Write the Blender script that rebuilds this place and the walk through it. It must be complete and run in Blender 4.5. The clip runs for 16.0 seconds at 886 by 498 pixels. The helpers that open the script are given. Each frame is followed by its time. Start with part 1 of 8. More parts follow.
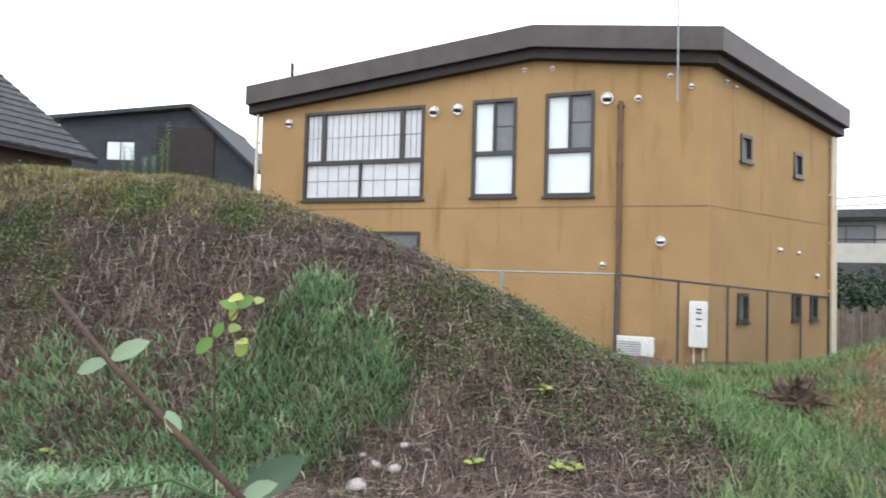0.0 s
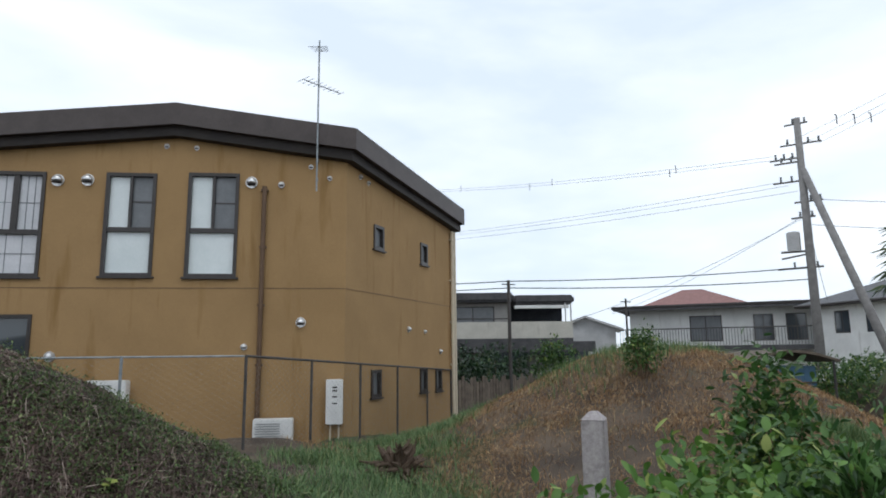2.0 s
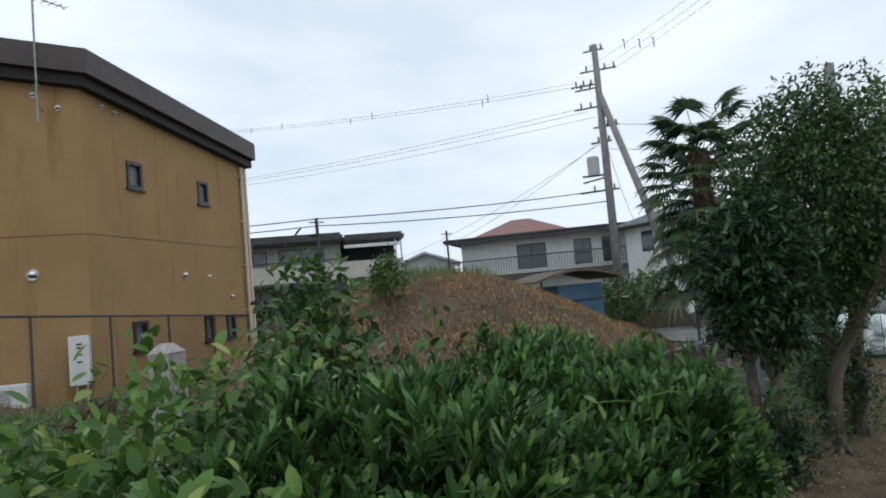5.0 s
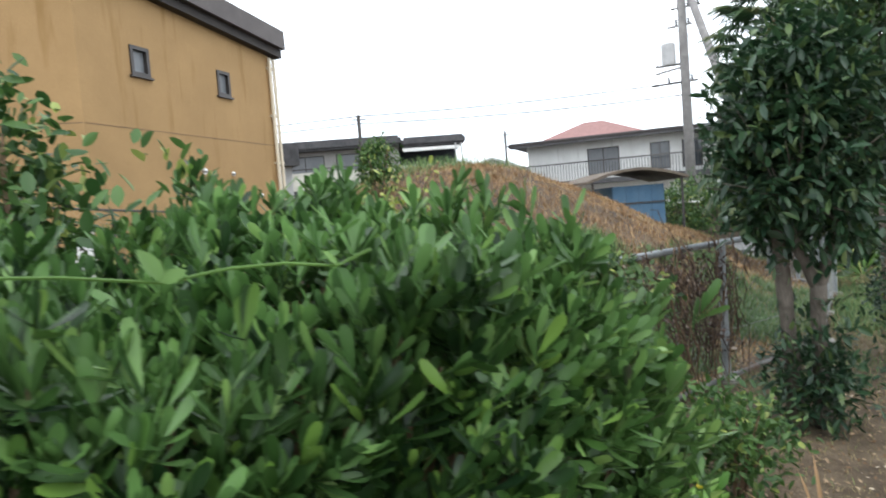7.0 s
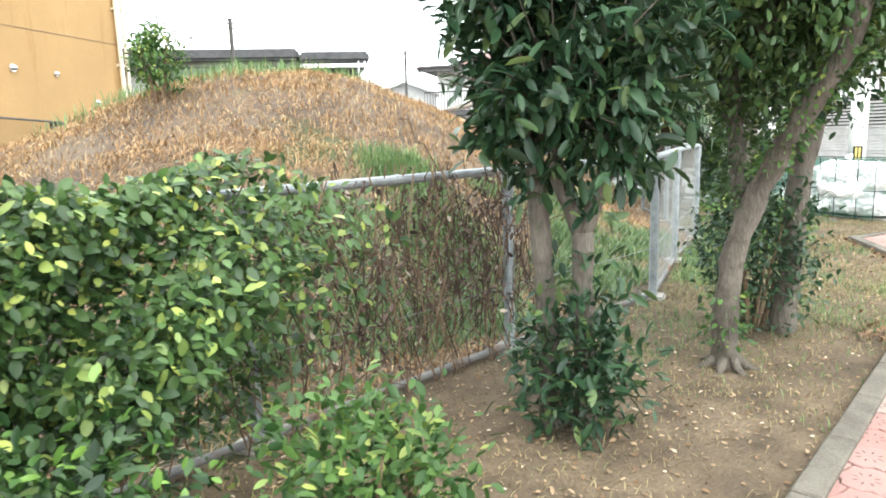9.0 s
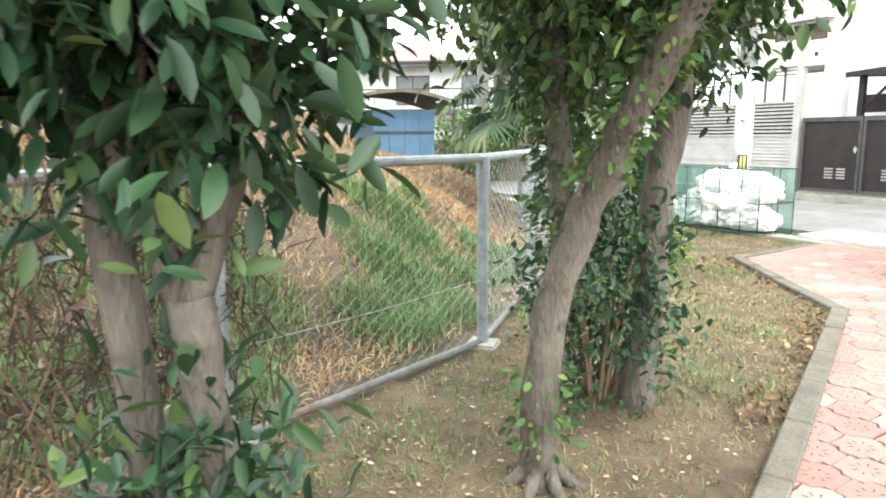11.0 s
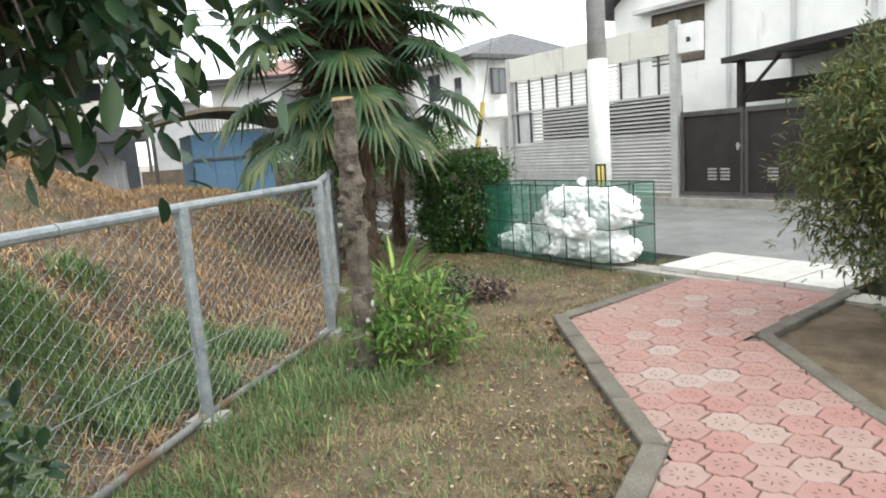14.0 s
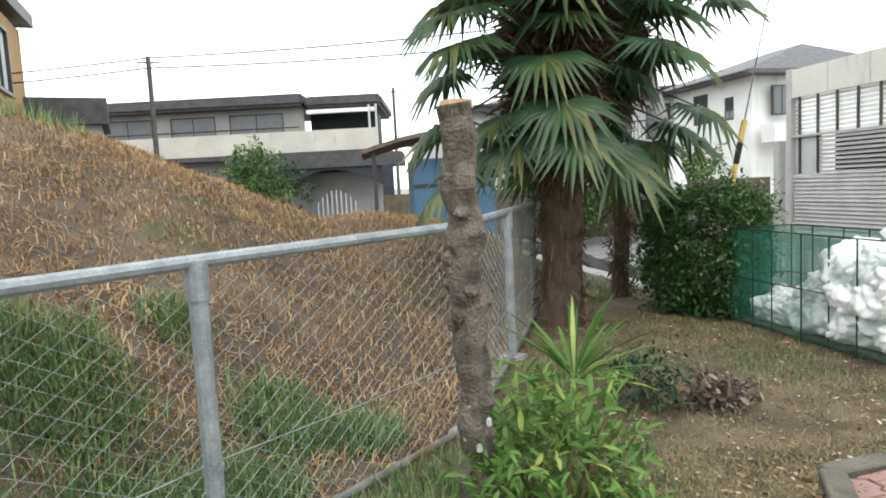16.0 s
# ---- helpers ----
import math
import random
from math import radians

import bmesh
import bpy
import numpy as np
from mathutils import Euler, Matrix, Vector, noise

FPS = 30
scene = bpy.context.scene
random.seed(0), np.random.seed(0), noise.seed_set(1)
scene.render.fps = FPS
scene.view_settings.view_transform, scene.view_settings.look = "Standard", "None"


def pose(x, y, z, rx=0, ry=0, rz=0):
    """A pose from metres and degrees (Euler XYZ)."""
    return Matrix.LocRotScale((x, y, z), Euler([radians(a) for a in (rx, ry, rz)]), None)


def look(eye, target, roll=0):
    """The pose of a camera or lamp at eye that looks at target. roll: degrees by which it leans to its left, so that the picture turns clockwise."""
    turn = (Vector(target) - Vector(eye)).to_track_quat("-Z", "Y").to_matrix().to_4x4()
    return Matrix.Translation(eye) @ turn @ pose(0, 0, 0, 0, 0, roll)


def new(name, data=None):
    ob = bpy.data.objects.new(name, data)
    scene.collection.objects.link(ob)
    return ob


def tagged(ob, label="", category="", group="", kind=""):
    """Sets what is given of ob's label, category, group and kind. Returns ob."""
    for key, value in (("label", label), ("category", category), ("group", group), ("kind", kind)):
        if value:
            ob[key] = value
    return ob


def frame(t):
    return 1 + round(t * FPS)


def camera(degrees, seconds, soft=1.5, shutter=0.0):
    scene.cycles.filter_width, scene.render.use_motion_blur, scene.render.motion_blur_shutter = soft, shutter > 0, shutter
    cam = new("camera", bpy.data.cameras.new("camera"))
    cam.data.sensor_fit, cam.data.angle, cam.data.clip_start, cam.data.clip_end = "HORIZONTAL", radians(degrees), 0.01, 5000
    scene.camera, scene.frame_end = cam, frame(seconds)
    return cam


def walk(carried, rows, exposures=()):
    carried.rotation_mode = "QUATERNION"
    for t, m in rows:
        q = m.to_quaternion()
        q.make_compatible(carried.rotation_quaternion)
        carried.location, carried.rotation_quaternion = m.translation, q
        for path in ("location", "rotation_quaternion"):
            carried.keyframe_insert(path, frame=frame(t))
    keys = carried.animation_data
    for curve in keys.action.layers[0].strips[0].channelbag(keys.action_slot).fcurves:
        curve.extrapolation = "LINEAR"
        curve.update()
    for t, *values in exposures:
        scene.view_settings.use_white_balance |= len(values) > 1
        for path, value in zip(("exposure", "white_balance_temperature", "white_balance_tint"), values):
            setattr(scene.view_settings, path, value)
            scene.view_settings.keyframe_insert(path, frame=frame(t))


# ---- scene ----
cam = camera(68.0, 16.0, soft=1.8, shutter=0.15)
PATH = [
    (0, (1.024, -0.927, 2.276), (1.39, 1.038, 2.345), 1.5),
    (0.5, (1.109, -0.996, 2.291), (1.841, 0.865, 2.337), 1.4),
    (1, (1.281, -1.102, 2.298), (2.304, 0.615, 2.358), 1.2),
    (1.5, (1.336, -1.285, 2.314), (2.64, 0.223, 2.476), 0.2),
    (2, (1.558, -1.406, 2.27), (2.785, 0.14, 2.593), -0.6),
    (2.5, (1.77, -1.56, 2.296), (3.004, -0.036, 2.691), -1.1),
    (3, (1.921, -1.807, 2.293), (3.206, -0.34, 2.736), -2.9),
    (3.5, (2.335, -2.052, 2.262), (3.657, -0.636, 2.76), -4.2),
    (4, (2.702, -2.139, 2.249), (4.239, -0.912, 2.615), -5.9),
    (4.5, (3.179, -2.21, 2.149), (4.823, -1.104, 2.419), -5.9),
    (4.7, (3.348, -2.248, 2.094), (4.958, -1.082, 2.31), -5.5),
    (6.8, (5.359, -2.051, 1.644), (6.549, -0.445, 1.599), -4.7),
    (7, (5.549, -2.089, 1.626), (6.882, -0.602, 1.511), -4.5),
    (7.5, (6.122, -2.192, 1.499), (7.49, -0.751, 1.271), -4.9),
    (8.2, (6.829, -2.149, 1.453), (8.249, -0.79, 1.086), -3.4),
    (10.3, (8.741, -1.797, 1.264), (10.276, -0.541, 1.013), 0.1),
    (10.5, (8.918, -1.768, 1.251), (10.489, -0.561, 0.982), -0.3),
    (11, (9.31, -1.786, 1.296), (10.933, -0.667, 0.964), -0.4),
    (11.5, (9.777, -1.836, 1.304), (11.552, -0.995, 0.928), -2.3),
    (12, (10.246, -1.97, 1.289), (12.087, -1.309, 0.871), -3.4),
    (12.5, (10.695, -1.988, 1.295), (12.567, -1.453, 0.834), -4.6),
    (13, (11.141, -2.085, 1.338), (12.949, -1.342, 0.914), -6.2),
    (13.5, (11.558, -2.042, 1.38), (13.36, -1.287, 0.951), -4.6),
    (14, (12.021, -2.098, 1.409), (13.741, -1.128, 1.094), -4.2),
    (14.5, (12.413, -1.963, 1.413), (14.035, -0.818, 1.17), -2.9),
    (15, (12.857, -1.924, 1.419), (14.402, -0.663, 1.263), -2.2),
    (15.5, (13.236, -1.785, 1.422), (14.602, -0.328, 1.309), -2.4),
    (16, (13.589, -1.62, 1.401), (14.827, -0.061, 1.212), -3.0),
]
EXPOSURES = [(0, 0.65, 6500, 10.0), (1.0, 0.5, 6450, 10.0), (1.5, -0.06, 6340, 9.0), (2.0, -0.5, 6260, 8.2), (2.5, -0.9, 6200, 7.2), (3.5, -1.15, 6180, 7.2), (4.5, -1.03, 6200, 7.2), (4.7, -0.9, 6220, 7.2), (6.8, 0.55, 6450, 9.0), (7.0, 0.65, 6478, 8.7), (7.5, 1.4, 6550, 8.0), (8.2, 1.7, 6650, 7.0), (10.3, 2.03, 6950, 5.0), (11.0, 1.93, 6962, 5.0), (12.0, 1.1, 6981, 5.0), (12.5, 1.02, 6990, 5.0), (13.0, 1.02, 7000, 5.0), (14.5, 0.9, 6800, 7.0), (16.0, 0.82, 6800, 7.0)]
walk(cam, [(t, look(eye, target, roll)) for t, eye, target, roll in PATH], EXPOSURES)

# ---- sky and sun: overcast ----
world = bpy.data.worlds.new("overcast")
scene.world = world
world.use_nodes = True
wn, wl = world.node_tree.nodes, world.node_tree.links
wn.clear()
w_out, w_bg = wn.new("ShaderNodeOutputWorld"), wn.new("ShaderNodeBackground")
w_sky = wn.new("ShaderNodeTexSky")
w_sky.sky_type, w_sky.sun_disc = "NISHITA", False
w_sky.sun_elevation, w_sky.sun_rotation = radians(55), radians(200)
w_gain = wn.new("ShaderNodeMix"); w_gain.data_type, w_gain.blend_type = "RGBA", "MULTIPLY"
w_gain.inputs[0].default_value = 1.0
w_gain.inputs[7].default_value = (0.1, 0.1, 0.1, 1)
wl.new(w_sky.outputs[0], w_gain.inputs[6])
w_tc, w_map = wn.new("ShaderNodeTexCoord"), wn.new("ShaderNodeMapping")
w_map.inputs["Scale"].default_value = (1.0, 1.0, 3.2)
wl.new(w_tc.outputs["Generated"], w_map.inputs["Vector"])
w_n1, w_r1 = wn.new("ShaderNodeTexNoise"), wn.new("ShaderNodeValToRGB")
w_n1.inputs["Scale"].default_value, w_n1.inputs["Detail"].default_value, w_n1.inputs["Roughness"].default_value, w_n1.inputs["Distortion"].default_value = 2.1, 7, 0.5, 0.25
wl.new(w_map.outputs[0], w_n1.inputs["Vector"])
w_r1.color_ramp.elements[0].position, w_r1.color_ramp.elements[0].color = 0.34, (0.78, 0.86, 0.96, 1)
w_r1.color_ramp.elements[1].position, w_r1.color_ramp.elements[1].color = 0.62, (1.08, 1.11, 1.16, 1)
wl.new(w_n1.outputs["Fac"], w_r1.inputs["Fac"])
w_mix = wn.new("ShaderNodeMix"); w_mix.data_type = "RGBA"
w_mix.inputs[0].default_value = 0.88
wl.new(w_gain.outputs[2], w_mix.inputs[6]); wl.new(w_r1.outputs[0], w_mix.inputs[7])
wl.new(w_mix.outputs[2], w_bg.inputs["Color"])
w_bg.inputs["Strength"].default_value = 1.6
wl.new(w_bg.outputs[0], w_out.inputs[0])
sun = new("sun", bpy.data.lights.new("sun", "SUN"))
sun.data.energy, sun.data.angle, sun.data.color = 0.55, radians(25), (1.0, 0.96, 0.9)
sun.matrix_world = look((0, 0, 0), (0.3, 0.65, -1.0))

# ---- materials ----
def material(name, c1, c2, scale=6.0, rough=0.8, bump=0.2, fine=60.0, stain=None, metal=0.0, random=0.0, spec=0.3, stretch=(1, 1, 1)):
    """Two colours mixed by broad noise, fine grain on top, stains and bump."""
    m = bpy.data.materials.new(name)
    m.use_nodes = True
    nt = m.node_tree
    N, L = nt.nodes, nt.links
    b = N["Principled BSDF"]
    b.inputs["Roughness"].default_value, b.inputs["Metallic"].default_value = rough, metal
    b.inputs["Specular IOR Level"].default_value = spec
    tc, mp = N.new("ShaderNodeTexCoord"), N.new("ShaderNodeMapping")
    mp.inputs["Scale"].default_value = stretch
    L.new(tc.outputs["Object"], mp.inputs["Vector"])
    n1, n2 = N.new("ShaderNodeTexNoise"), N.new("ShaderNodeTexNoise")
    n1.inputs["Scale"].default_value, n1.inputs["Detail"].default_value, n1.inputs["Roughness"].default_value = scale, 5, 0.6
    n2.inputs["Scale"].default_value, n2.inputs["Detail"].default_value = fine, 4
    L.new(mp.outputs[0], n1.inputs["Vector"]); L.new(mp.outputs[0], n2.inputs["Vector"])
    ramp = N.new("ShaderNodeValToRGB")
    ramp.color_ramp.elements[0].position, ramp.color_ramp.elements[1].position = 0.35, 0.65
    ramp.color_ramp.elements[0].color, ramp.color_ramp.elements[1].color = (*c1, 1), (*c2, 1)
    L.new(n1.outputs["Fac"], ramp.inputs["Fac"])
    col = ramp.outputs[0]
    g = N.new("ShaderNodeMix"); g.data_type, g.blend_type = "RGBA", "OVERLAY"
    g.inputs[0].default_value = 0.35
    L.new(col, g.inputs[6]); L.new(n2.outputs["Fac"], g.inputs[7])
    col = g.outputs[2]
    if stain:
        n3, r3, sx = N.new("ShaderNodeTexNoise"), N.new("ShaderNodeValToRGB"), N.new("ShaderNodeMix")
        n3.inputs["Scale"].default_value, n3.inputs["Detail"].default_value = stain[1], 6
        r3.color_ramp.elements[0].position, r3.color_ramp.elements[1].position = stain[2], stain[2] + 0.15
        mp3 = N.new("ShaderNodeMapping")
        mp3.inputs["Location"].default_value = (3.1, 7.7, 1.3)
        mp3.inputs["Scale"].default_value = stain[3] if len(stain) > 3 else (1, 1, 1)
        L.new(tc.outputs["Object"], mp3.inputs["Vector"]); L.new(mp3.outputs[0], n3.inputs["Vector"])
        L.new(n3.outputs["Fac"], r3.inputs["Fac"]); sx.data_type = "RGBA"
        L.new(r3.outputs[0], sx.inputs[0]); L.new(col, sx.inputs[6])
        sx.inputs[7].default_value = (*stain[0], 1)
        col = sx.outputs[2]
    if random:
        oi, hs, ma = N.new("ShaderNodeObjectInfo"), N.new("ShaderNodeHueSaturation"), N.new("ShaderNodeMapRange")
        ma.inputs[3].default_value, ma.inputs[4].default_value = 1 - random, 1 + random
        L.new(oi.outputs["Random"], ma.inputs[0]); L.new(ma.outputs[0], hs.inputs["Value"]); L.new(col, hs.inputs["Color"])
        col = hs.outputs[0]
    L.new(col, b.inputs["Base Color"])
    if bump:
        bp = N.new("ShaderNodeBump")
        bp.inputs["Strength"].default_value, bp.inputs["Distance"].default_value = bump, 0.02
        L.new(n2.outputs["Fac"], bp.inputs["Height"]); L.new(bp.outputs[0], b.inputs["Normal"])
    return m


def leaf_material(name, dark, light, tip=None, rough=0.45, glow=0.25):
    """Leaves: colour varies leaf by leaf, some light passes through."""
    m = bpy.data.materials.new(name)
    m.use_nodes = True
    N, L = m.node_tree.nodes, m.node_tree.links
    b, out = N["Principled BSDF"], N["Material Output"]
    b.inputs["Roughness"].default_value, b.inputs["Specular IOR Level"].default_value = rough, 0.4
    ge, rp = N.new("ShaderNodeNewGeometry"), N.new("ShaderNodeValToRGB")
    rp.color_ramp.elements[0].color, rp.color_ramp.elements[1].color = (*dark, 1), (*light, 1)
    rp.color_ramp.elements[1].position = 0.85
    if tip:
        e = rp.color_ramp.elements.new(0.97)
        e.color = (*tip, 1)
    L.new(ge.outputs["Random Per Island"], rp.inputs["Fac"])
    tc, n1, ov = N.new("ShaderNodeTexCoord"), N.new("ShaderNodeTexNoise"), N.new("ShaderNodeMix")
    n1.inputs["Scale"].default_value, n1.inputs["Detail"].default_value = 3.0, 4
    L.new(tc.outputs["Object"], n1.inputs["Vector"])
    ov.data_type, ov.blend_type = "RGBA", "OVERLAY"
    ov.inputs[0].default_value = 0.6
    L.new(rp.outputs[0], ov.inputs[6]); L.new(n1.outputs["Fac"], ov.inputs[7])
    L.new(ov.outputs[2], b.inputs["Base Color"])
    tr, mx = N.new("ShaderNodeBsdfTranslucent"), N.new("ShaderNodeMixShader")
    L.new(ov.outputs[2], tr.inputs["Color"])
    mx.inputs[0].default_value = glow
    L.new(b.outputs[0], mx.inputs[1]); L.new(tr.outputs[0], mx.inputs[2]); L.new(mx.outputs[0], out.inputs[0])
    return m


def glass(name, tint=(0.9, 0.95, 0.95), rough=0.05, base=(0.05, 0.06, 0.07)):
    m = bpy.data.materials.new(name)
    m.use_nodes = True
    b = m.node_tree.nodes["Principled BSDF"]
    b.inputs["Base Color"].default_value = (*base, 1)
    b.inputs["Roughness"].default_value, b.inputs["Specular IOR Level"].default_value = rough, 0.8
    return m


M_OCHRE = material("ochre render", (0.315, 0.20, 0.092), (0.365, 0.233, 0.108), 0.7, 0.9, 0.35, 90, stain=((0.26, 0.155, 0.06), 1.2, 0.58, (3, 3, 0.35)))
M_FASCIA = material("brown metal fascia", (0.055, 0.043, 0.04), (0.075, 0.06, 0.055), 2, 0.5, 0.1, 40, spec=0.4)
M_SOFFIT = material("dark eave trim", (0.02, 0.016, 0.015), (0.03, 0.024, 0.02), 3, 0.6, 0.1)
M_DARKFRAME = material("dark bronze window frame", (0.025, 0.02, 0.018), (0.035, 0.028, 0.025), 8, 0.4, 0.05, spec=0.5)
M_WHITEPANE = material("milky glass pane", (0.62, 0.68, 0.68), (0.70, 0.75, 0.75), 1.5, 0.2, 0.0, spec=0.6)
M_BLIND = material("pale paper screen behind glass", (0.50, 0.51, 0.53), (0.58, 0.58, 0.6), 2, 0.25, 0.0, spec=0.6)
M_GREYPANE = material("grey insect screen", (0.13, 0.14, 0.15), (0.17, 0.18, 0.19), 3, 0.4, 0.0, spec=0.5)
M_GLASS = glass("dark window glass")
M_PIPE = material("brown downpipe", (0.10, 0.06, 0.035), (0.14, 0.085, 0.05), 4, 0.5, 0.05)
M_CREAMPIPE = material("cream downpipe", (0.55, 0.48, 0.36), (0.62, 0.54, 0.42), 4, 0.5, 0.05)
M_STEEL = material("stainless vent hood", (0.55, 0.55, 0.55), (0.7, 0.7, 0.7), 5, 0.3, 0.05, metal=0.8)
M_GALV = material("galvanised steel", (0.22, 0.245, 0.26), (0.34, 0.365, 0.375), 9, 0.5, 0.1, 80, stain=((0.22, 0.17, 0.12), 14, 0.68), metal=0.35)
M_RUSTPIPE = material("rust-stained steel pipe", (0.13, 0.13, 0.13), (0.22, 0.215, 0.205), 7, 0.65, 0.2, 80, stain=((0.15, 0.085, 0.05), 5, 0.52), metal=0.2)
M_WIRE = material("galvanised fence wire", (0.20, 0.21, 0.20), (0.30, 0.31, 0.30), 9, 0.5, 0.0, metal=0.3)
M_FENCEDARK = material("dark fence post", (0.05, 0.05, 0.05), (0.09, 0.08, 0.075), 6, 0.6, 0.1)
M_WHITEMETAL = material("white enamel casing", (0.68, 0.68, 0.66), (0.76, 0.76, 0.74), 4, 0.4, 0.03)
M_CONCRETE = material("weathered concrete", (0.26, 0.245, 0.22), (0.36, 0.345, 0.31), 5, 0.9, 0.4, 70, stain=((0.13, 0.12, 0.10), 4, 0.6))
M_KERB = material("dirty concrete kerb", (0.10, 0.09, 0.074), (0.155, 0.14, 0.115), 5, 0.95, 0.5, 70, stain=((0.08, 0.07, 0.055), 4, 0.58))
M_STUMPBARK = material("dark rough bark", (0.085, 0.07, 0.058), (0.19, 0.16, 0.13), 14, 0.95, 1.0, 70, stain=((0.045, 0.038, 0.03), 9, 0.55))
M_POLE = material("grey utility pole concrete", (0.20, 0.19, 0.185), (0.27, 0.26, 0.25), 5, 0.9, 0.15)
M_POLEWHITE = material("pale painted pole sleeve", (0.60, 0.60, 0.57), (0.70, 0.70, 0.67), 3, 0.7, 0.1, stain=((0.42, 0.40, 0.36), 5, 0.62))
M_WIREBLACK = material("black cable", (0.02, 0.02, 0.022), (0.03, 0.03, 0.032), 5, 0.6, 0)
M_WIREGREY = material("grey overhead wire", (0.12, 0.13, 0.14), (0.17, 0.18, 0.19), 5, 0.6, 0)
M_GRANITE = material("grey granite", (0.30, 0.27, 0.27), (0.42, 0.38, 0.37), 30, 0.85, 0.3, 140, stain=((0.2, 0.18, 0.17), 6, 0.6))
M_WHITEWALL = material("white render wall", (0.66, 0.66, 0.64), (0.75, 0.75, 0.73), 1.5, 0.9, 0.15, stain=((0.50, 0.49, 0.46), 1.3, 0.6, (2, 2, 0.4)))
M_GREYWALL = material("pale grey wall panel", (0.42, 0.42, 0.42), (0.52, 0.52, 0.52), 1.5, 0.85, 0.1)
M_CREAMWALL = material("cream parapet panel", (0.56, 0.54, 0.48), (0.64, 0.62, 0.56), 1.2, 0.8, 0.1, stain=((0.44, 0.42, 0.37), 1.5, 0.62, (2, 2, 0.4)))
M_HOUSEGREY = material("weathered grey wall", (0.27, 0.26, 0.25), (0.34, 0.33, 0.31), 1.5, 0.85, 0.1)
M_HOUSEDARK = material("dark brown ground floor wall", (0.10, 0.09, 0.085), (0.16, 0.145, 0.135), 1.5, 0.85, 0.1)
M_PARAPET = material("pale cream balcony panel", (0.44, 0.42, 0.37), (0.52, 0.50, 0.44), 1.2, 0.8, 0.1, stain=((0.36, 0.33, 0.29), 1.5, 0.62, (2, 2, 0.4)))
M_DARKROOF = material("dark grey roof", (0.05, 0.05, 0.053), (0.085, 0.083, 0.085), 3, 0.7, 0.2)
M_REDROOF = material("faded red tile roof", (0.23, 0.125, 0.115), (0.29, 0.16, 0.145), 4, 0.8, 0.2)
M_BLACKWALL = material("charcoal siding", (0.028, 0.032, 0.04), (0.042, 0.047, 0.056), 3, 0.7, 0.1)
M_TILEROOF = material("grey clay tiles", (0.06, 0.06, 0.064), (0.10, 0.10, 0.105), 5, 0.6, 0.2, random=0.15)
M_BLUE = material("blue painted sheet", (0.075, 0.155, 0.25), (0.105, 0.195, 0.29), 2, 0.6, 0.1, stain=((0.16, 0.2, 0.24), 2.5, 0.63))
M_SLAT = material("grey aluminium slat", (0.31, 0.305, 0.295), (0.39, 0.38, 0.365), 4, 0.45, 0.05, metal=0.2, random=0.08)
M_GATEDARK = material("dark brown gate panel", (0.022, 0.018, 0.018), (0.034, 0.028, 0.027), 3, 0.5, 0.05)
M_POSTGREY = material("grey aluminium post", (0.36, 0.355, 0.34), (0.44, 0.435, 0.42), 4, 0.5, 0.05)
M_ASPHALT = material("worn asphalt", (0.16, 0.16, 0.155), (0.22, 0.22, 0.215), 2, 0.95, 0.5, 160, stain=((0.28, 0.27, 0.26), 1.0, 0.62))
M_SLAB = material("pale concrete slab", (0.42, 0.41, 0.38), (0.52, 0.51, 0.48), 5, 0.9, 0.3, 80, stain=((0.36, 0.34, 0.31), 5, 0.64))
M_DARKHOLE = material("dark drain floor", (0.02, 0.02, 0.018), (0.035, 0.033, 0.03), 4, 0.7, 0.2)
M_NETGREEN = leaf_material("green bin net", (0.03, 0.19, 0.13), (0.05, 0.26, 0.18), None, 0.5, 0.45)
M_BAG = material("white plastic bag", (0.78, 0.81, 0.81), (0.88, 0.89, 0.89), 5, 0.28, 0.5, 17, spec=0.5)
M_TRUNK = material("grey bark", (0.085, 0.073, 0.06), (0.155, 0.135, 0.112), 9, 0.95, 0.9, 60, stain=((0.055, 0.048, 0.036), 8, 0.55), stretch=(1, 1, 0.35))
M_PALMTRUNK = material("fibrous palm trunk", (0.075, 0.05, 0.035), (0.14, 0.10, 0.07), 14, 0.95, 1.0, 80, stretch=(1, 1, 0.4))
M_STUMPWOOD = material("cut wood", (0.42, 0.27, 0.13), (0.52, 0.36, 0.19), 20, 0.9, 0.3, 90)
M_TWIG = material("dry brown stem", (0.13, 0.085, 0.055), (0.20, 0.14, 0.09), 10, 0.9, 0.3)
M_BROWNBOARD = material("weathered board", (0.10, 0.08, 0.065), (0.16, 0.13, 0.10), 5, 0.9, 0.3, random=0.2)
M_STRAW = leaf_material("dry grass blade", (0.24, 0.145, 0.07), (0.42, 0.30, 0.15), (0.48, 0.38, 0.22), 0.8, 0.15)
M_RUSSET = leaf_material("russet dry grass blade", (0.16, 0.08, 0.036), (0.40, 0.255, 0.125), (0.50, 0.39, 0.22), 0.8, 0.15)
M_BRUSH = leaf_material("dead brown runner", (0.035, 0.022, 0.019), (0.20, 0.14, 0.112), (0.44, 0.36, 0.30), 0.85, 0.1)
M_GRASS = leaf_material("fresh grass blade", (0.07, 0.135, 0.05), (0.16, 0.25, 0.095), (0.30, 0.32, 0.14), 0.6, 0.3)
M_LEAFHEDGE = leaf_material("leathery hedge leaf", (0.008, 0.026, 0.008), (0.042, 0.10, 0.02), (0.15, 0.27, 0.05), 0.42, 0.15)
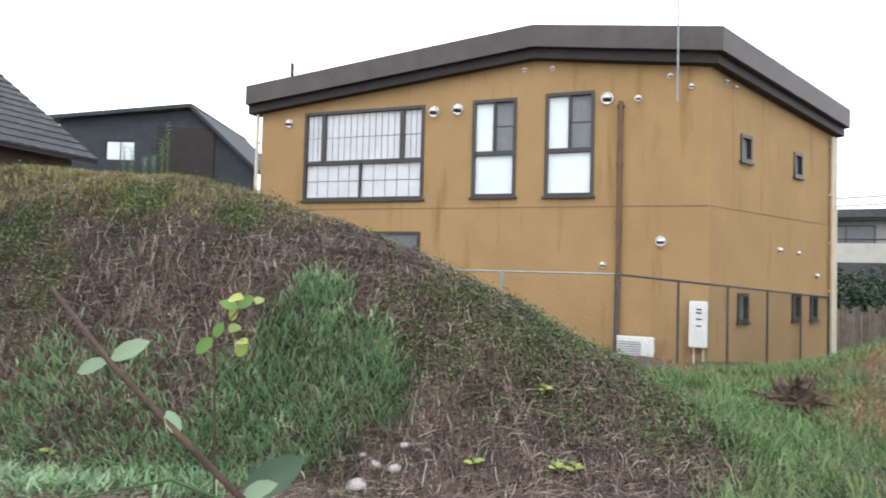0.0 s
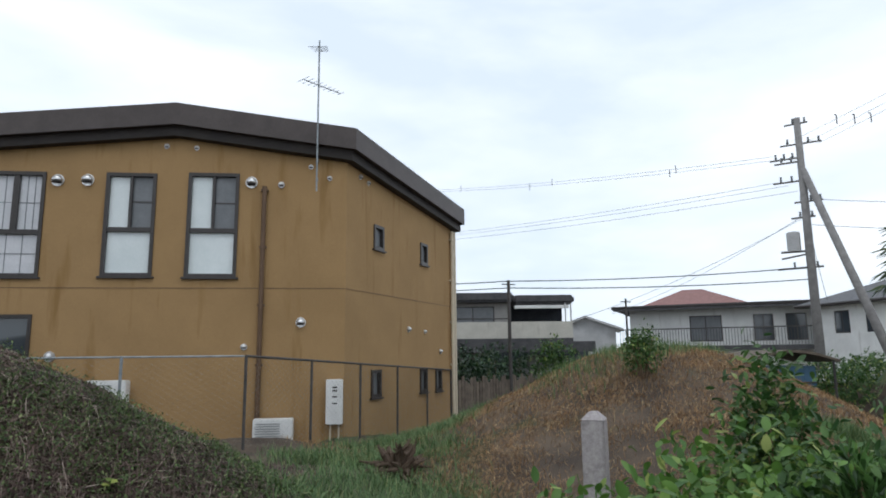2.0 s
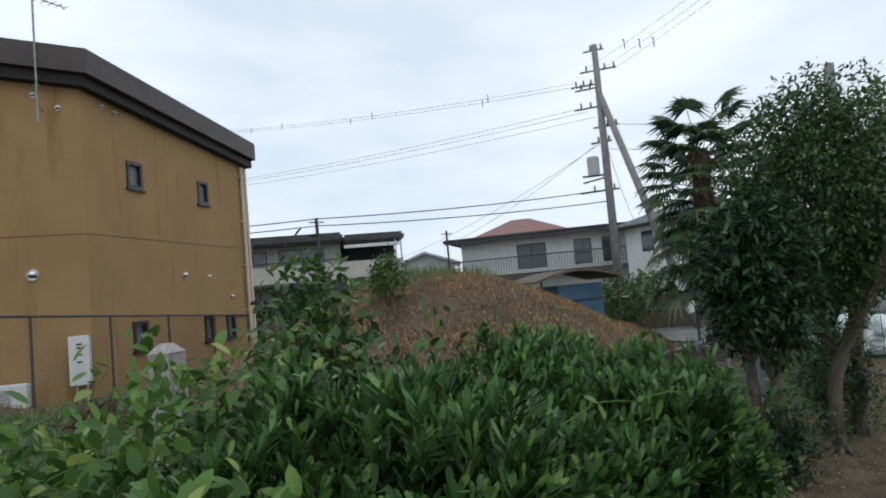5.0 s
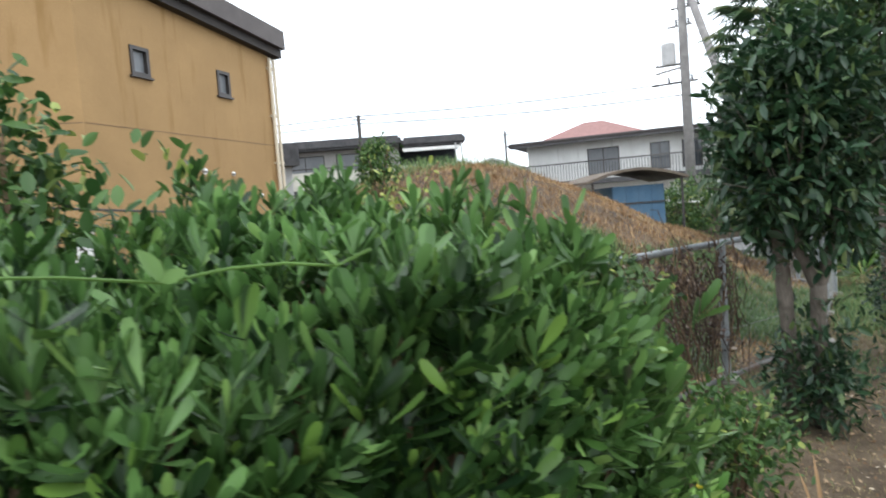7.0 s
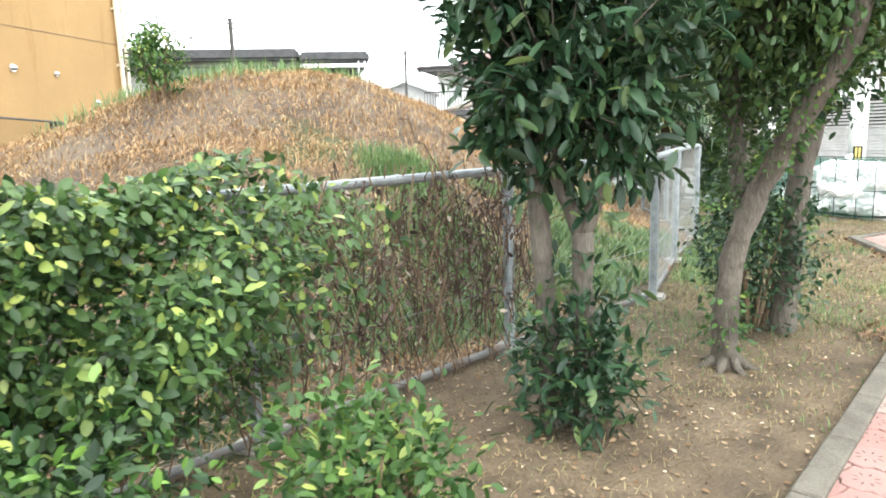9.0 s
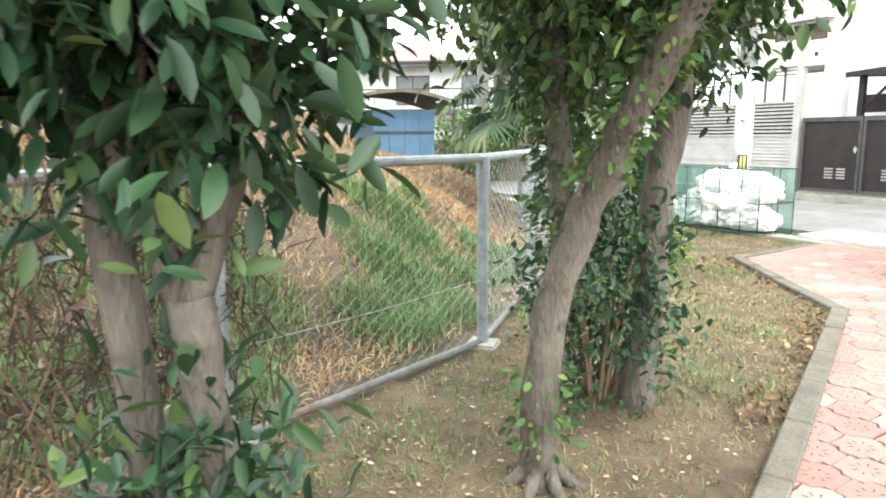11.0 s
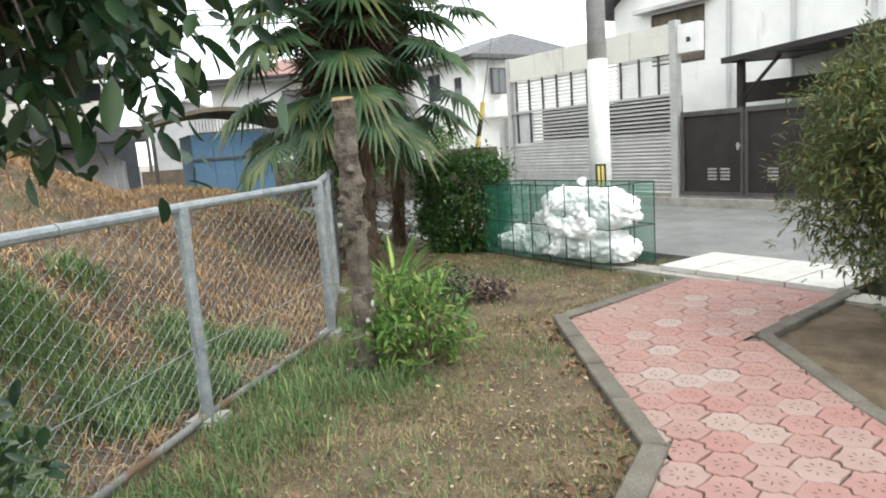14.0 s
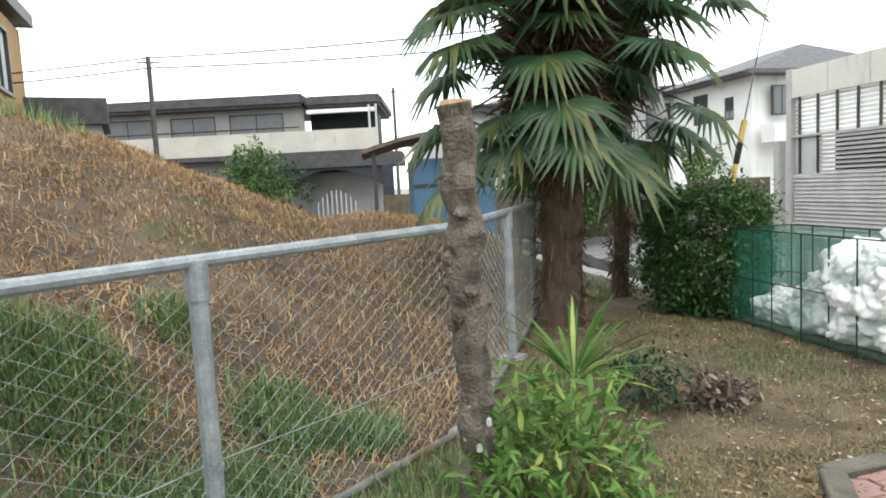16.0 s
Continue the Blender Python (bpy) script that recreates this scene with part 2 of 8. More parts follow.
# paler than the hedge leaf: young growth plus skylight put into the colour
M_LEAFYOUNGLIT = leaf_material("young and skylit hedge leaf", (0.035, 0.085, 0.022), (0.11, 0.22, 0.06), (0.2, 0.33, 0.09), 0.4, 0.25)
M_LEAFDARK = leaf_material("dark evergreen leaf", (0.013, 0.038, 0.019), (0.036, 0.080, 0.033), (0.10, 0.15, 0.05), 0.4, 0.16)
M_CREEPER = leaf_material("creeping mat leaf", (0.03, 0.055, 0.018), (0.13, 0.19, 0.06), (0.24, 0.27, 0.12), 0.6, 0.2)
M_LUSH = leaf_material("lush bluish grass blade", (0.14, 0.24, 0.115), (0.32, 0.47, 0.26), (0.42, 0.48, 0.30), 0.55, 0.3)
M_LAWN = leaf_material("short lawn blade", (0.12, 0.095, 0.045), (0.35, 0.275, 0.145), (0.18, 0.23, 0.08), 0.8, 0.15)
M_CREST = leaf_material("golden crest grass", (0.16, 0.17, 0.05), (0.42, 0.31, 0.14), (0.19, 0.27, 0.08), 0.75, 0.2)
M_LEAFPALE = leaf_material("pale weed leaf", (0.16, 0.24, 0.14), (0.24, 0.33, 0.20), None, 0.6, 0.25)
M_STEM = material("dark brown weed stem", (0.045, 0.03, 0.022), (0.09, 0.06, 0.042), 14, 0.8, 0.4)
M_LEAFWEED = leaf_material("bright weed leaf", (0.045, 0.115, 0.022), (0.135, 0.25, 0.05), (0.32, 0.38, 0.10), 0.5, 0.3)
M_LEAFHERB = leaf_material("bright herb leaf", (0.085, 0.20, 0.04), (0.20, 0.36, 0.08), (0.32, 0.44, 0.11), 0.5, 0.3)
M_LEAFVINE = leaf_material("small vine leaf", (0.022, 0.065, 0.016), (0.085, 0.165, 0.04), (0.27, 0.32, 0.08), 0.5, 0.25)
M_LEAFBAMBOO = leaf_material("olive bamboo leaf", (0.035, 0.06, 0.022), (0.13, 0.155, 0.05), (0.26, 0.19, 0.07), 0.6, 0.25)
M_LEAFHEDGEROW = leaf_material("clipped shrub leaf", (0.018, 0.055, 0.014), (0.055, 0.13, 0.03), (0.12, 0.2, 0.05), 0.45, 0.2)
M_LEAFYELLOW = leaf_material("yellowing climber leaf", (0.16, 0.22, 0.05), (0.38, 0.42, 0.10), None, 0.5, 0.3)
M_LEAFMID = leaf_material("green tree leaf", (0.022, 0.054, 0.018), (0.07, 0.13, 0.04), (0.16, 0.22, 0.06), 0.42, 0.22)
M_LEAFCLIMB = leaf_material("fence climber leaf", (0.016, 0.042, 0.013), (0.075, 0.14, 0.038), (0.22, 0.28, 0.07), 0.45, 0.22)
M_PALM = leaf_material("palm frond", (0.018, 0.05, 0.022), (0.045, 0.09, 0.035), (0.13, 0.14, 0.05), 0.42, 0.2)
M_OLDTILE = material("dark old roof tile", (0.028, 0.028, 0.031), (0.05, 0.05, 0.054), 5, 0.7, 0.2, random=0.2)
M_PALMDEAD = leaf_material("dead palm frond", (0.06, 0.038, 0.026), (0.17, 0.115, 0.075), None, 0.9, 0.1)
M_FLOWER = leaf_material("yellow petal", (0.7, 0.5, 0.02), (0.8, 0.62, 0.03), None, 0.6, 0.3)
M_DRIFT = leaf_material("brown drifted leaf", (0.07, 0.035, 0.02), (0.22, 0.12, 0.065), (0.42, 0.30, 0.19), 0.8, 0.1)
M_LITTER = leaf_material("fallen dry leaf", (0.16, 0.09, 0.045), (0.36, 0.26, 0.16), (0.55, 0.47, 0.36), 0.85, 0.1)


# ---- building helpers ----
def part(name, bm, mat, parent=None, label="", smooth=False):
    me = bpy.data.meshes.new(name)
    if name in ("wall", "roof_band", "roof"):
        bmesh.ops.remove_doubles(bm, verts=bm.verts, dist=1e-4)
    bm.to_mesh(me)
    bm.free()
    me.materials.append(mat)
    if smooth:
        me.polygons.foreach_set("use_smooth", [True] * len(me.polygons))
    ob = new(name, me)
    if parent:
        ob.parent = parent
    if label:
        ob["label"] = label
    return ob


def raw(name, verts, faces, mat, parent=None, smooth=False):
    me = bpy.data.meshes.new(name)
    me.from_pydata(verts, [], faces)
    me.materials.append(mat)
    me.update()
    if smooth:
        me.polygons.foreach_set("use_smooth", [True] * len(me.polygons))
    ob = new(name, me)
    if parent:
        ob.parent = parent
    return ob


def root(name, label, category, group="", at=(0, 0, 0)):
    ob = new(name)
    ob.location = at
    return tagged(ob, label, category, group)


def hexa(bm, pts):
    """A block from eight corners: four below, four above, in the same order round."""
    v = [bm.verts.new(p) for p in pts]
    for f in ((3, 2, 1, 0), (4, 5, 6, 7), (0, 1, 5, 4), (1, 2, 6, 5), (2, 3, 7, 6), (3, 0, 4, 7)):
        bm.faces.new([v[i] for i in f])


class Frame:
    """A wall's own axes: u along it, n out of it, z up."""

    def __init__(self, o, u, n=None):
        self.o = Vector((o[0], o[1], 0))
        self.u = Vector((u[0], u[1], 0)).normalized()
        self.n = Vector((n[0], n[1], 0)).normalized() if n else Vector((self.u.y, -self.u.x, 0))

    def p(self, u, z, n=0.0):
        return self.o + self.u * u + self.n * n + Vector((0, 0, z))

    def box(self, bm, u0, u1, z0, z1, n0, n1):
        hexa(bm, [self.p(u0, z0, n0), self.p(u1, z0, n0), self.p(u1, z0, n1), self.p(u0, z0, n1), self.p(u0, z1, n0), self.p(u1, z1, n0), self.p(u1, z1, n1), self.p(u0, z1, n1)])

    def slope(self, bm, u0, u1, z0, za, zb, n0, n1):
        hexa(bm, [self.p(u0, z0, n0), self.p(u1, z0, n0), self.p(u1, z0, n1), self.p(u0, z0, n1), self.p(u0, za, n0), self.p(u1, zb, n0), self.p(u1, zb, n1), self.p(u0, za, n1)])

    def wall(self, bm, u0, u1, z0, top, holes=(), thick=0.2):
        """A wall with real openings; top is a function of u, straight between its cuts."""
        cuts = sorted({u0, u1, *[h[0] for h in holes], *[h[1] for h in holes]})
        for a, b in zip(cuts, cuts[1:]):
            mid, z = (a + b) / 2, z0
            for h in sorted((h for h in holes if h[0] < mid < h[1]), key=lambda h: h[2]):
                self.box(bm, a, b, z, h[2], -thick, 0)
                z = h[3]
            self.slope(bm, a, b, z, top(a), top(b), -thick, 0)


def tube(bm, pts, radii, sides=8, caps=True):
    """A tapered tube along points."""
    pts = [Vector(p) for p in pts]
    if not hasattr(radii, "__len__"):
        radii = [radii] * len(pts)
    rings = []
    for i, p in enumerate(pts):
        d = (pts[min(i + 1, len(pts) - 1)] - pts[max(i - 1, 0)]).normalized()
        a = d.cross(Vector((0.31, 0.17, 0.93)) if abs(d.z) < 0.9 else Vector((1, 0.2, 0))).normalized()
        b = d.cross(a)
        rings.append([bm.verts.new(p + (a * math.cos(k * math.tau / sides) + b * math.sin(k * math.tau / sides)) * radii[i]) for k in range(sides)])
    for r, s in zip(rings, rings[1:]):
        for k in range(sides):
            bm.faces.new((r[k], r[(k + 1) % sides], s[(k + 1) % sides], s[k]))
    if caps:
        bm.faces.new(rings[0][::-1])
        bm.faces.new(rings[-1])


def block(bm, c, size, rz=0.0, bevel=0.0):
    g = bmesh.ops.create_cube(bm, size=1, matrix=Matrix.Translation(c) @ Matrix.Rotation(rz, 4, "Z") @ Matrix.Diagonal((*size, 1)))
    if bevel:
        es = {e for v in g["verts"] for e in v.link_edges}
        bmesh.ops.bevel(bm, geom=list(es), offset=bevel, segments=2, affect="EDGES")


def sstep(a, b, x):
    t = np.clip((x - a) / (b - a), 0, 1)
    return t * t * (3 - 2 * t)


# ---- ground ----
FENCE = [(7.2, 0.62), (9.1, 0.56), (10.94, 0.45), (12.74, 0.28), (14.35, 0.77), (15.93, 1.16), (17.2, 2.1), (18.5, 3.08)]
ROAD_U, ROAD_N = (0.454, 0.891), (0.891, -0.454)


def roadpt(a, b, z=0.0):
    return Vector((a * ROAD_U[0] + b * ROAD_N[0], a * ROAD_U[1] + b * ROAD_N[1], z))


def dome(p, x, y):
    cx, cy, rx, ry, a, h, k = p
    c, s = math.cos(a), math.sin(a)
    u, v = ((x - cx) * c + (y - cy) * s) / rx, (-(x - cx) * s + (y - cy) * c) / ry
    return h * np.clip(1 - np.clip(np.sqrt(u * u + v * v), 0, 1) ** k, 0, 1) ** 1.5


MOUND_1 = (-2.976, 7.635, 2.54, 8.787, 1.094, 2.402, 2.987)
MOUND_2 = (13.398, 6.498, 5.833, 7.379, -0.965, 2.418, 1.84)
BANK = (18.5, 6.3, 4.4, 3.2, 0.9, 1.05, 2.0)


def height(x, y):
    """The ground's height: a slope down to the park, two mounds, the flat street."""
    x, y = np.asarray(x, float), np.asarray(y, float)
    yy = np.maximum(y, 0)
    g = 0.85 * (1 - sstep(2.5 + 0.35 * yy, 6.5 + 0.6 * yy, x))
    g = g - 0.4 * (1 - sstep(1.0, 2.2, (9.011 - x) * 0.519 + (11.546 - y) * 0.8548)) * sstep(4.4, 6.0, x) * (1 - sstep(8.0, 9.2, x))
    fy = np.interp(x, [p[0] for p in FENCE], [p[1] for p in FENCE])
    keep = np.where(x > 7.0, sstep(0.05, 1.6, y - fy), 1.0)
    b = x * ROAD_N[0] + y * ROAD_N[1]
    street = sstep(16.9, 15.6, b)
    rough = 0.035 * np.sin(2.1 * x + 1.3 * np.sin(1.7 * y)) * np.sin(1.9 * y + 0.7 * np.sin(2.3 * x)) + 0.02 * np.sin(5.3 * x + y) * np.sin(4.7 * y - x)
    wild = np.where(x > 7.0, sstep(0.05, 0.8, y - fy), sstep(-1.5, 0.5, y)) * street
    return (g + dome(MOUND_1, x, y) + np.maximum(dome(MOUND_2, x, y), dome(BANK, x, y)) * keep + rough * wild) * np.where(b > 15.6, street, 1.0)


def ground_at(x, y):
    return float(height(x, y))


M_SOIL = material("dry park soil", (0.068, 0.050, 0.033), (0.155, 0.116, 0.076), 3.4, 0.98, 0.8, 45, stain=((0.09, 0.065, 0.042), 2.2, 0.6))
M_WILD = material("dead grass thatch", (0.06, 0.047, 0.038), (0.13, 0.098, 0.07), 1.3, 0.98, 0.9, 38, stain=((0.055, 0.07, 0.028), 0.9, 0.57))
# thatch base darkened so the colour carries the shade between the stalks
M_THATCHSHADE = material("thatch with gap shade", (0.022, 0.017, 0.014), (0.065, 0.046, 0.036), 3.0, 0.98, 0.9, 38, stain=((0.03, 0.035, 0.016), 1.6, 0.57))
M_FAR = material("bare lot ground", (0.20, 0.19, 0.16), (0.27, 0.25, 0.21), 0.6, 0.98, 0.3, 20)


def make_ground():
    def axis(lo, hi, step):
        return np.concatenate([-np.geomspace(4000, 40 + abs(lo), 12) * 1.0 + 40 * 0, np.arange(lo, hi + step / 2, step), np.geomspace(hi + 25, 4000, 12)])
    xs, ys = axis(-14, 31, 0.22), axis(-9, 28, 0.22)
    X, Y = np.meshgrid(xs, ys)
    B = X * ROAD_N[0] + Y * ROAD_N[1]
    Z = height(X, Y) - 0.5 * sstep(16.88, 17.1, B) * (1 - sstep(21.6, 22.2, B))
    nx, ny = len(xs), len(ys)
    verts = np.stack([X.ravel(), Y.ravel(), Z.ravel()], 1)
    idx = np.arange(nx * ny).reshape(ny, nx)
    faces = np.stack([idx[:-1, :-1].ravel(), idx[:-1, 1:].ravel(), idx[1:, 1:].ravel(), idx[1:, :-1].ravel()], 1)
    me = bpy.data.meshes.new("ground")
    me.from_pydata(verts.tolist(), [], faces.tolist())
    for m in (M_WILD, M_SOIL, M_FAR, M_THATCHSHADE):
        me.materials.append(m)
    c = verts[faces].mean(1)
    fy = np.interp(c[:, 0], [p[0] for p in FENCE], [p[1] for p in FENCE])
    b = c[:, 0] * ROAD_N[0] + c[:, 1] * ROAD_N[1]
    kind = np.where((c[:, 0] > 5.6 + 0.5 * np.sin(c[:, 1] * 2.3) + 0.3 * np.sin(c[:, 1] * 5.9)) & (c[:, 1] < fy) & (b < 17.2), 1, 0)
    kind = np.where((b > 17.2) | (np.abs(c[:, 0]) > 40) | (c[:, 1] > 30) | (c[:, 1] < -9), 2, kind)
    kind = np.where((kind == 0) & (c[:, 0] < 5.0 + 0.6 * np.sin(c[:, 1] * 1.9) + 0.3 * np.sin(c[:, 1] * 4.7)) & (c[:, 1] > -1), 3, kind)
    me.polygons.foreach_set("material_index", kind.astype(np.int32))
    me.polygons.foreach_set("use_smooth", [True] * len(faces))
    me.update()
    return tagged(new("ground", me), "uneven ground of dead grass, bare soil and two low mounds", "ground", kind="structure")


make_ground()

# street, drain and slab
bm = bmesh.new()
hexa(bm, [roadpt(-60, 17.8, -0.45), roadpt(60, 17.8, -0.45), roadpt(60, 21.3, -0.45), roadpt(-60, 21.3, -0.45), roadpt(-60, 17.8, 0.0), roadpt(60, 17.8, 0.0), roadpt(60, 21.3, 0.06), roadpt(-60, 21.3, 0.06)])
tagged(part("road", bm, M_ASPHALT), "narrow grey asphalt street with worn patches", "road", kind="structure")
bm = bmesh.new()
hexa(bm, [roadpt(-60, 16.83, -0.5), roadpt(60, 16.83, -0.5), roadpt(60, 17.1, -0.5), roadpt(-60, 17.1, -0.5), roadpt(-60, 16.83, 0.025), roadpt(60, 16.83, 0.025), roadpt(60, 17.1, 0.025), roadpt(-60, 17.1, 0.025)])
tagged(part("drain_kerb", bm, M_CONCRETE), "low concrete lip of an open street drain", "kerb", kind="structure")
# drain floor, much darker than its concrete lip
bm = bmesh.new()
hexa(bm, [roadpt(-60, 17.1, -0.5), roadpt(60, 17.1, -0.5), roadpt(60, 17.8, -0.5), roadpt(-60, 17.8, -0.5), roadpt(-60, 17.1, -0.4), roadpt(60, 17.1, -0.4), roadpt(60, 17.8, -0.4), roadpt(-60, 17.8, -0.4)])
tagged(part("drain_floor", bm, M_DARKHOLE), "dark floor of the street drain", "drain", kind="structure")
bm = bmesh.new()
hexa(bm, [roadpt(-60, 21.3, -0.3), roadpt(60, 21.3, -0.3), roadpt(60, 22.6, -0.3), roadpt(-60, 22.6, -0.3), roadpt(-60, 21.3, 0.2), roadpt(60, 21.3, 0.2), roadpt(60, 22.6, 0.22), roadpt(-60, 22.6, 0.22)])
tagged(part("wall_footing", bm, M_CONCRETE), "raised concrete footing along the street", "kerb", kind="structure")
slab = root("drain_cover", "pale concrete slab bridging the street drain", "slab", at=roadpt(6.7, 17.4))
for k in range(4):
    a0 = 6.05 + k * 0.42 - 0.0
    bm = bmesh.new()
    hexa(bm, [roadpt(a0, 16.95, 0.028), roadpt(a0 + 0.405, 16.95, 0.028), roadpt(a0 + 0.405, 17.85, 0.028), roadpt(a0, 17.85, 0.028), roadpt(a0, 16.95, 0.075), roadpt(a0 + 0.405, 16.95, 0.075), roadpt(a0 + 0.405, 17.85, 0.07), roadpt(a0, 17.85, 0.07)])
    ob = part("slab", bm, M_SLAB, slab)
    ob.matrix_parent_inverse = Matrix.Translation(slab.location).inverted()


# ---- the path's kerbs ----
def kerb_run(name, pts, width, top, label):
    """A run of kerb stones along a line, each a block of its own."""
    r = root(name, label, "kerb")
    r["kind"] = "structure"
    for p, q in zip(pts, pts[1:]):
        p, q = Vector(p), Vector(q)
        n = max(1, round((q - p).length / 0.6))
        d = (q - p) / n
        s = Vector((-d.y, d.x)).normalized() * width / 2
        for k in range(n):
            a, b = p + d * (k + 0.006), p + d * (k + 0.994)
            bm = bmesh.new()
            z1 = top + random.uniform(-0.006, 0.006)
            hexa(bm, [(*(a - s), -0.1), (*(b - s), -0.1), (*(b + s), -0.1), (*(a + s), -0.1), (*(a - s), z1), (*(b - s), z1), (*(b + s), z1), (*(a + s), z1)])
            bmesh.ops.bevel(bm, geom=[e for e in bm.edges], offset=0.008, segments=1, affect="EDGES")
            part("kerb_stone", bm, M_KERB, r)
    return r


kerb_run("kerb", [(6.6, -1.5), (14.78, -1.53), (16.66, -0.46)], 0.11, 0.055, "weathered concrete kerb beside the pink path")
kerb_run("kerb", [(16.70, -0.42), (18.3, -1.1)], 0.11, 0.03, "low concrete kerb at the path's end")
kerb_run("kerb", [(18.0, -2.42), (16.62, -1.86), (15.6, -2.33), (14.0, -3.2), (12.6, -3.95), (6.6, -4.0)], 0.10, 0.04, "thin concrete kerb round a planting bed")

# ---- ochre building ----
OC = (9.011, 11.546)
OL, OR = Frame(OC, (-0.8548, 0.519), (-0.519, -0.8548)), Frame(OC, (0.8745, 0.485), (0.485, -0.8745))


def left_top(u):
    return float(np.interp(u, [0, 3.79, 11.3], [6.85, 7.32, 6.52]))


def right_top(v):
    return float(np.interp(v, [0, 6.4], [6.87, 6.38]))


def framed_window(F, u0, u1, z0, z1, bars, panes, parent, frame_w=0.075):
    """Dark frame with bars, and panes set back. bars: (u0, u1, z0, z1); panes: (u0, u1, z0, z1, material)."""
    bm = bmesh.new()
    for b in ((u0, u1, z0, z0 + frame_w), (u0, u1, z1 - frame_w, z1), (u0, u0 + frame_w, z0 + frame_w, z1 - frame_w), (u1 - frame_w, u1, z0 + frame_w, z1 - frame_w)):
        F.box(bm, *b, -0.12, 0.035)
    for b in bars:
        F.box(bm, *b, -0.1, 0.015)
    fr = part("frame", bm, M_DARKFRAME, parent)
    bm = bmesh.new()
    F.box(bm, u0 - 0.05, u1 + 0.05, z0 - 0.045, z0 - 0.002, -0.1, 0.07)
    part("sill", bm, M_DARKFRAME, parent)
    for a, b, c, d, m in panes:
        bm = bmesh.new()
        F.box(bm, a, b, c, d, -0.075, -0.06)
        part("pane", bm, m, parent)
    return fr


def window(name, F, u0, u1, z0, z1, bars, panes, label, extra=None):
    r = root(name, label, "window")
    r["kind"] = "structure"
    framed_window(F, u0, u1, z0, z1, bars, panes, r)
    if extra:
        extra(r)
    return r


HL = [(6.52, 9.93, 4.04, 6.36), (4.2, 5.27, 4.06, 6.38), (2.41, 3.52, 4.05, 6.42), (6.56, 9.2, 1.9, 3.24)]
HR = [(1.3, 1.82, 4.92, 5.53), (4.06, 4.55, 4.88, 5.5), (1.22, 1.72, 1.32, 1.97), (4.0, 4.48, 1.3, 1.95), (5.08, 5.54, 1.28, 1.92)]
building = root("building", "two-storey ochre rendered building with a dark brown roof band", "building")
bm = bmesh.new()
OL.wall(bm, 0, 3.79, -0.3, left_top, [h for h in HL if h[1] < 3.8])
OL.wall(bm, 3.79, 11.3, -0.3, left_top, [h for h in HL if h[0] > 3.8])
part("wall", bm, M_OCHRE, building)
bm = bmesh.new()
OR.wall(bm, 0, 6.4, -0.3, right_top, HR)
part("wall", bm, M_OCHRE, building)
P_END, P_BACK = OR.p(6.4, 0), Vector((16.35, 20.6, 0))
OS = Frame(P_END, P_BACK - P_END)
if OS.n.dot(Vector((1, -0.3, 0))) < 0:
    OS.n = -OS.n
bm = bmesh.new()
OS.wall(bm, 0.02, (P_BACK - P_END).length, -0.3, lambda u: 6.38 + 0.0 * u, [(2.6, 4.4, 4.3, 6.0)])
part("wall", bm, M_OCHRE, building)
bm = bmesh.new()
P_LEFT = OL.p(11.3, 0)
P_LB = Vector((3.6, 24.6, 0))
Frame(P_LEFT, P_LB - P_LEFT, (-0.85, 0.5)).wall(bm, 0.02, (P_LB - P_LEFT).length, -0.3, lambda u: 6.6)
Frame(P_LB, P_BACK - P_LB, (0.2, 1)).wall(bm, 0.02, (P_BACK - P_LB).length, -0.3, lambda u: 6.4)
part("wall", bm, M_OCHRE, building)


def roof_band(bm, lo, hi, out0, out1):
    """A band that follows the eaves round the building; lo and hi are heights over the wall's top."""
    ring = [(OL, 11.6), (OL, 3.79), (OL, 0.0), (OR, 6.75)]
    nrm = [OL.n, OL.n, (OL.n + OR.n).normalized() * 1.16, OR.n]
    prof = [left_top(11.3) - 0.02, left_top(3.79), left_top(0), right_top(6.4) - 0.03]
    quad = []
    for (F, u), n, z in zip(ring, nrm, prof):
        base = F.p(u, z)
        quad.append([base + n * out0 + Vector((0, 0, lo)), base + n * out1 + Vector((0, 0, lo)), base + n * out1 + Vector((0, 0, hi)), base + n * out0 + Vector((0, 0, hi))])
    for a, b in zip(quad, quad[1:]):
        hexa(bm, [a[0], b[0], b[1], a[1], a[3], b[3], b[2], a[2]])


bm = bmesh.new()
roof_band(bm, 0.12, 0.62, -0.3, 0.36)
fascia = part("roof_band", bm, M_FASCIA, building, "dark brown metal fascia")
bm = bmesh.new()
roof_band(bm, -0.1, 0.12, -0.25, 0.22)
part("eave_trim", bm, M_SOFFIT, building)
bm = bmesh.new()
top = [OL.p(11.6, left_top(11.3) + 0.58, -0.2), OL.p(3.79, left_top(3.79) + 0.58, -0.2), OL.p(0, left_top(0) + 0.58, -0.2), OR.p(6.75, right_top(6.4) + 0.56, -0.2), P_BACK + Vector((0.4, 0.2, 6.9)), P_LB + Vector((0, 0, 7.0))]
lowv = [bm.verts.new(p - Vector((0, 0, 0.35))) for p in top]
upv = [bm.verts.new(p) for p in top]
for k in range(6):
    bm.faces.new((lowv[k], lowv[(k + 1) % 6], upv[(k + 1) % 6], upv[k]))
cv = bm.verts.new((8.2, 18.5, 7.6))
cl = bm.verts.new((8.2, 18.5, 7.2))
for k in range(6):
    bm.faces.new((upv[k], upv[(k + 1) % 6], cv))
    bm.faces.new((lowv[(k + 1) % 6], lowv[k], cl))
part("roof", bm, M_FASCIA, building)
bm = bmesh.new()
OL.box(bm, 0.02, 11.28, 3.80, 3.815, 0.0, 0.006)
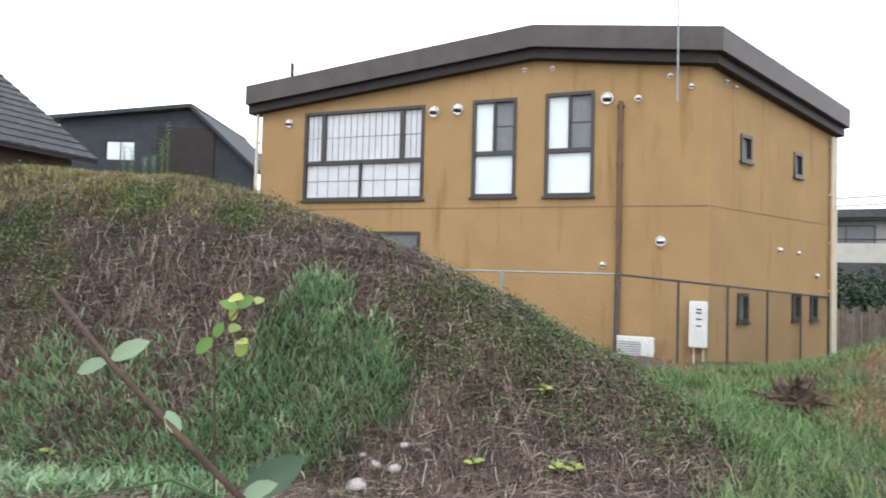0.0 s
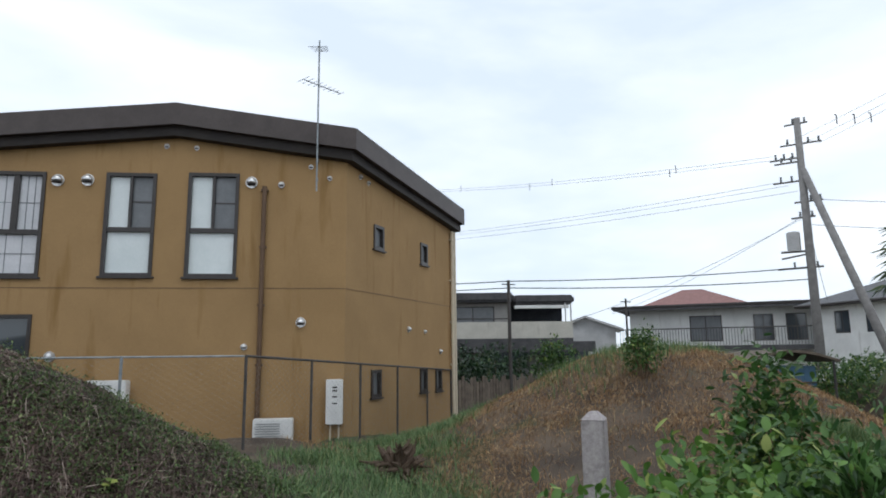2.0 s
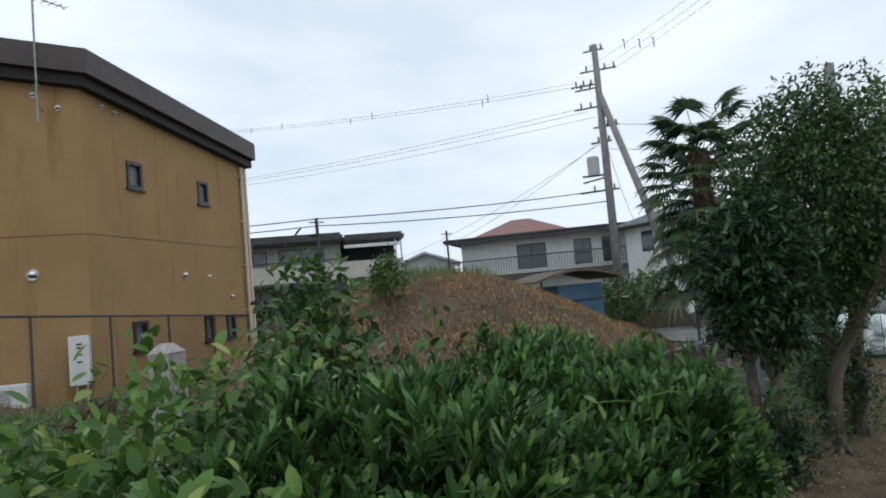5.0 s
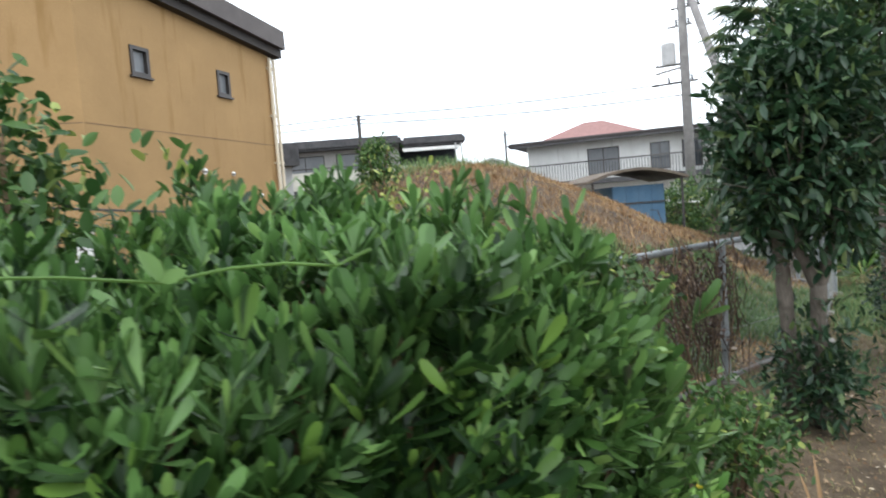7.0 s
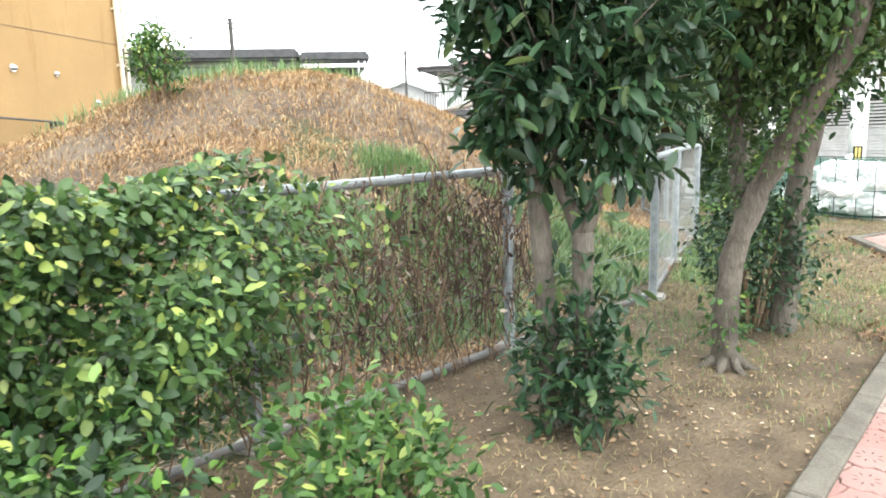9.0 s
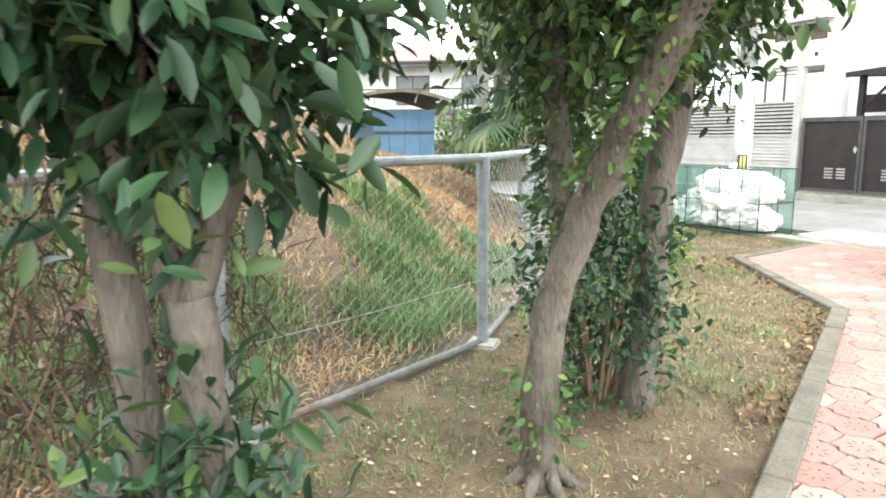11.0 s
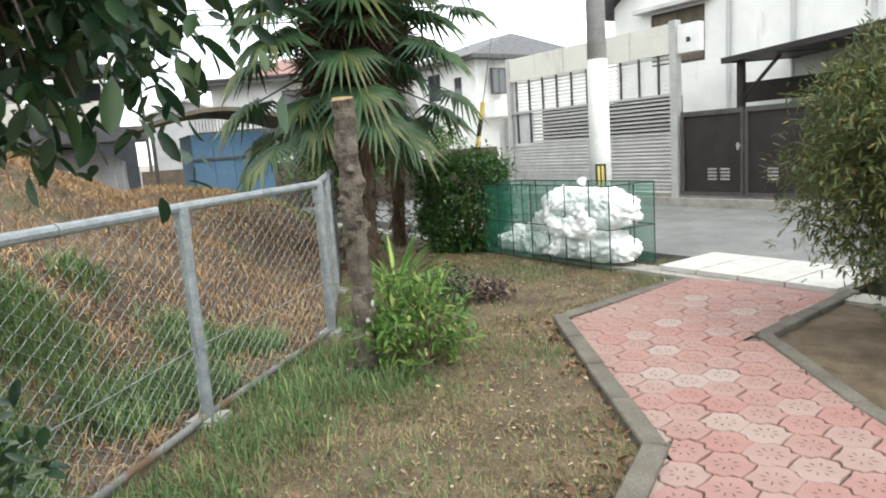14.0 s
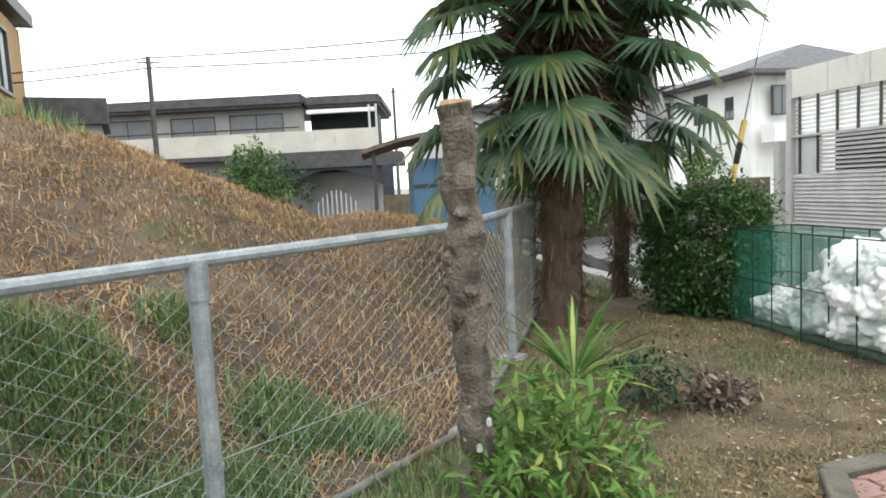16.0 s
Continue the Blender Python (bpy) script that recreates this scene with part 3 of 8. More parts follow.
part("joint", bm, M_PIPE, building)
bm = bmesh.new()
OR.box(bm, 0.02, 6.3, 3.80, 3.812, 0.0, 0.006)
part("joint", bm, M_PIPE, building)
for F, u, z0, z1, r, m in ((OL, 1.84, 0.3, 6.12, 0.055, M_PIPE), (OR, 6.32, 0.2, 6.2, 0.05, M_CREAMPIPE), (OR, 6.52, 0.2, 6.2, 0.045, M_CREAMPIPE), (OL, 11.38, 1.2, 6.4, 0.045, M_CREAMPIPE)):
    bm = bmesh.new()
    tube(bm, [F.p(u, z0, 0.08), F.p(u, z1, 0.08)], r, 10)
    for z in np.arange(z0 + 0.5, z1, 1.3):
        F.box(bm, u - r - 0.02, u + r + 0.02, z, z + 0.05, 0.0, 0.08 + r * 0.7)
    part("downpipe", bm, m, building)


def vent_hood(F, u, z, r):
    v = root("vent_hood", "round stainless steel vent hood on an ochre wall" if r > 0.09 else "small round pale vent cap on an ochre wall", "vent", "wall vents")
    bm = bmesh.new()
    tube(bm, [F.p(u, z, 0.0), F.p(u, z, 0.03)], r * 1.12, 14)
    part("flange", bm, M_STEEL, v)
    bm = bmesh.new()
    rings = 5
    for k in range(rings):
        a0, a1 = k / rings * math.pi / 2, (k + 1) / rings * math.pi / 2
        q = []
        for a in (a0, a1):
            q.append([F.p(u + math.cos(t) * r * math.cos(a), z + max(math.sin(t), -0.35) * r * math.cos(a), 0.03 + 1.0 * r * math.sin(a)) for t in np.linspace(0, math.tau, 13)[:-1]])
        ra, rb = [[bm.verts.new(p) for p in w] for w in q]
        for j in range(12):
            bm.faces.new((ra[j], ra[(j + 1) % 12], rb[(j + 1) % 12], rb[j]))
    part("hood", bm, M_STEEL, v, smooth=True)
    bm = bmesh.new()
    F.box(bm, u - r * 0.75, u + r * 0.75, z - r * 0.55, z - r * 0.36, 0.03, 0.03 + r * 0.8)
    part("grille", bm, M_SOFFIT, v)


for F, u, z, r in ((OL, 6.28, 6.18, 0.12), (OL, 5.66, 6.2, 0.12), (OL, 2.14, 6.22, 0.12), (OL, 10.42, 6.12, 0.1), (OL, 1.48, 6.18, 0.065), (OL, 4.03, 7.02, 0.05), (OL, 3.38, 7.0, 0.05), (OL, 2.18, 2.52, 0.065), (OL, 0.82, 6.62, 0.05), (OL, 0.39, 6.36, 0.05), (OL, 0.97, 3.05, 0.1), (OR, 3.26, 3.0, 0.07), (OR, 4.34, 2.97, 0.05), (OR, 5.46, 2.42, 0.06), (OL, 6.15, 2.35, 0.1), (OR, 0.6, 6.55, 0.05), (OR, 1.0, 6.5, 0.05)):
    vent_hood(F, u, z, r)

# windows of the ochre building
z = 5.02
W1_BARS = [(6.6, 9.85, z - 0.05, z + 0.05), (8.24, 8.30, 4.1, z), (9.30, 9.42, z, 6.3), (7.06, 7.18, z, 6.3)]


def lattice(r):
    for a, b in ((9.42, 9.85), (7.18, 9.30), (6.6, 7.06), (8.30, 9.85), (6.6, 8.24)):
        upper = (a, b) in ((9.42, 9.85), (7.18, 9.30), (6.6, 7.06))
        z0, z1 = (5.07, 6.28) if upper else (4.12, 4.97)
        n = max(2, round((b - a) / (0.17 if upper else 0.3)))
        bm = bmesh.new()
        for k in range(1, n):
            u = a + (b - a) * k / n
            OL.box(bm, u - 0.009, u + 0.009, z0, z1, -0.06, -0.054)
        for zz in ((z0 + z1) / 2, ):
            OL.box(bm, a, b, zz - 0.008, zz + 0.008, -0.054, -0.049)
        part("lattice", bm, M_GREYPANE, r)


window("window_1", OL, 6.52, 9.93, 4.04, 6.36, W1_BARS, [(6.6, 9.85, 5.07, 6.29, M_BLIND), (6.6, 9.85, 4.11, 4.97, M_BLIND)], "wide dark-framed window with pale lattice screens", lattice)
for nm, (u0, u1, z0, z1) in (("window_2", HL[1]), ("window_3", HL[2])):
    mid, half = 5.1, (u0 + u1) / 2

    def extra(r, u0=u0, half=half, z1=z1):
        bm = bmesh.new()
        OL.box(bm, u0 + 0.075, half - 0.03, 5.72, 5.75, -0.075, -0.05)
        part("screen_bar", bm, M_DARKFRAME, r)
    window(nm, OL, u0, u1, z0, z1, [(u0 + 0.07, u1 - 0.07, mid - 0.05, mid + 0.05), (half - 0.03, half + 0.03, mid + 0.05, z1 - 0.07)], [(half + 0.03, u1 - 0.075, mid + 0.05, z1 - 0.075, M_WHITEPANE), (u0 + 0.075, half - 0.03, mid + 0.05, z1 - 0.075, M_GREYPANE), (u0 + 0.075, u1 - 0.075, z0 + 0.075, mid - 0.05, M_WHITEPANE)], "tall dark-framed window with milky panes", extra)
window("window_4", OL, *HL[3], [(7.8, 7.86, 1.97, 3.17)], [(6.63, 9.13, 1.97, 3.17, M_GLASS)], "dark lower-storey window above the mound")
for k, h in enumerate(HR):
    window(f"window_{5 + k}", OR, *h, [], [(h[0] + 0.07, h[1] - 0.07, h[2] + 0.07, h[3] - 0.07, M_GREYPANE)], "small square dark-framed window")
window("window_10", OS, 2.6, 4.4, 4.3, 6.0, [(3.47, 3.53, 4.37, 5.93)], [(2.67, 4.33, 4.37, 5.93, M_WHITEPANE)], "dark-framed side window")

# water heater, outdoor unit, antenna
wh = root("water_heater", "tall white gas water heater on the ochre wall", "water heater")
bm = bmesh.new()
OL.box(bm, 0.02, 0.38, 0.85, 1.8, 0.02, 0.26)
bmesh.ops.bevel(bm, geom=list(bm.edges), offset=0.015, segments=2, affect="EDGES")
part("casing", bm, M_WHITEMETAL, wh)
for zz in (1.62, 1.55, 1.42, 1.28):
    bm = bmesh.new()
    OL.box(bm, 0.14, 0.24, zz, zz + 0.03, 0.261, 0.266)
    part("grille_bar", bm, M_SOFFIT, wh)
for uu in (0.1, 0.28):
    bm = bmesh.new()
    tube(bm, [OL.p(uu, 0.85, 0.14), OL.p(uu, 0.3, 0.14)], 0.02, 6)
    part("pipe", bm, M_CREAMPIPE, wh)


def outdoor_unit(u, z, label, hung):
    """An outdoor unit along the ochre wall, on feet and a plinth or on wall brackets."""
    at = OL.p(u, 0, 0.3)
    r = root("air_conditioner", label, "air conditioner", at=(at[0], at[1], z))
    r.rotation_euler[2] = -0.5457
    for x in (-0.3, 0.3):
        bm = bmesh.new()
        if hung:
            block(bm, (x, 0.06, -0.015), (0.04, 0.47, 0.03))
            block(bm, (x, 0.28, -0.17), (0.04, 0.03, 0.32))
            part("bracket", bm, M_SOFFIT, r)
        else:
            block(bm, (x, 0, -0.12), (0.12, 0.4, 0.25))
            part("plinth", bm, M_KERB, r)
    bm = bmesh.new()
    block(bm, (0, 0, 0.35), (0.82, 0.3, 0.58), 0, 0.02)
    part("casing", bm, M_WHITEMETAL, r)
    bm = bmesh.new()
    for k in range(9):
        block(bm, (-0.1, -0.158, 0.14 + k * 0.05), (0.5, 0.012, 0.012))
    part("fan_grille", bm, M_GREYPANE, r)
    for x in (-0.3, 0.3):
        bm = bmesh.new()
        block(bm, (x, 0, 0.03), (0.08, 0.34, 0.06))
        part("foot", bm, M_SOFFIT, r)


outdoor_unit(1.46, 0.37, "white outdoor air conditioner unit standing against the ochre wall", False)
outdoor_unit(4.85, 1.21, "white outdoor air conditioner unit hung on the ochre wall", True)

antenna = root("antenna", "tall thin television antenna fixed to the ochre wall", "antenna")
bm = bmesh.new()
AX = OL.p(0.66, 0, 0.42)
tube(bm, [AX + Vector((0, 0, 5.95)), AX + Vector((0, 0, 9.55))], 0.02, 6)
part("mast", bm, M_GALV, antenna)
for zz, ln, ang, n in ((9.35, 0.5, 0.9, 5), (8.45, 1.1, 0.2, 9)):
    d = Vector((math.cos(ang), math.sin(ang), 0.25 if zz > 9 else 0))
    s = Vector((-d.y, d.x, 0))
    bm = bmesh.new()
    tube(bm, [AX + Vector((0, 0, zz)) - d * ln * 0.4, AX + Vector((0, 0, zz)) + d * ln * 0.6], 0.012, 5)
    for k in range(n):
        c = AX + Vector((0, 0, zz)) + d * ln * (k / (n - 1) - 0.4)
        w = 0.22 - 0.014 * k
        tube(bm, [c - s * w, c + s * w], 0.007, 4)
    part("aerial", bm, M_GALV, antenna)
for zz in (6.3, 6.75):
    bm = bmesh.new()
    tube(bm, [OL.p(0.66, zz, 0.0), AX + Vector((0, 0, zz))], 0.014, 5)
    part("bracket", bm, M_GALV, antenna)
flue = root("flue", "short dark flue on the roof", "flue", at=OL.p(10.6, 7.1, -0.3))
bm = bmesh.new()
tube(bm, [(0, 0, 0), (0, 0, 0.75)], 0.045, 8)
part("pipe", bm, M_SOFFIT, flue)


# ---- chain-link fences ----
def wire_net(name, p, q, z0, z1, zq0, zq1, parent, step=0.06, r=0.0017, mat=None):
    """Chain-link between two posts: zigzag wires that climb from the bottom to the top."""
    p, q = Vector((*p, 0)), Vector((*q, 0))
    length = (q - p).length
    d = (q - p) / length
    nrm = Vector((-d.y, d.x, 0))
    n, rows = int(length / step), max(4, int((z1 - z0) / step * 1.7))
    verts, faces = [], []
    for k in range(n + 1):
        prev = None
        for j in range(rows + 1):
            u = min(max((k + (0.5 if (j + k) % 2 else -0.5) * 1.04) * step, 0), length)
            f = u / length
            za, zb = z0 + (zq0 - z0) * f, z1 + (zq1 - z1) * f
            c = p + d * u + Vector((0, 0, za + (zb - za) * j / rows)) + nrm * (0.004 if (j + k) % 2 else -0.004)
            base = len(verts)
            verts += [c + d * r, c + nrm * r - d * r * 0.5, c - nrm * r - d * r * 0.5]
            if prev is not None:
                for a in range(3):
                    b = (a + 1) % 3
                    faces.append((prev + a, prev + b, base + b, base + a))
            prev = base
    return raw(name, [tuple(v) for v in verts], faces, mat or M_WIRE, parent)


def fence_post(parent, x, y, z0, z1, r, mat, foot=True):
    bm = bmesh.new()
    tube(bm, [(x, y, z0 - 0.3), (x, y, z1)], r, 12)
    tube(bm, [(x, y, z1 - 0.13), (x, y, z1 + 0.015)], r * 1.22, 12)
    tube(bm, [(x, y, z0 + 0.40), (x, y, z0 + 0.425)], r * 1.15, 12)
    ob = part("post", bm, mat, parent, smooth=False)
    if foot:
        bm = bmesh.new()
        block(bm, (x, y, z0 - 0.02), (0.2, 0.2, 0.1), 0.3, 0.015)
        part("footing", bm, M_CONCRETE, parent)


park_fence = root("park_fence", "waist-high galvanised chain-link fence round the mounds", "fence")
for (x, y) in FENCE:
    fence_post(park_fence, x, y, 0.0, 1.17, 0.035, M_GALV)
for (p, q) in zip(FENCE, FENCE[1:]):
    d = (Vector(q) - Vector(p)).normalized()
    a, b = Vector(p) - d * 0.0, Vector(q) + d * 0.0
    bm = bmesh.new()
    tube(bm, [(*a, 1.18), (*b, 1.18)], 0.027, 10)
    m = (a + b) / 2
    tube(bm, [(*(m - d * 0.01), 1.18), (*(m + d * 0.01), 1.18)], 0.031, 10)
    part("rail", bm, M_GALV, park_fence)
    bm = bmesh.new()
    tube(bm, [(*a, 0.43), (*((a + b) / 2), 0.418), (*b, 0.43)], 0.0032, 5)
    tube(bm, [(*a, 0.05), (*b, 0.05)], 0.0032, 5)
    part("tension_wire", bm, M_WIRE, park_fence)
    wire_net("mesh", p, q, 0.05, 1.16, 0.05, 1.16, park_fence, r=0.0012 if p[0] < 12 else 0.0018)
    bm = bmesh.new()
    tube(bm, [(*a, 0.035), (*b, 0.035)], 0.021, 10)
    part("bottom_rail", bm, M_RUSTPIPE, park_fence, "rust-stained bottom rail")

lot_fence = root("lot_fence", "tall dark-railed chain-link fence before the ochre building", "fence")
LOT = [(0.6, 11.9), (2.4, 10.9), (4.1, 10.0), (5.76, 9.06), (7.5, 10.15), (9.25, 11.25), (10.99, 12.35), (12.74, 13.45), (14.48, 14.55)]
for k, (p, q) in enumerate(zip(LOT, LOT[1:])):
    za, zb = [2.31 - 0.45 * max(0, i - 3) / 5 for i in (k, k + 1)]
    ga, gb = ground_at(*p), ground_at(*q)
    dark = k >= 3
    bm = bmesh.new()
    tube(bm, [(*p, za), (*q, zb)], 0.022 if dark else 0.016, 8)
    part("rail", bm, M_FENCEDARK if dark else M_GALV, lot_fence)
    wire_net("mesh", p, q, ga + 0.02, za - 0.02, gb + 0.02, zb - 0.02, lot_fence, 0.085, 0.0015)
for k, p in enumerate(LOT):
    bm = bmesh.new()
    z1 = 2.31 - 0.45 * max(0, k - 3) / 5
    tube(bm, [(*p, ground_at(*p) - 0.3), (*p, z1 + 0.02)], 0.025, 8)
    part("post", bm, M_FENCEDARK if k >= 3 else M_GALV, lot_fence)


# ---- street wall, gate and the house behind ----
GW = Frame((24.04, -0.07), ROAD_U, (-0.891, 0.454))
wall_unit = root("street_wall", "grey louvred aluminium wall with a cream beam along the street", "wall")
for u, z1, w in ((-0.02, 3.17, 0.13), (4.3, 3.15, 0.12), (4.62, 1.9, 0.14)):
    bm = bmesh.new()
    GW.box(bm, u - w / 2, u + w / 2, 0.2, z1, -0.09, 0.06)
    part("post", bm, M_POSTGREY, wall_unit)
bm = bmesh.new()
GW.box(bm, 0.05, 4.24, 2.64, 3.13, -0.07, 0.04)
beam = part("beam", bm, M_CREAMWALL, wall_unit, "cream panel beam")
for k in range(5):
    bm = bmesh.new()
    GW.box(bm, 0.05 + k * 0.84, 0.06 + k * 0.84, 2.64, 3.13, 0.04, 0.046)
    part("seam", bm, M_POSTGREY, wall_unit)
for k in range(15):
    z = 0.27 + k * 0.068
    bm = bmesh.new()
    hexa(bm, [GW.p(0.05, z, -0.02), GW.p(4.24, z, -0.02), GW.p(4.24, z, 0.035), GW.p(0.05, z, 0.035), GW.p(0.05, z + 0.064, -0.02), GW.p(4.24, z + 0.064, -0.02), GW.p(4.24, z + 0.064, 0.004), GW.p(0.05, z + 0.064, 0.004)])
    part("slat", bm, M_SLAT, wall_unit)
for k in range(9):
    z = 1.31 + k * 0.072
    bm = bmesh.new()
    hexa(bm, [GW.p(0.05, z, 0.0), GW.p(3.6, z, 0.0), GW.p(3.6, z - 0.012, 0.045), GW.p(0.05, z - 0.012, 0.045), GW.p(0.05, z + 0.034, -0.03), GW.p(3.6, z + 0.034, -0.03), GW.p(3.6, z + 0.022, 0.015), GW.p(0.05, z + 0.022, 0.015)])
    part("louvre", bm, M_SLAT, wall_unit)
bm = bmesh.new()
GW.box(bm, 0.05, 3.6, 1.29, 1.95, -0.3, -0.28)
part("backing", bm, M_GATEDARK, wall_unit)
for k in range(10):
    bm = bmesh.new()
    u = 0.3 + k * 0.42
    GW.box(bm, u, u + 0.025, 1.95 if k < 8 else 1.3, 2.64, -0.02, 0.02)
    part("mullion", bm, M_FENCEDARK, wall_unit)
for k in range(9):
    bm = bmesh.new()
    z = 1.99 + k * 0.073
    GW.box(bm, 0.06, 4.24, z, z + 0.045, -0.05, -0.035)
    part("white_slat", bm, M_WHITEMETAL, wall_unit)
bm = bmesh.new()
GW.box(bm, 0.05, 4.24, 1.94, 1.98, -0.05, 0.045)
part("rail", bm, M_POSTGREY, wall_unit)
bm = bmesh.new()
GW.box(bm, 3.62, 4.24, 1.29, 1.95, -0.04, -0.02)
part("pale_panel", bm, M_GREYWALL, wall_unit)

light_box = root("wall_box", "pale box sign on the end of the beam", "box")
bm = bmesh.new()
GW.box(bm, -0.5, -0.09, 2.62, 3.08, -0.12, 0.02)
part("case", bm, M_WHITEMETAL, light_box)
bm = bmesh.new()
GW.box(bm, -0.34, -0.27, 2.78, 2.86, 0.021, 0.03)
part("mark", bm, M_BLACKWALL, light_box)

gate = root("gate", "dark brown double driveway gate with a small pull handle", "gate")
for u0, u1 in ((-1.28, -0.14), (-2.46, -1.3), (-4.6, -2.48)):
    bm = bmesh.new()
    GW.box(bm, u0, u1, 0.26, 1.62, -0.05, 0.0)
    leaf = part("leaf", bm, M_GATEDARK, gate)
    bm = bmesh.new()
    for a, b, c, d in ((u0, u1, 0.24, 0.3), (u0, u1, 1.56, 1.64), (u0, u0 + 0.05, 0.3, 1.56), (u1 - 0.05, u1, 0.3, 1.56)):
        GW.box(bm, a, b, c, d, 0.0, 0.03)
    part("gate_frame", bm, M_FENCEDARK, leaf)
for u in (-0.95, -0.72, -1.75):
    bm = bmesh.new()
    for k in range(4):
        GW.box(bm, u - 0.08, u + 0.08, 0.5 + k * 0.055, 0.53 + k * 0.055, 0.001, 0.012)
    part("vent", bm, M_SLAT, gate)
bm = bmesh.new()
tube(bm, [GW.p(-1.2, 0.98, 0.05), GW.p(-1.2, 1.1, 0.05)], 0.014, 6)
GW.box(bm, -1.23, -1.17, 1.02, 1.07, 0.0, 0.05)
part("handle", bm, M_STEEL, gate, "steel pull handle")

carport = root("carport", "dark carport with a sloping sheet roof behind the gate", "carport")
for u, n in ((-0.95, -0.45), (-2.6, -0.45), (-0.95, -4.2), (-4.6, -0.45)):
    bm = bmesh.new()
    GW.box(bm, u - 0.05, u + 0.05, 0.0, 2.45 - u * 0.03, n - 0.05, n + 0.05)
    part("post", bm, M_GATEDARK, carport)
bm = bmesh.new()
hexa(bm, [GW.p(-0.75, 2.36, -0.2), GW.p(-6.5, 2.75, -0.2), GW.p(-6.5, 2.95, -4.8), GW.p(-0.75, 2.6, -4.8), GW.p(-0.75, 2.45, -0.2), GW.p(-6.5, 2.84, -0.2), GW.p(-6.5, 3.04, -4.8), GW.p(-0.75, 2.69, -4.8)])
part("roof", bm, M_GATEDARK, carport)
for k in range(8):
    bm = bmesh.new()
    u = -0.9 - k * 0.75
    tube(bm, [GW.p(u, 2.37 - (u + 0.75) * 0.068, -0.22), GW.p(u, 2.60 - (u + 0.75) * 0.06, -4.7)], 0.03, 4)
    part("rafter", bm, M_FENCEDARK, carport)
bm = bmesh.new()
tube(bm, [GW.p(-0.95, 1.75, -0.45), GW.p(-1.6, 2.4, -0.45)], 0.03, 6)
part("brace", bm, M_GATEDARK, carport)
bm = bmesh.new()
GW.box(bm, -7, -0.3, 1.75, 2.1, -1.6, -1.5)
part("inner_beam", bm, M_GATEDARK, carport)
bm = bmesh.new()
GW.box(bm, -9, -0.6, 0.0, 1.85, -5.4, -5.2)
part("back_wall", bm, M_GREYWALL, carport)


def flat_window(F, u0, u1, z0, z1, parent, n=0.0, m=None):
    """A far window: frame proud of the wall, dark pane inside it, a middle bar."""
    w = part("window", (lambda b: (F.box(b, u0, u1, z0, z1, n - 0.05, n + 0.03), b)[1])(bmesh.new()), M_DARKFRAME, parent)
    mid = (u0 + u1) / 2
    for a, b in ((u0 + 0.06, mid - 0.025), (mid + 0.025, u1 - 0.06)):
        bm = bmesh.new()
        F.box(bm, a, b, z0 + 0.06, z1 - 0.06, n + 0.03, n + 0.036)
        part("pane", bm, m or M_GLASS, w)
    return w


def solid(parent, name, pts_lo, pts_hi, mat, label=""):
    """A prism between two rings of points."""
    bm = bmesh.new()
    lo, hi = [bm.verts.new(p) for p in pts_lo], [bm.verts.new(p) for p in pts_hi]
    n = len(lo)
    bm.faces.new(lo[::-1])
    bm.faces.new(hi)
    for k in range(n):
        bm.faces.new((lo[k], lo[(k + 1) % n], hi[(k + 1) % n], hi[k]))
    return part(name, bm, mat, parent, label)


# white house behind the street wall
HD = Frame(GW.p(0.1, 0, -2.35)[:2], ROAD_U, (-0.891, 0.454))
house_d = root("house", "white rendered house with a steep gable behind the street wall", "house")


def gable(u):
    return float(np.interp(u, [-4.2, -0.6, 3.2], [4.3, 6.75, 4.15]))


bm = bmesh.new()
HD.wall(bm, -4.2, -0.6, 0, gable, [(-3.6, -2.6, 3.1, 4.1)])
part("wall", bm, M_WHITEWALL, house_d)
bm = bmesh.new()
HD.wall(bm, -0.6, 3.2, 0, gable, [(0.9, 2.2, 2.7, 3.8)])
part("wall", bm, M_WHITEWALL, house_d)
HDL = Frame(HD.p(3.2, 0)[:2], -HD.n.xy, HD.u.xy)
bm = bmesh.new()
HDL.wall(bm, 0.01, 7, 0, lambda u: 4.15, [(2, 3.2, 2.6, 3.7)])
part("wall", bm, M_WHITEWALL, house_d)
flat_window(HD, 0.9, 2.2, 2.7, 3.8, house_d, -0.06, M_BROWNBOARD)
flat_window(HD, -3.6, -2.6, 3.1, 4.1, house_d, -0.06, M_BROWNBOARD)
bm = bmesh.new()
HD.box(bm, 0.75, 2.45, 3.84, 3.92, 0.0, 0.32)
part("window_hood", bm, M_GREYWALL, house_d)
for u in (-0.9, -2.2, 0.35):
    bm = bmesh.new()
    tube(bm, [HD.p(u, 0, 0.06), HD.p(u, gable(u) - 0.2, 0.06)], 0.04, 6)
    part("downpipe", bm, M_GREYWALL, house_d)
for a, b in ((3.55, -0.6), (-0.6, -4.5)):
    bm = bmesh.new()
    za, zb = (3.95, 6.85) if a > 0 else (6.85, 4.15)
    hexa(bm, [HD.p(a, za, 0.4), HD.p(b, zb, 0.4), HD.p(b, zb, -7.3), HD.p(a, za, -7.3), HD.p(a, za + 0.18, 0.4), HD.p(b, zb + 0.18, 0.4), HD.p(b, zb + 0.18, -7.3), HD.p(a, za + 0.18, -7.3)])
    part("roof", bm, M_TILEROOF, house_d)


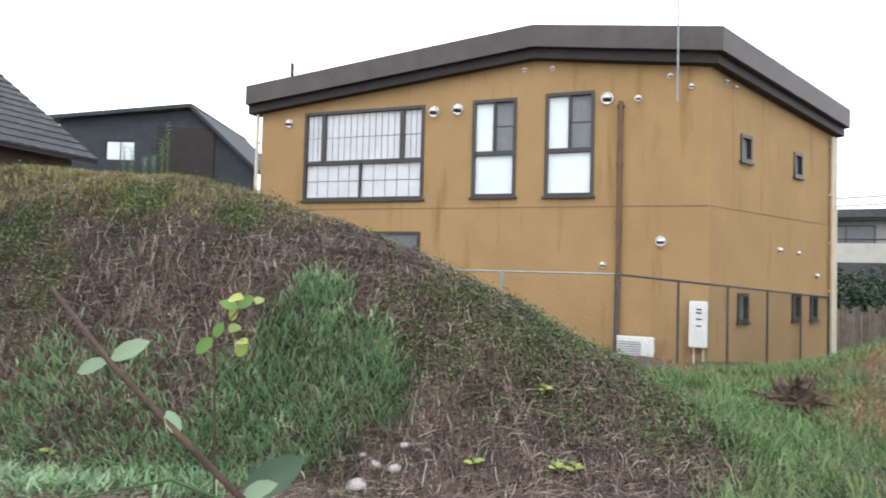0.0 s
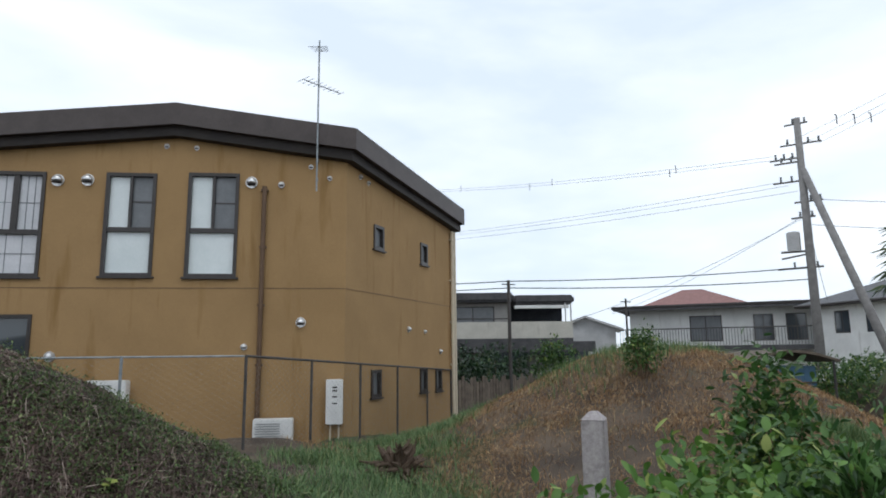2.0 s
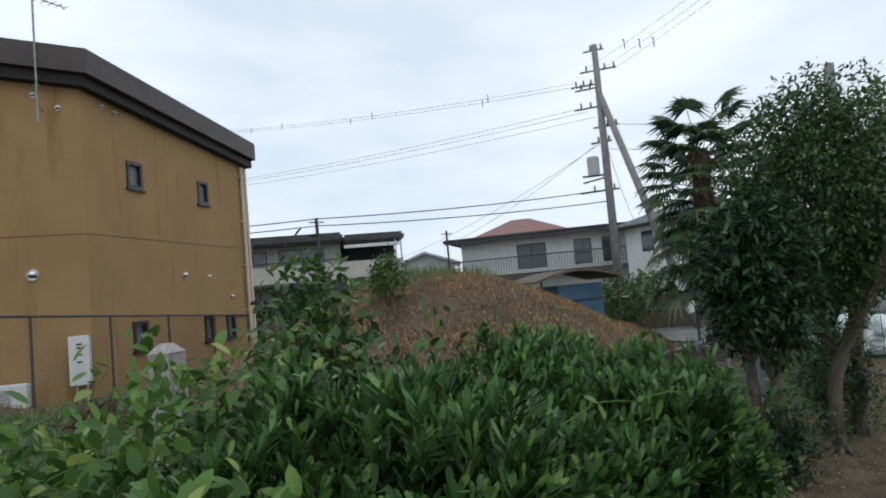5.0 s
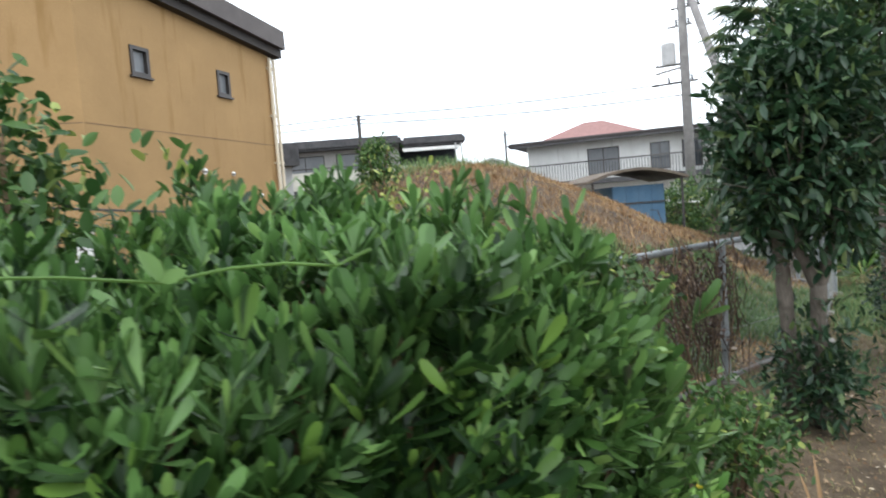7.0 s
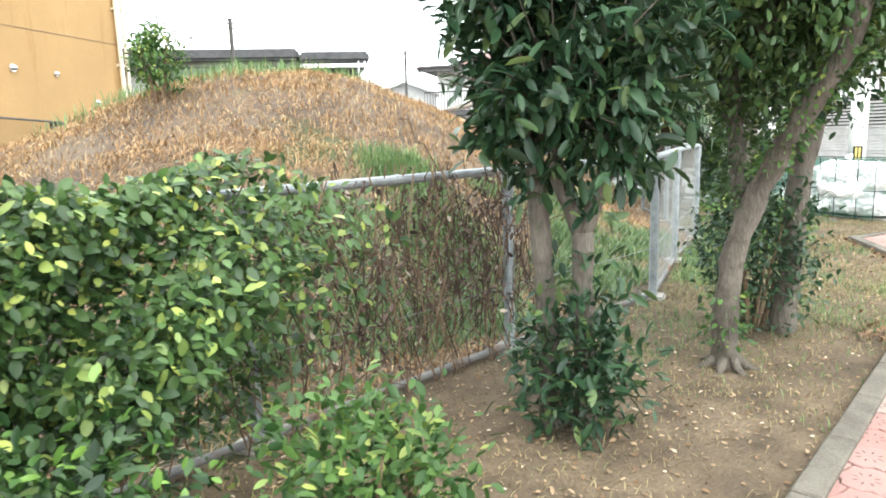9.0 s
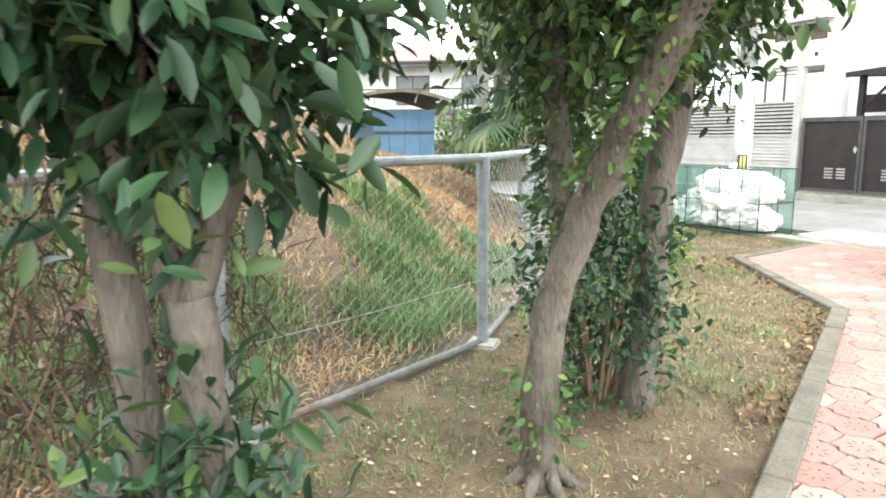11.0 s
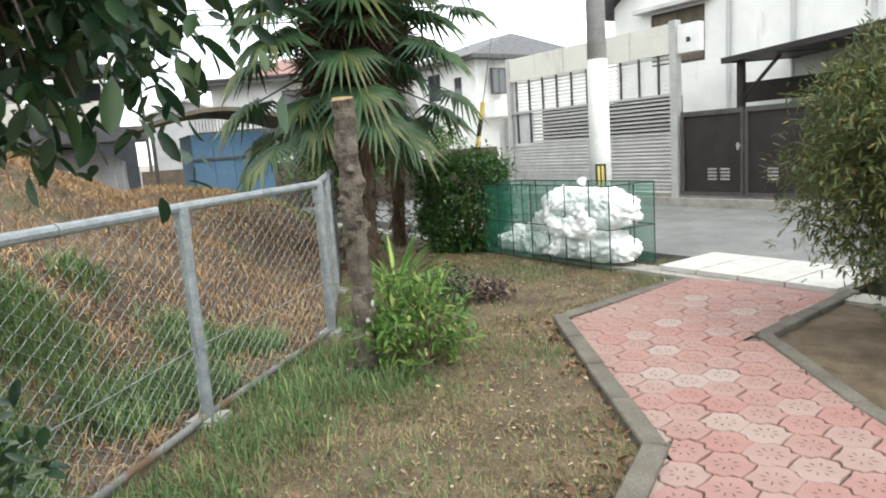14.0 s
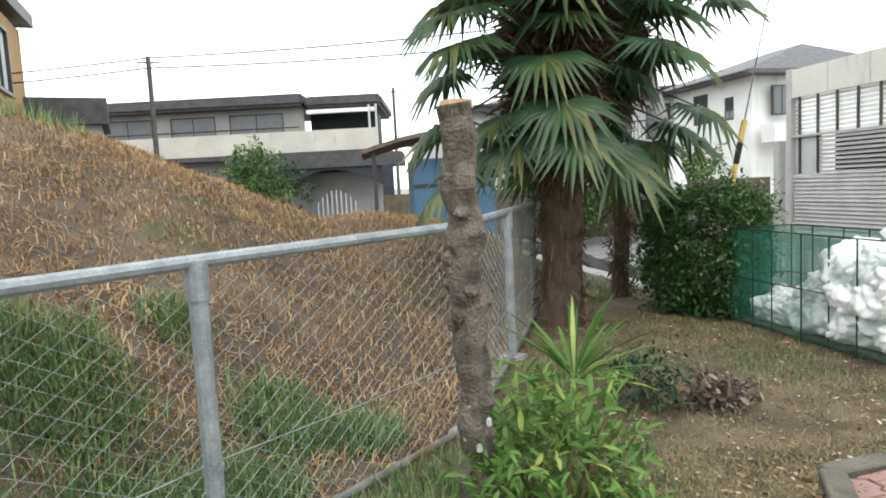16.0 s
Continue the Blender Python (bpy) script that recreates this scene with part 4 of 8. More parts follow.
# white house with a hip roof farther along the street
def hip_house(name, label, c0, c1, depth, z0, zw, zr, over, wall_m, roof_m, wins, shift=0.5, ridge_lo=0.3):
    """Facade from c0 to c1 with walls round it, a hip roof and windows in the facade."""
    F = Frame(c0, (c1[0] - c0[0], c1[1] - c0[1]))
    if F.n.dot(Vector((-20 + 13 - c0[0], -c0[1], 0))) < 0:
        F.n = -F.n
    L = (Vector(c1) - Vector(c0)).length
    h = root(name, label, "house")
    bm = bmesh.new()
    F.wall(bm, 0, L, z0, lambda u: zw, [w[:4] for w in wins])
    part("wall", bm, wall_m, h)
    for u, dirn in ((0.0, -1), (L, 1)):
        S = Frame(F.p(u, 0)[:2], -F.n.xy, F.u.xy * dirn)
        bm = bmesh.new()
        S.wall(bm, 0.21, depth, z0, lambda q: zw)
        part("wall", bm, wall_m, h)
    bm = bmesh.new()
    F.box(bm, 0, L, z0, zw, -depth - 0.2, -depth)
    part("wall", bm, wall_m, h)
    eave = [F.p(-over, zw, over), F.p(L + over, zw, over), F.p(L + over, zw, -depth - over), F.p(-over, zw, -depth - over)]
    bm = bmesh.new()
    lo = [bm.verts.new(p) for p in eave]
    up = [bm.verts.new(p + Vector((0, 0, 0.14))) for p in eave]
    ins = min(depth / 2, L * ridge_lo)
    r0, r1 = bm.verts.new(F.p(ins, zr, -depth / 2)), bm.verts.new(F.p(L - ins, zr, -depth / 2))
    bm.faces.new(lo[::-1])
    for k in range(4):
        bm.faces.new((lo[k], lo[(k + 1) % 4], up[(k + 1) % 4], up[k]))
    bm.faces.new((up[0], up[1], r1, r0)); bm.faces.new((up[1], up[2], r1)); bm.faces.new((up[2], up[3], r0, r1)); bm.faces.new((up[3], up[0], r0))
    part("roof", bm, roof_m, h)
    bm = bmesh.new()
    tube(bm, [F.p(-over, zw + 0.06, over + 0.06), F.p(L + over, zw + 0.06, over + 0.06)], 0.07, 6)
    part("gutter", bm, M_DARKFRAME, h)
    for w in wins:
        flat_window(F, *w[:4], h, -0.06, w[4] if len(w) > 4 else None)
    return h, F


house_c, FC = hip_house("house", "white two-storey house with a grey hip roof", (37.6, 13.3), (35.8, 9.3), 6.5, 0, 4.55, 5.9, 0.6, M_WHITEWALL, M_TILEROOF, [(1.2, 2.1, 3.2, 4.3), (3.0, 3.5, 3.2, 4.0)])
FC2 = Frame((35.8, 9.3), (0.88, -0.47), (-0.47, -0.88))
flat_window(FC2, 0.6, 1.3, 3.2, 4.2, house_c, 0.22)
bm = bmesh.new()
FC2.box(bm, 0.2, 3.2, 2.3, 2.9, 0.21, 0.9)
part("balcony", bm, M_WHITEWALL, house_c)

house_b, FB = hip_house("house", "white house with a faded red hip roof and a railed terrace", (34.4, 22.3), (39.2, 13.4), 7.0, 0, 4.85, 5.15, 0.9, M_WHITEWALL, M_DARKROOF, [(3.3, 5.0, 2.95, 4.4, M_GREYPANE), (6.6, 7.6, 2.95, 4.4), (8.2, 9.2, 2.95, 4.4)], ridge_lo=0.36)
bm = bmesh.new()
rv = [bm.verts.new(p) for p in (FB.p(0.6, 5.0, 0.2), FB.p(6.6, 5.0, 0.2), FB.p(6.6, 5.0, -5.5), FB.p(0.6, 5.0, -5.5))]
ra, rb = bm.verts.new(FB.p(2.9, 6.15, -2.6)), bm.verts.new(FB.p(4.0, 6.15, -2.6))
for f in ((rv[3], rv[2], rv[1], rv[0]), (rv[0], rv[1], rb, ra), (rv[1], rv[2], rb), (rv[2], rv[3], ra, rb), (rv[3], rv[0], ra)):
    bm.faces.new(f)
part("roof", bm, M_REDROOF, house_b, "faded red tile roof")
bm = bmesh.new()
FB.box(bm, -0.8, 11.0, 4.74, 5.02, 0.85, 1.0)
part("eave_board", bm, M_DARKROOF, house_b)
bm = bmesh.new()
FB.box(bm, -0.5, 10.3, 2.45, 2.7, 0.0, 1.4)
part("terrace", bm, M_DARKROOF, house_b)
bm = bmesh.new()
FB.box(bm, -0.4, 10.3, 3.62, 3.68, 1.33, 1.38)
part("rail", bm, M_FENCEDARK, house_b)
for k in range(72):
    u = -0.4 + k * 0.15
    bm = bmesh.new()
    FB.box(bm, u, u + 0.025, 2.7, 3.62, 1.34, 1.37)
    part("baluster", bm, M_FENCEDARK, house_b)

# long dark-roofed house with a white balcony
FA = Frame((29.9, 23.0), (-0.78, 0.62), (-0.62, -0.78))
house_a = root("house", "long grey two-storey house with dark roof and cream balcony", "house")
bm = bmesh.new()
FA.wall(bm, 3.3, 13.0, 0, lambda u: 5.2, [(4.2, 6.6, 4.0, 5.0), (7.2, 9.2, 4.0, 5.0), (10.0, 12.2, 4.0, 5.0)])
part("wall", bm, M_HOUSEGREY, house_a)
bm = bmesh.new()
FA.box(bm, 0.15, 3.3, 0, 5.1, -3.2, -1.6)
part("wall", bm, M_BLACKWALL, house_a)
for w in ((4.2, 6.6), (7.2, 9.2), (10.0, 12.2)):
    flat_window(FA, w[0], w[1], 4.0, 5.0, house_a, -0.06, M_GREYPANE)
for u0, u1, z0, z1, n in ((3.15, 13.6, 5.2, 5.72, 0.7), (-0.2, 3.15, 5.1, 5.58, 0.5)):
    bm = bmesh.new()
    FA.box(bm, u0, u1, z0, z1, -6, n)
    bmesh.ops.bevel(bm, geom=list(bm.edges), offset=0.12, segments=2, affect="EDGES")
    part("roof", bm, M_DARKROOF, house_a)
bm = bmesh.new()
FA.box(bm, 0.0, 12.6, 3.2, 4.1, 0.55, 0.75)
part("balcony_band", bm, M_PARAPET, house_a, "pale cream balcony parapet")
bm = bmesh.new()
FA.box(bm, 0.0, 12.6, 3.0, 3.2, -1.6, 0.75)
part("balcony_floor", bm, M_DARKROOF, house_a)
bm = bmesh.new()
tube(bm, [FA.p(3.4, 4.28, 0.65), FA.p(12.6, 4.28, 0.65)], 0.03, 6)
part("rail", bm, M_DARKFRAME, house_a)
bm = bmesh.new()
FA.box(bm, 0.1, 3.1, 4.85, 5.02, 0.1, 0.4)
part("awning", bm, M_WHITEMETAL, house_a)
for u in (0.05, 0.35):
    bm = bmesh.new()
    tube(bm, [FA.p(u, 0.2, 0.6), FA.p(u, 5.1, 0.6)], 0.05, 6)
    part("downpipe", bm, M_GREYWALL, house_a)
bm = bmesh.new()
FA.box(bm, -1.0, 6.4, 2.45, 3.0, -1.5, 1.6)
part("lower_roof", bm, M_DARKROOF, house_a)
bm = bmesh.new()
FA.box(bm, 3.6, 13, 0, 2.45, -1.0, -0.8)
part("ground_wall", bm, M_HOUSEDARK, house_a)
arch = root("garage_arch", "dark arched garage entrance with a small gate", "garage")
bm = bmesh.new()
prev = None
for k in range(13):
    t = k / 12
    u, z = -0.2 + 4.4 * t, 1.6 + 0.75 * math.sin(math.pi * t)
    cur = (u, z)
    if prev:
        hexa(bm, [FA.p(prev[0], prev[1], 1.2), FA.p(cur[0], cur[1], 1.2), FA.p(cur[0], cur[1], 1.5), FA.p(prev[0], prev[1], 1.5), FA.p(prev[0], 2.45, 1.2), FA.p(cur[0], 2.45, 1.2), FA.p(cur[0], 2.45, 1.5), FA.p(prev[0], 2.45, 1.5)])
    prev = cur
bmesh.ops.remove_doubles(bm, verts=bm.verts, dist=1e-4)
part("arch", bm, M_BLACKWALL, arch)
for u in (-0.6, 4.2):
    bm = bmesh.new()
    FA.box(bm, u, u + 0.45, 0, 2.45, 1.1, 1.6)
    part("pillar", bm, M_BLACKWALL, arch)
bm = bmesh.new()
FA.box(bm, -0.2, 4.2, 0, 2.3, -0.9, -0.8)
part("back_wall", bm, M_GREYWALL, arch)
for k in range(9):
    bm = bmesh.new()
    u = 1.1 + k * 0.2
    tube(bm, [FA.p(u, 0.3, 1.2), FA.p(u, 1.0 + 0.5 * math.sin(math.pi * k / 8), 1.2)], 0.02, 5)
    part("gate_bar", bm, M_WHITEMETAL, arch)

annex = root("annex", "low dark-roofed annex behind the ochre building", "annex")
FX = Frame((18.3, 19.9), (-0.97, 0.22), (-0.22, -0.97))
bm = bmesh.new()
FX.box(bm, 0.2, 4, 0, 3.75, -3, -0.2)
part("wall", bm, M_GREYWALL, annex)
bm = bmesh.new()
FX.box(bm, 0, 4.2, 3.75, 4.5, -3.2, 0.2)
part("roof", bm, M_DARKROOF, annex)

# small white gable far off
gab = root("house", "small far house with a pale gable roof", "house")
FG = Frame((37.6, 31.0), (0.65, -0.76), (-0.76, -0.65))
bm = bmesh.new()
FG.wall(bm, 0, 2.1, 0, lambda u: 4.1 + 0.35 * u)
FG.wall(bm, 2.1, 4.2, 0, lambda u: 4.83 - 0.35 * (u - 2.1))
part("wall", bm, M_GREYWALL, gab)
for a, b in ((-0.5, 2.1), (4.7, 2.1)):
    bm = bmesh.new()
    hexa(bm, [FG.p(a, 3.95, 0.5), FG.p(b, 4.9, 0.5), FG.p(b, 4.9, -5), FG.p(a, 3.95, -5), FG.p(a, 4.1, 0.5), FG.p(b, 5.05, 0.5), FG.p(b, 5.05, -5), FG.p(a, 4.1, -5)])
    part("roof", bm, M_GREYWALL, gab)

# dark house and tiled roof beyond the first mound
dark = root("house", "charcoal house with a single-pitch roof", "house")
FK = Frame((-1.4, 23.6), (-0.98, 0.2), (-0.2, -0.98))
bm = bmesh.new()
FK.wall(bm, 0, 2.3, 0, lambda u: float(np.interp(u, [0, 2.3], [5.85, 7.9])))
FK.wall(bm, 2.3, 7.2, 0, lambda u: float(np.interp(u, [2.3, 7.2], [7.9, 7.4])), [(4.4, 5.5, 5.98, 6.74)])
part("wall", bm, M_BLACKWALL, dark)
flat_window(FK, 4.4, 5.5, 5.98, 6.74, dark, -0.06, M_WHITEPANE)
# no real recess: a near-black sheet on the wall paints its shade
bm = bmesh.new()
FK.box(bm, 1.5, 3.6, 4.6, 7.25, 0.02, 0.06)
part("recess_panel", bm, M_SOFFIT, dark)
for a, b, za, zb in ((-0.2, 2.3, 5.6, 7.88), (2.3, 7.6, 7.95, 7.4)):
    bm = bmesh.new()
    hexa(bm, [FK.p(a, za, 0.3), FK.p(b, zb, 0.3), FK.p(b, zb, -6), FK.p(a, za, -6), FK.p(a, za + 0.14, 0.3), FK.p(b, zb + 0.14, 0.3), FK.p(b, zb + 0.14, -6), FK.p(a, za + 0.14, -6)])
    part("roof", bm, M_BLACKWALL, dark)
tiled = root("house", "old house with grey clay roof tiles", "house")
FT = Frame((-4.82, 17.74), (-0.5, -0.86), (0.86, -0.5))
bm = bmesh.new()
FT.box(bm, 0.3, 5.4, 0, 5.0, -5, -0.6)
part("wall", bm, M_BROWNBOARD, tiled)
for k in range(13):
    for j in range(19):
        bm = bmesh.new()
        u, d = j * 0.3, k * 0.33
        z = 4.95 + 0.225 * k
        hexa(bm, [FT.p(u, z, -d), FT.p(u + 0.29, z, -d), FT.p(u + 0.29, z + 0.25, -d - 0.4), FT.p(u, z + 0.25, -d - 0.4), FT.p(u, z + 0.07, -d), FT.p(u + 0.29, z + 0.05, -d), FT.p(u + 0.29, z + 0.28, -d - 0.4), FT.p(u, z + 0.3, -d - 0.4)])
        part("roof_tile", bm, M_OLDTILE, tiled)

bm = bmesh.new()
hexa(bm, [FT.p(0.03, 4.86, 0), FT.p(5.7, 4.86, 0), FT.p(5.7, 7.75, -4.3), FT.p(0.03, 7.75, -4.3), FT.p(0.03, 4.93, 0), FT.p(5.7, 4.93, 0), FT.p(5.7, 7.82, -4.3), FT.p(0.03, 7.82, -4.3)])
part("roof_boarding", bm, M_SOFFIT, tiled)
bm = bmesh.new()
hexa(bm, [FT.p(0.3, 4.8, -0.6), FT.p(0.34, 4.8, -0.6), FT.p(0.34, 4.8, -5), FT.p(0.3, 4.8, -5), FT.p(0.3, 5.2, -0.6), FT.p(0.34, 5.2, -0.6), FT.p(0.34, 7.7, -4.3), FT.p(0.3, 7.7, -4.3)])
part("gable", bm, M_BROWNBOARD, tiled)

# blue shed
shed = root("shed", "blue-painted sheet shed with a dark lean-to roof", "shed")
FS = Frame((21.6, 6.9), (-0.84, 0.54), (-0.54, -0.84))
for k in range(4):
    bm = bmesh.new()
    FS.box(bm, k * 0.36, k * 0.36 + 0.352, 0.05, 1.9, -0.03, 0.0)
    part("panel", bm, M_BLUE, shed)
bm = bmesh.new()
FS.box(bm, 0, 1.44, 0.05, 1.9, -1.6, -0.04)
part("body", bm, M_BLUE, shed)
bm = bmesh.new()
FS.box(bm, 0.0, 1.44, 1.42, 1.46, 0.0, 0.03)
part("batten", bm, M_FENCEDARK, shed)
bm = bmesh.new()
for k in range(8):
    a, b = -0.5 + k * 0.35, -0.5 + (k + 1) * 0.35
    za, zb = [2.0 + 0.28 * math.sin(math.pi * q / 8) for q in (k, k + 1)]
    hexa(bm, [FS.p(a, za, 0.4), FS.p(b, zb, 0.4), FS.p(b, zb, -1.8), FS.p(a, za, -1.8), FS.p(a, za + 0.07, 0.4), FS.p(b, zb + 0.07, 0.4), FS.p(b, zb + 0.07, -1.8), FS.p(a, za + 0.07, -1.8)])
part("roof", bm, M_BROWNBOARD, shed)
for u in (-0.35, 2.1):
    bm = bmesh.new()
    tube(bm, [FS.p(u, 0, 0.3), FS.p(u, 2.05, 0.3)], 0.035, 6)
    part("post", bm, M_FENCEDARK, shed)

# board fence between the ochre building and the second mound
boards = root("board_fence", "weathered dark board fence", "fence")
FD = Frame((15.4, 15.3), (0.97, 0.24), (0.24, -0.97))
for k in range(44):
    bm = bmesh.new()
    h = 1.5 + 0.12 * math.sin(k * 1.7)
    FD.box(bm, k * 0.17, k * 0.17 + 0.155, -0.1, h, -0.02, 0.01 * math.sin(k))
    part("board", bm, M_BROWNBOARD, boards)
low = root("garden_wall", "low dark wall along the far street", "wall")
bm = bmesh.new()
Frame((23.6, 13.5), (0.42, -0.9), (-0.9, -0.42)).box(bm, 0, 9.5, 0, 1.25, -0.15, 0)
part("wall", bm, M_BROWNBOARD, low)


# ---- poles and wires ----
def utility_pole(x, y, z, r0, r1, sleeve, label):
    p = root("utility_pole", label, "utility pole", at=(x, y, 0))
    bm = bmesh.new()
    tube(bm, [(0, 0, -0.3), (0, 0, z * 0.5), (0, 0, z)], [r0, (r0 + r1) / 2, r1], 14)
    part("shaft", bm, M_POLE, p, smooth=True)
    if sleeve:
        bm = bmesh.new()
        tube(bm, [(0, 0, 0.0), (0, 0, sleeve)], [r0 + 0.006, r0 - 0.002], 16)
        part("sleeve", bm, M_POLEWHITE, p, "pale protective sleeve", smooth=True)
    return p


def hazard_mark(p, r, z, ang):
    bm = bmesh.new()
    d = Vector((math.cos(ang), math.sin(ang), 0))
    F = Frame((d * (r + 0.004)).xy, (-d.y, d.x), d.xy)
    F.box(bm, -0.065, 0.065, z - 0.16, z + 0.16, -0.03, 0.012)
    part("marker", bm, M_SOFFIT, p)
    for u in (-0.04, 0.008):
        bm = bmesh.new()
        F.box(bm, u, u + 0.03, z - 0.14, z + 0.14, 0.012, 0.016)
        part("stripe", bm, M_STRIPE, p)


M_STRIPE = material("yellow reflective stripe", (0.62, 0.46, 0.12), (0.72, 0.56, 0.18), 8, 0.5, 0.05)
wpole = utility_pole(20.33, 0.21, 6.3, 0.128, 0.10, 2.3, "grey utility pole with a pale sleeve behind the waste cage")
hazard_mark(wpole, 0.128, 0.86, math.radians(196))
POLE = Vector((27.2, 9.0, 0))
pole = utility_pole(27.2, 9.0, 11.15, 0.19, 0.12, 1.6, "tall grey utility pole with cross-arms and a transformer")
hazard_mark(pole, 0.19, 1.1, math.radians(205))
ARM = Vector((-0.44, 0.9, 0))
for z, a, b, n in ((10.95, -0.35, 0.45, 2), (10.15, -0.75, 0.65, 4), (9.6, -0.1, 1.05, 4), (9.45, -0.1, 0.9, 3), (8.7, -0.1, 1.0, 3), (7.9, -0.6, 0.35, 3), (7.3, -0.3, 0.5, 2), (5.4, -0.4, 1.1, 2)):
    bm = bmesh.new()
    tube(bm, [ARM * a + Vector((0, 0, z)), ARM * b + Vector((0, 0, z - 0.04))], 0.045, 4)
    arm = part("cross_arm", bm, M_POLE, pole)
    for k in range(n):
        f = a + (b - a) * (k + 0.25) / n
        bm = bmesh.new()
        c = ARM * f + Vector((0, 0, z))
        tube(bm, [c, c + Vector((0, 0, 0.09)), c + Vector((0, 0, 0.12)), c + Vector((0, 0, 0.2))], [0.03, 0.05, 0.03, 0.045], 6)
        part("insulator", bm, M_GREYPANE, arm)
bm = bmesh.new()
c = ARM * 0.5
tube(bm, [c + Vector((0, 0, 6.0)), c + Vector((0, 0, 6.7)), c + Vector((0, 0, 6.75))], [0.24, 0.24, 0.18], 12)
tr = part("transformer", bm, M_GREYWALL, pole, "grey pole transformer")
bm = bmesh.new()
tube(bm, [Vector((0, 0, 6.0)), ARM * 0.95 + Vector((0, 0, 6.0))], 0.05, 4)
tube(bm, [Vector((0, 0, 5.9)), ARM * 0.95 + Vector((0, 0, 5.75))], 0.04, 4)
part("bracket", bm, M_POLE, pole)
strut = root("pole_strut", "leaning grey strut of the utility pole with a white painted foot", "pole strut", at=(26.1, 5.75, 0))
bm = bmesh.new()
tip = Vector((1.08, 3.2, 9.1))
tube(bm, [tip * -0.02, tip * 0.5, tip], [0.16, 0.14, 0.12], 12)
part("shaft", bm, M_POLE, strut, smooth=True)
bm = bmesh.new()
tube(bm, [tip * 0.06, tip * 0.19], [0.166, 0.163], 12)
part("sleeve", bm, M_POLEWHITE, strut)
for (x, y, z, r) in ((18.507, 16.073, 5.03, 0.075), (26.326, 16.636, 4.76, 0.06)):
    t = root("thin_pole", "thin dark steel service pole", "pole", at=(x, y, 0))
    bm = bmesh.new()
    tube(bm, [(0, 0, -0.2), (0, 0, z)], [r, r * 0.8], 8)
    part("shaft", bm, M_FENCEDARK, t)
    bm = bmesh.new()
    tube(bm, [(-0.25, 0.1, z - 0.15), (0.25, -0.1, z - 0.15)], 0.025, 4)
    part("arm", bm, M_FENCEDARK, t)


def cable(name, p, q, sag, r=0.012, mat=None, spacers=0):
    c = root(name, "thin overhead cable between poles", "cable", "overhead cables")
    p, q = Vector(p), Vector(q)
    bm = bmesh.new()
    tube(bm, [p.lerp(q, k / 16) - Vector((0, 0, sag * 4 * (k / 16) * (1 - k / 16))) for k in range(17)], r, 4)
    part("wire", bm, mat or M_WIREGREY, c)
    for k in range(spacers):
        f = (k + 0.6) / (spacers + 0.4)
        a = p.lerp(q, f) - Vector((0, 0, sag * 4 * f * (1 - f)))
        bm = bmesh.new()
        tube(bm, [a + Vector((0, 0, 0.14)), a - Vector((0, 0, 0.18))], 0.018, 4)
        tube(bm, [a + Vector((0, 0, 0.14)), a + Vector((0.12, 0.1, 0.2))], 0.018, 4)
        part("spacer", bm, M_FENCEDARK, c)


FARP = Vector((24.5, 52, 0))
for off, z in ((0.45, 10.2), (-0.1, 10.1), (-0.6, 10.05)):
    cable("cable", POLE + ARM * off + Vector((0, 0, z)), (14 + 0.3 * off, -9 + 0.6 * off, 10.5), 0.35, 0.007, None, 4)
for off, z, sp in ((0.9, 9.75, 6), (0.5, 9.6, 5)):
    cable("cable", POLE + ARM * off + Vector((0, 0, z)), FARP + ARM * off + Vector((0, 0, z + 7.6)), 0.9, 0.008, None, sp)
for off, z in ((0.9, 8.7), (0.5, 8.55), (0.2, 8.3)):
    cable("cable", POLE + ARM * off + Vector((0, 0, z)), FARP + ARM * off + Vector((0, 0, z + 3.4)), 0.7, 0.009)
for z0, z1 in ((5.4, 5.0), (4.95, 4.75)):
    cable("cable", POLE + Vector((0, 0, z0)), (18.507, 16.073, z1), 0.12, 0.02, M_WIREBLACK)
    cable("cable", (18.507, 16.073, z1), (6.0, 30.0, z1 + 0.6), 0.3, 0.02, M_WIREBLACK)
for off, z, q in ((0.0, 7.4, (33.0, 22.5, 4.6)), (0.2, 7.2, (31.0, 24.0, 4.2)), (0.0, 7.6, (36.0, 12.0, 4.8)), (0.0, 7.0, (26.3, -3.2, 5.2)), (0.0, 8.0, (27.0, -2.0, 6.2))):
    cable("cable", POLE + ARM * off + Vector((0, 0, z)), q, 0.3, 0.011)
cable("cable", (20.33, 0.21, 6.1), (27.0, -2.0, 6.2), 0.15, 0.012)

# guy wire in a yellow guard beyond the clipped shrub
guy = root("guy_wire", "stay wire in a yellow and black guard tube", "guy wire")
GA, GB = Vector((20.93, 2.5, 0.0)), Vector((21.09, 2.15, 1.98))
for k in range(8):
    bm = bmesh.new()
    tube(bm, [GA.lerp(GB, k / 8), GA.lerp(GB, (k + 1) / 8)], 0.035, 8)
    part("guard", bm, M_STRIPE if k % 3 else M_SOFFIT, guy)
bm = bmesh.new()
tube(bm, [GB, GA.lerp(GB, 2.6)], 0.008, 5)
part("wire", bm, M_WIREGREY, guy)

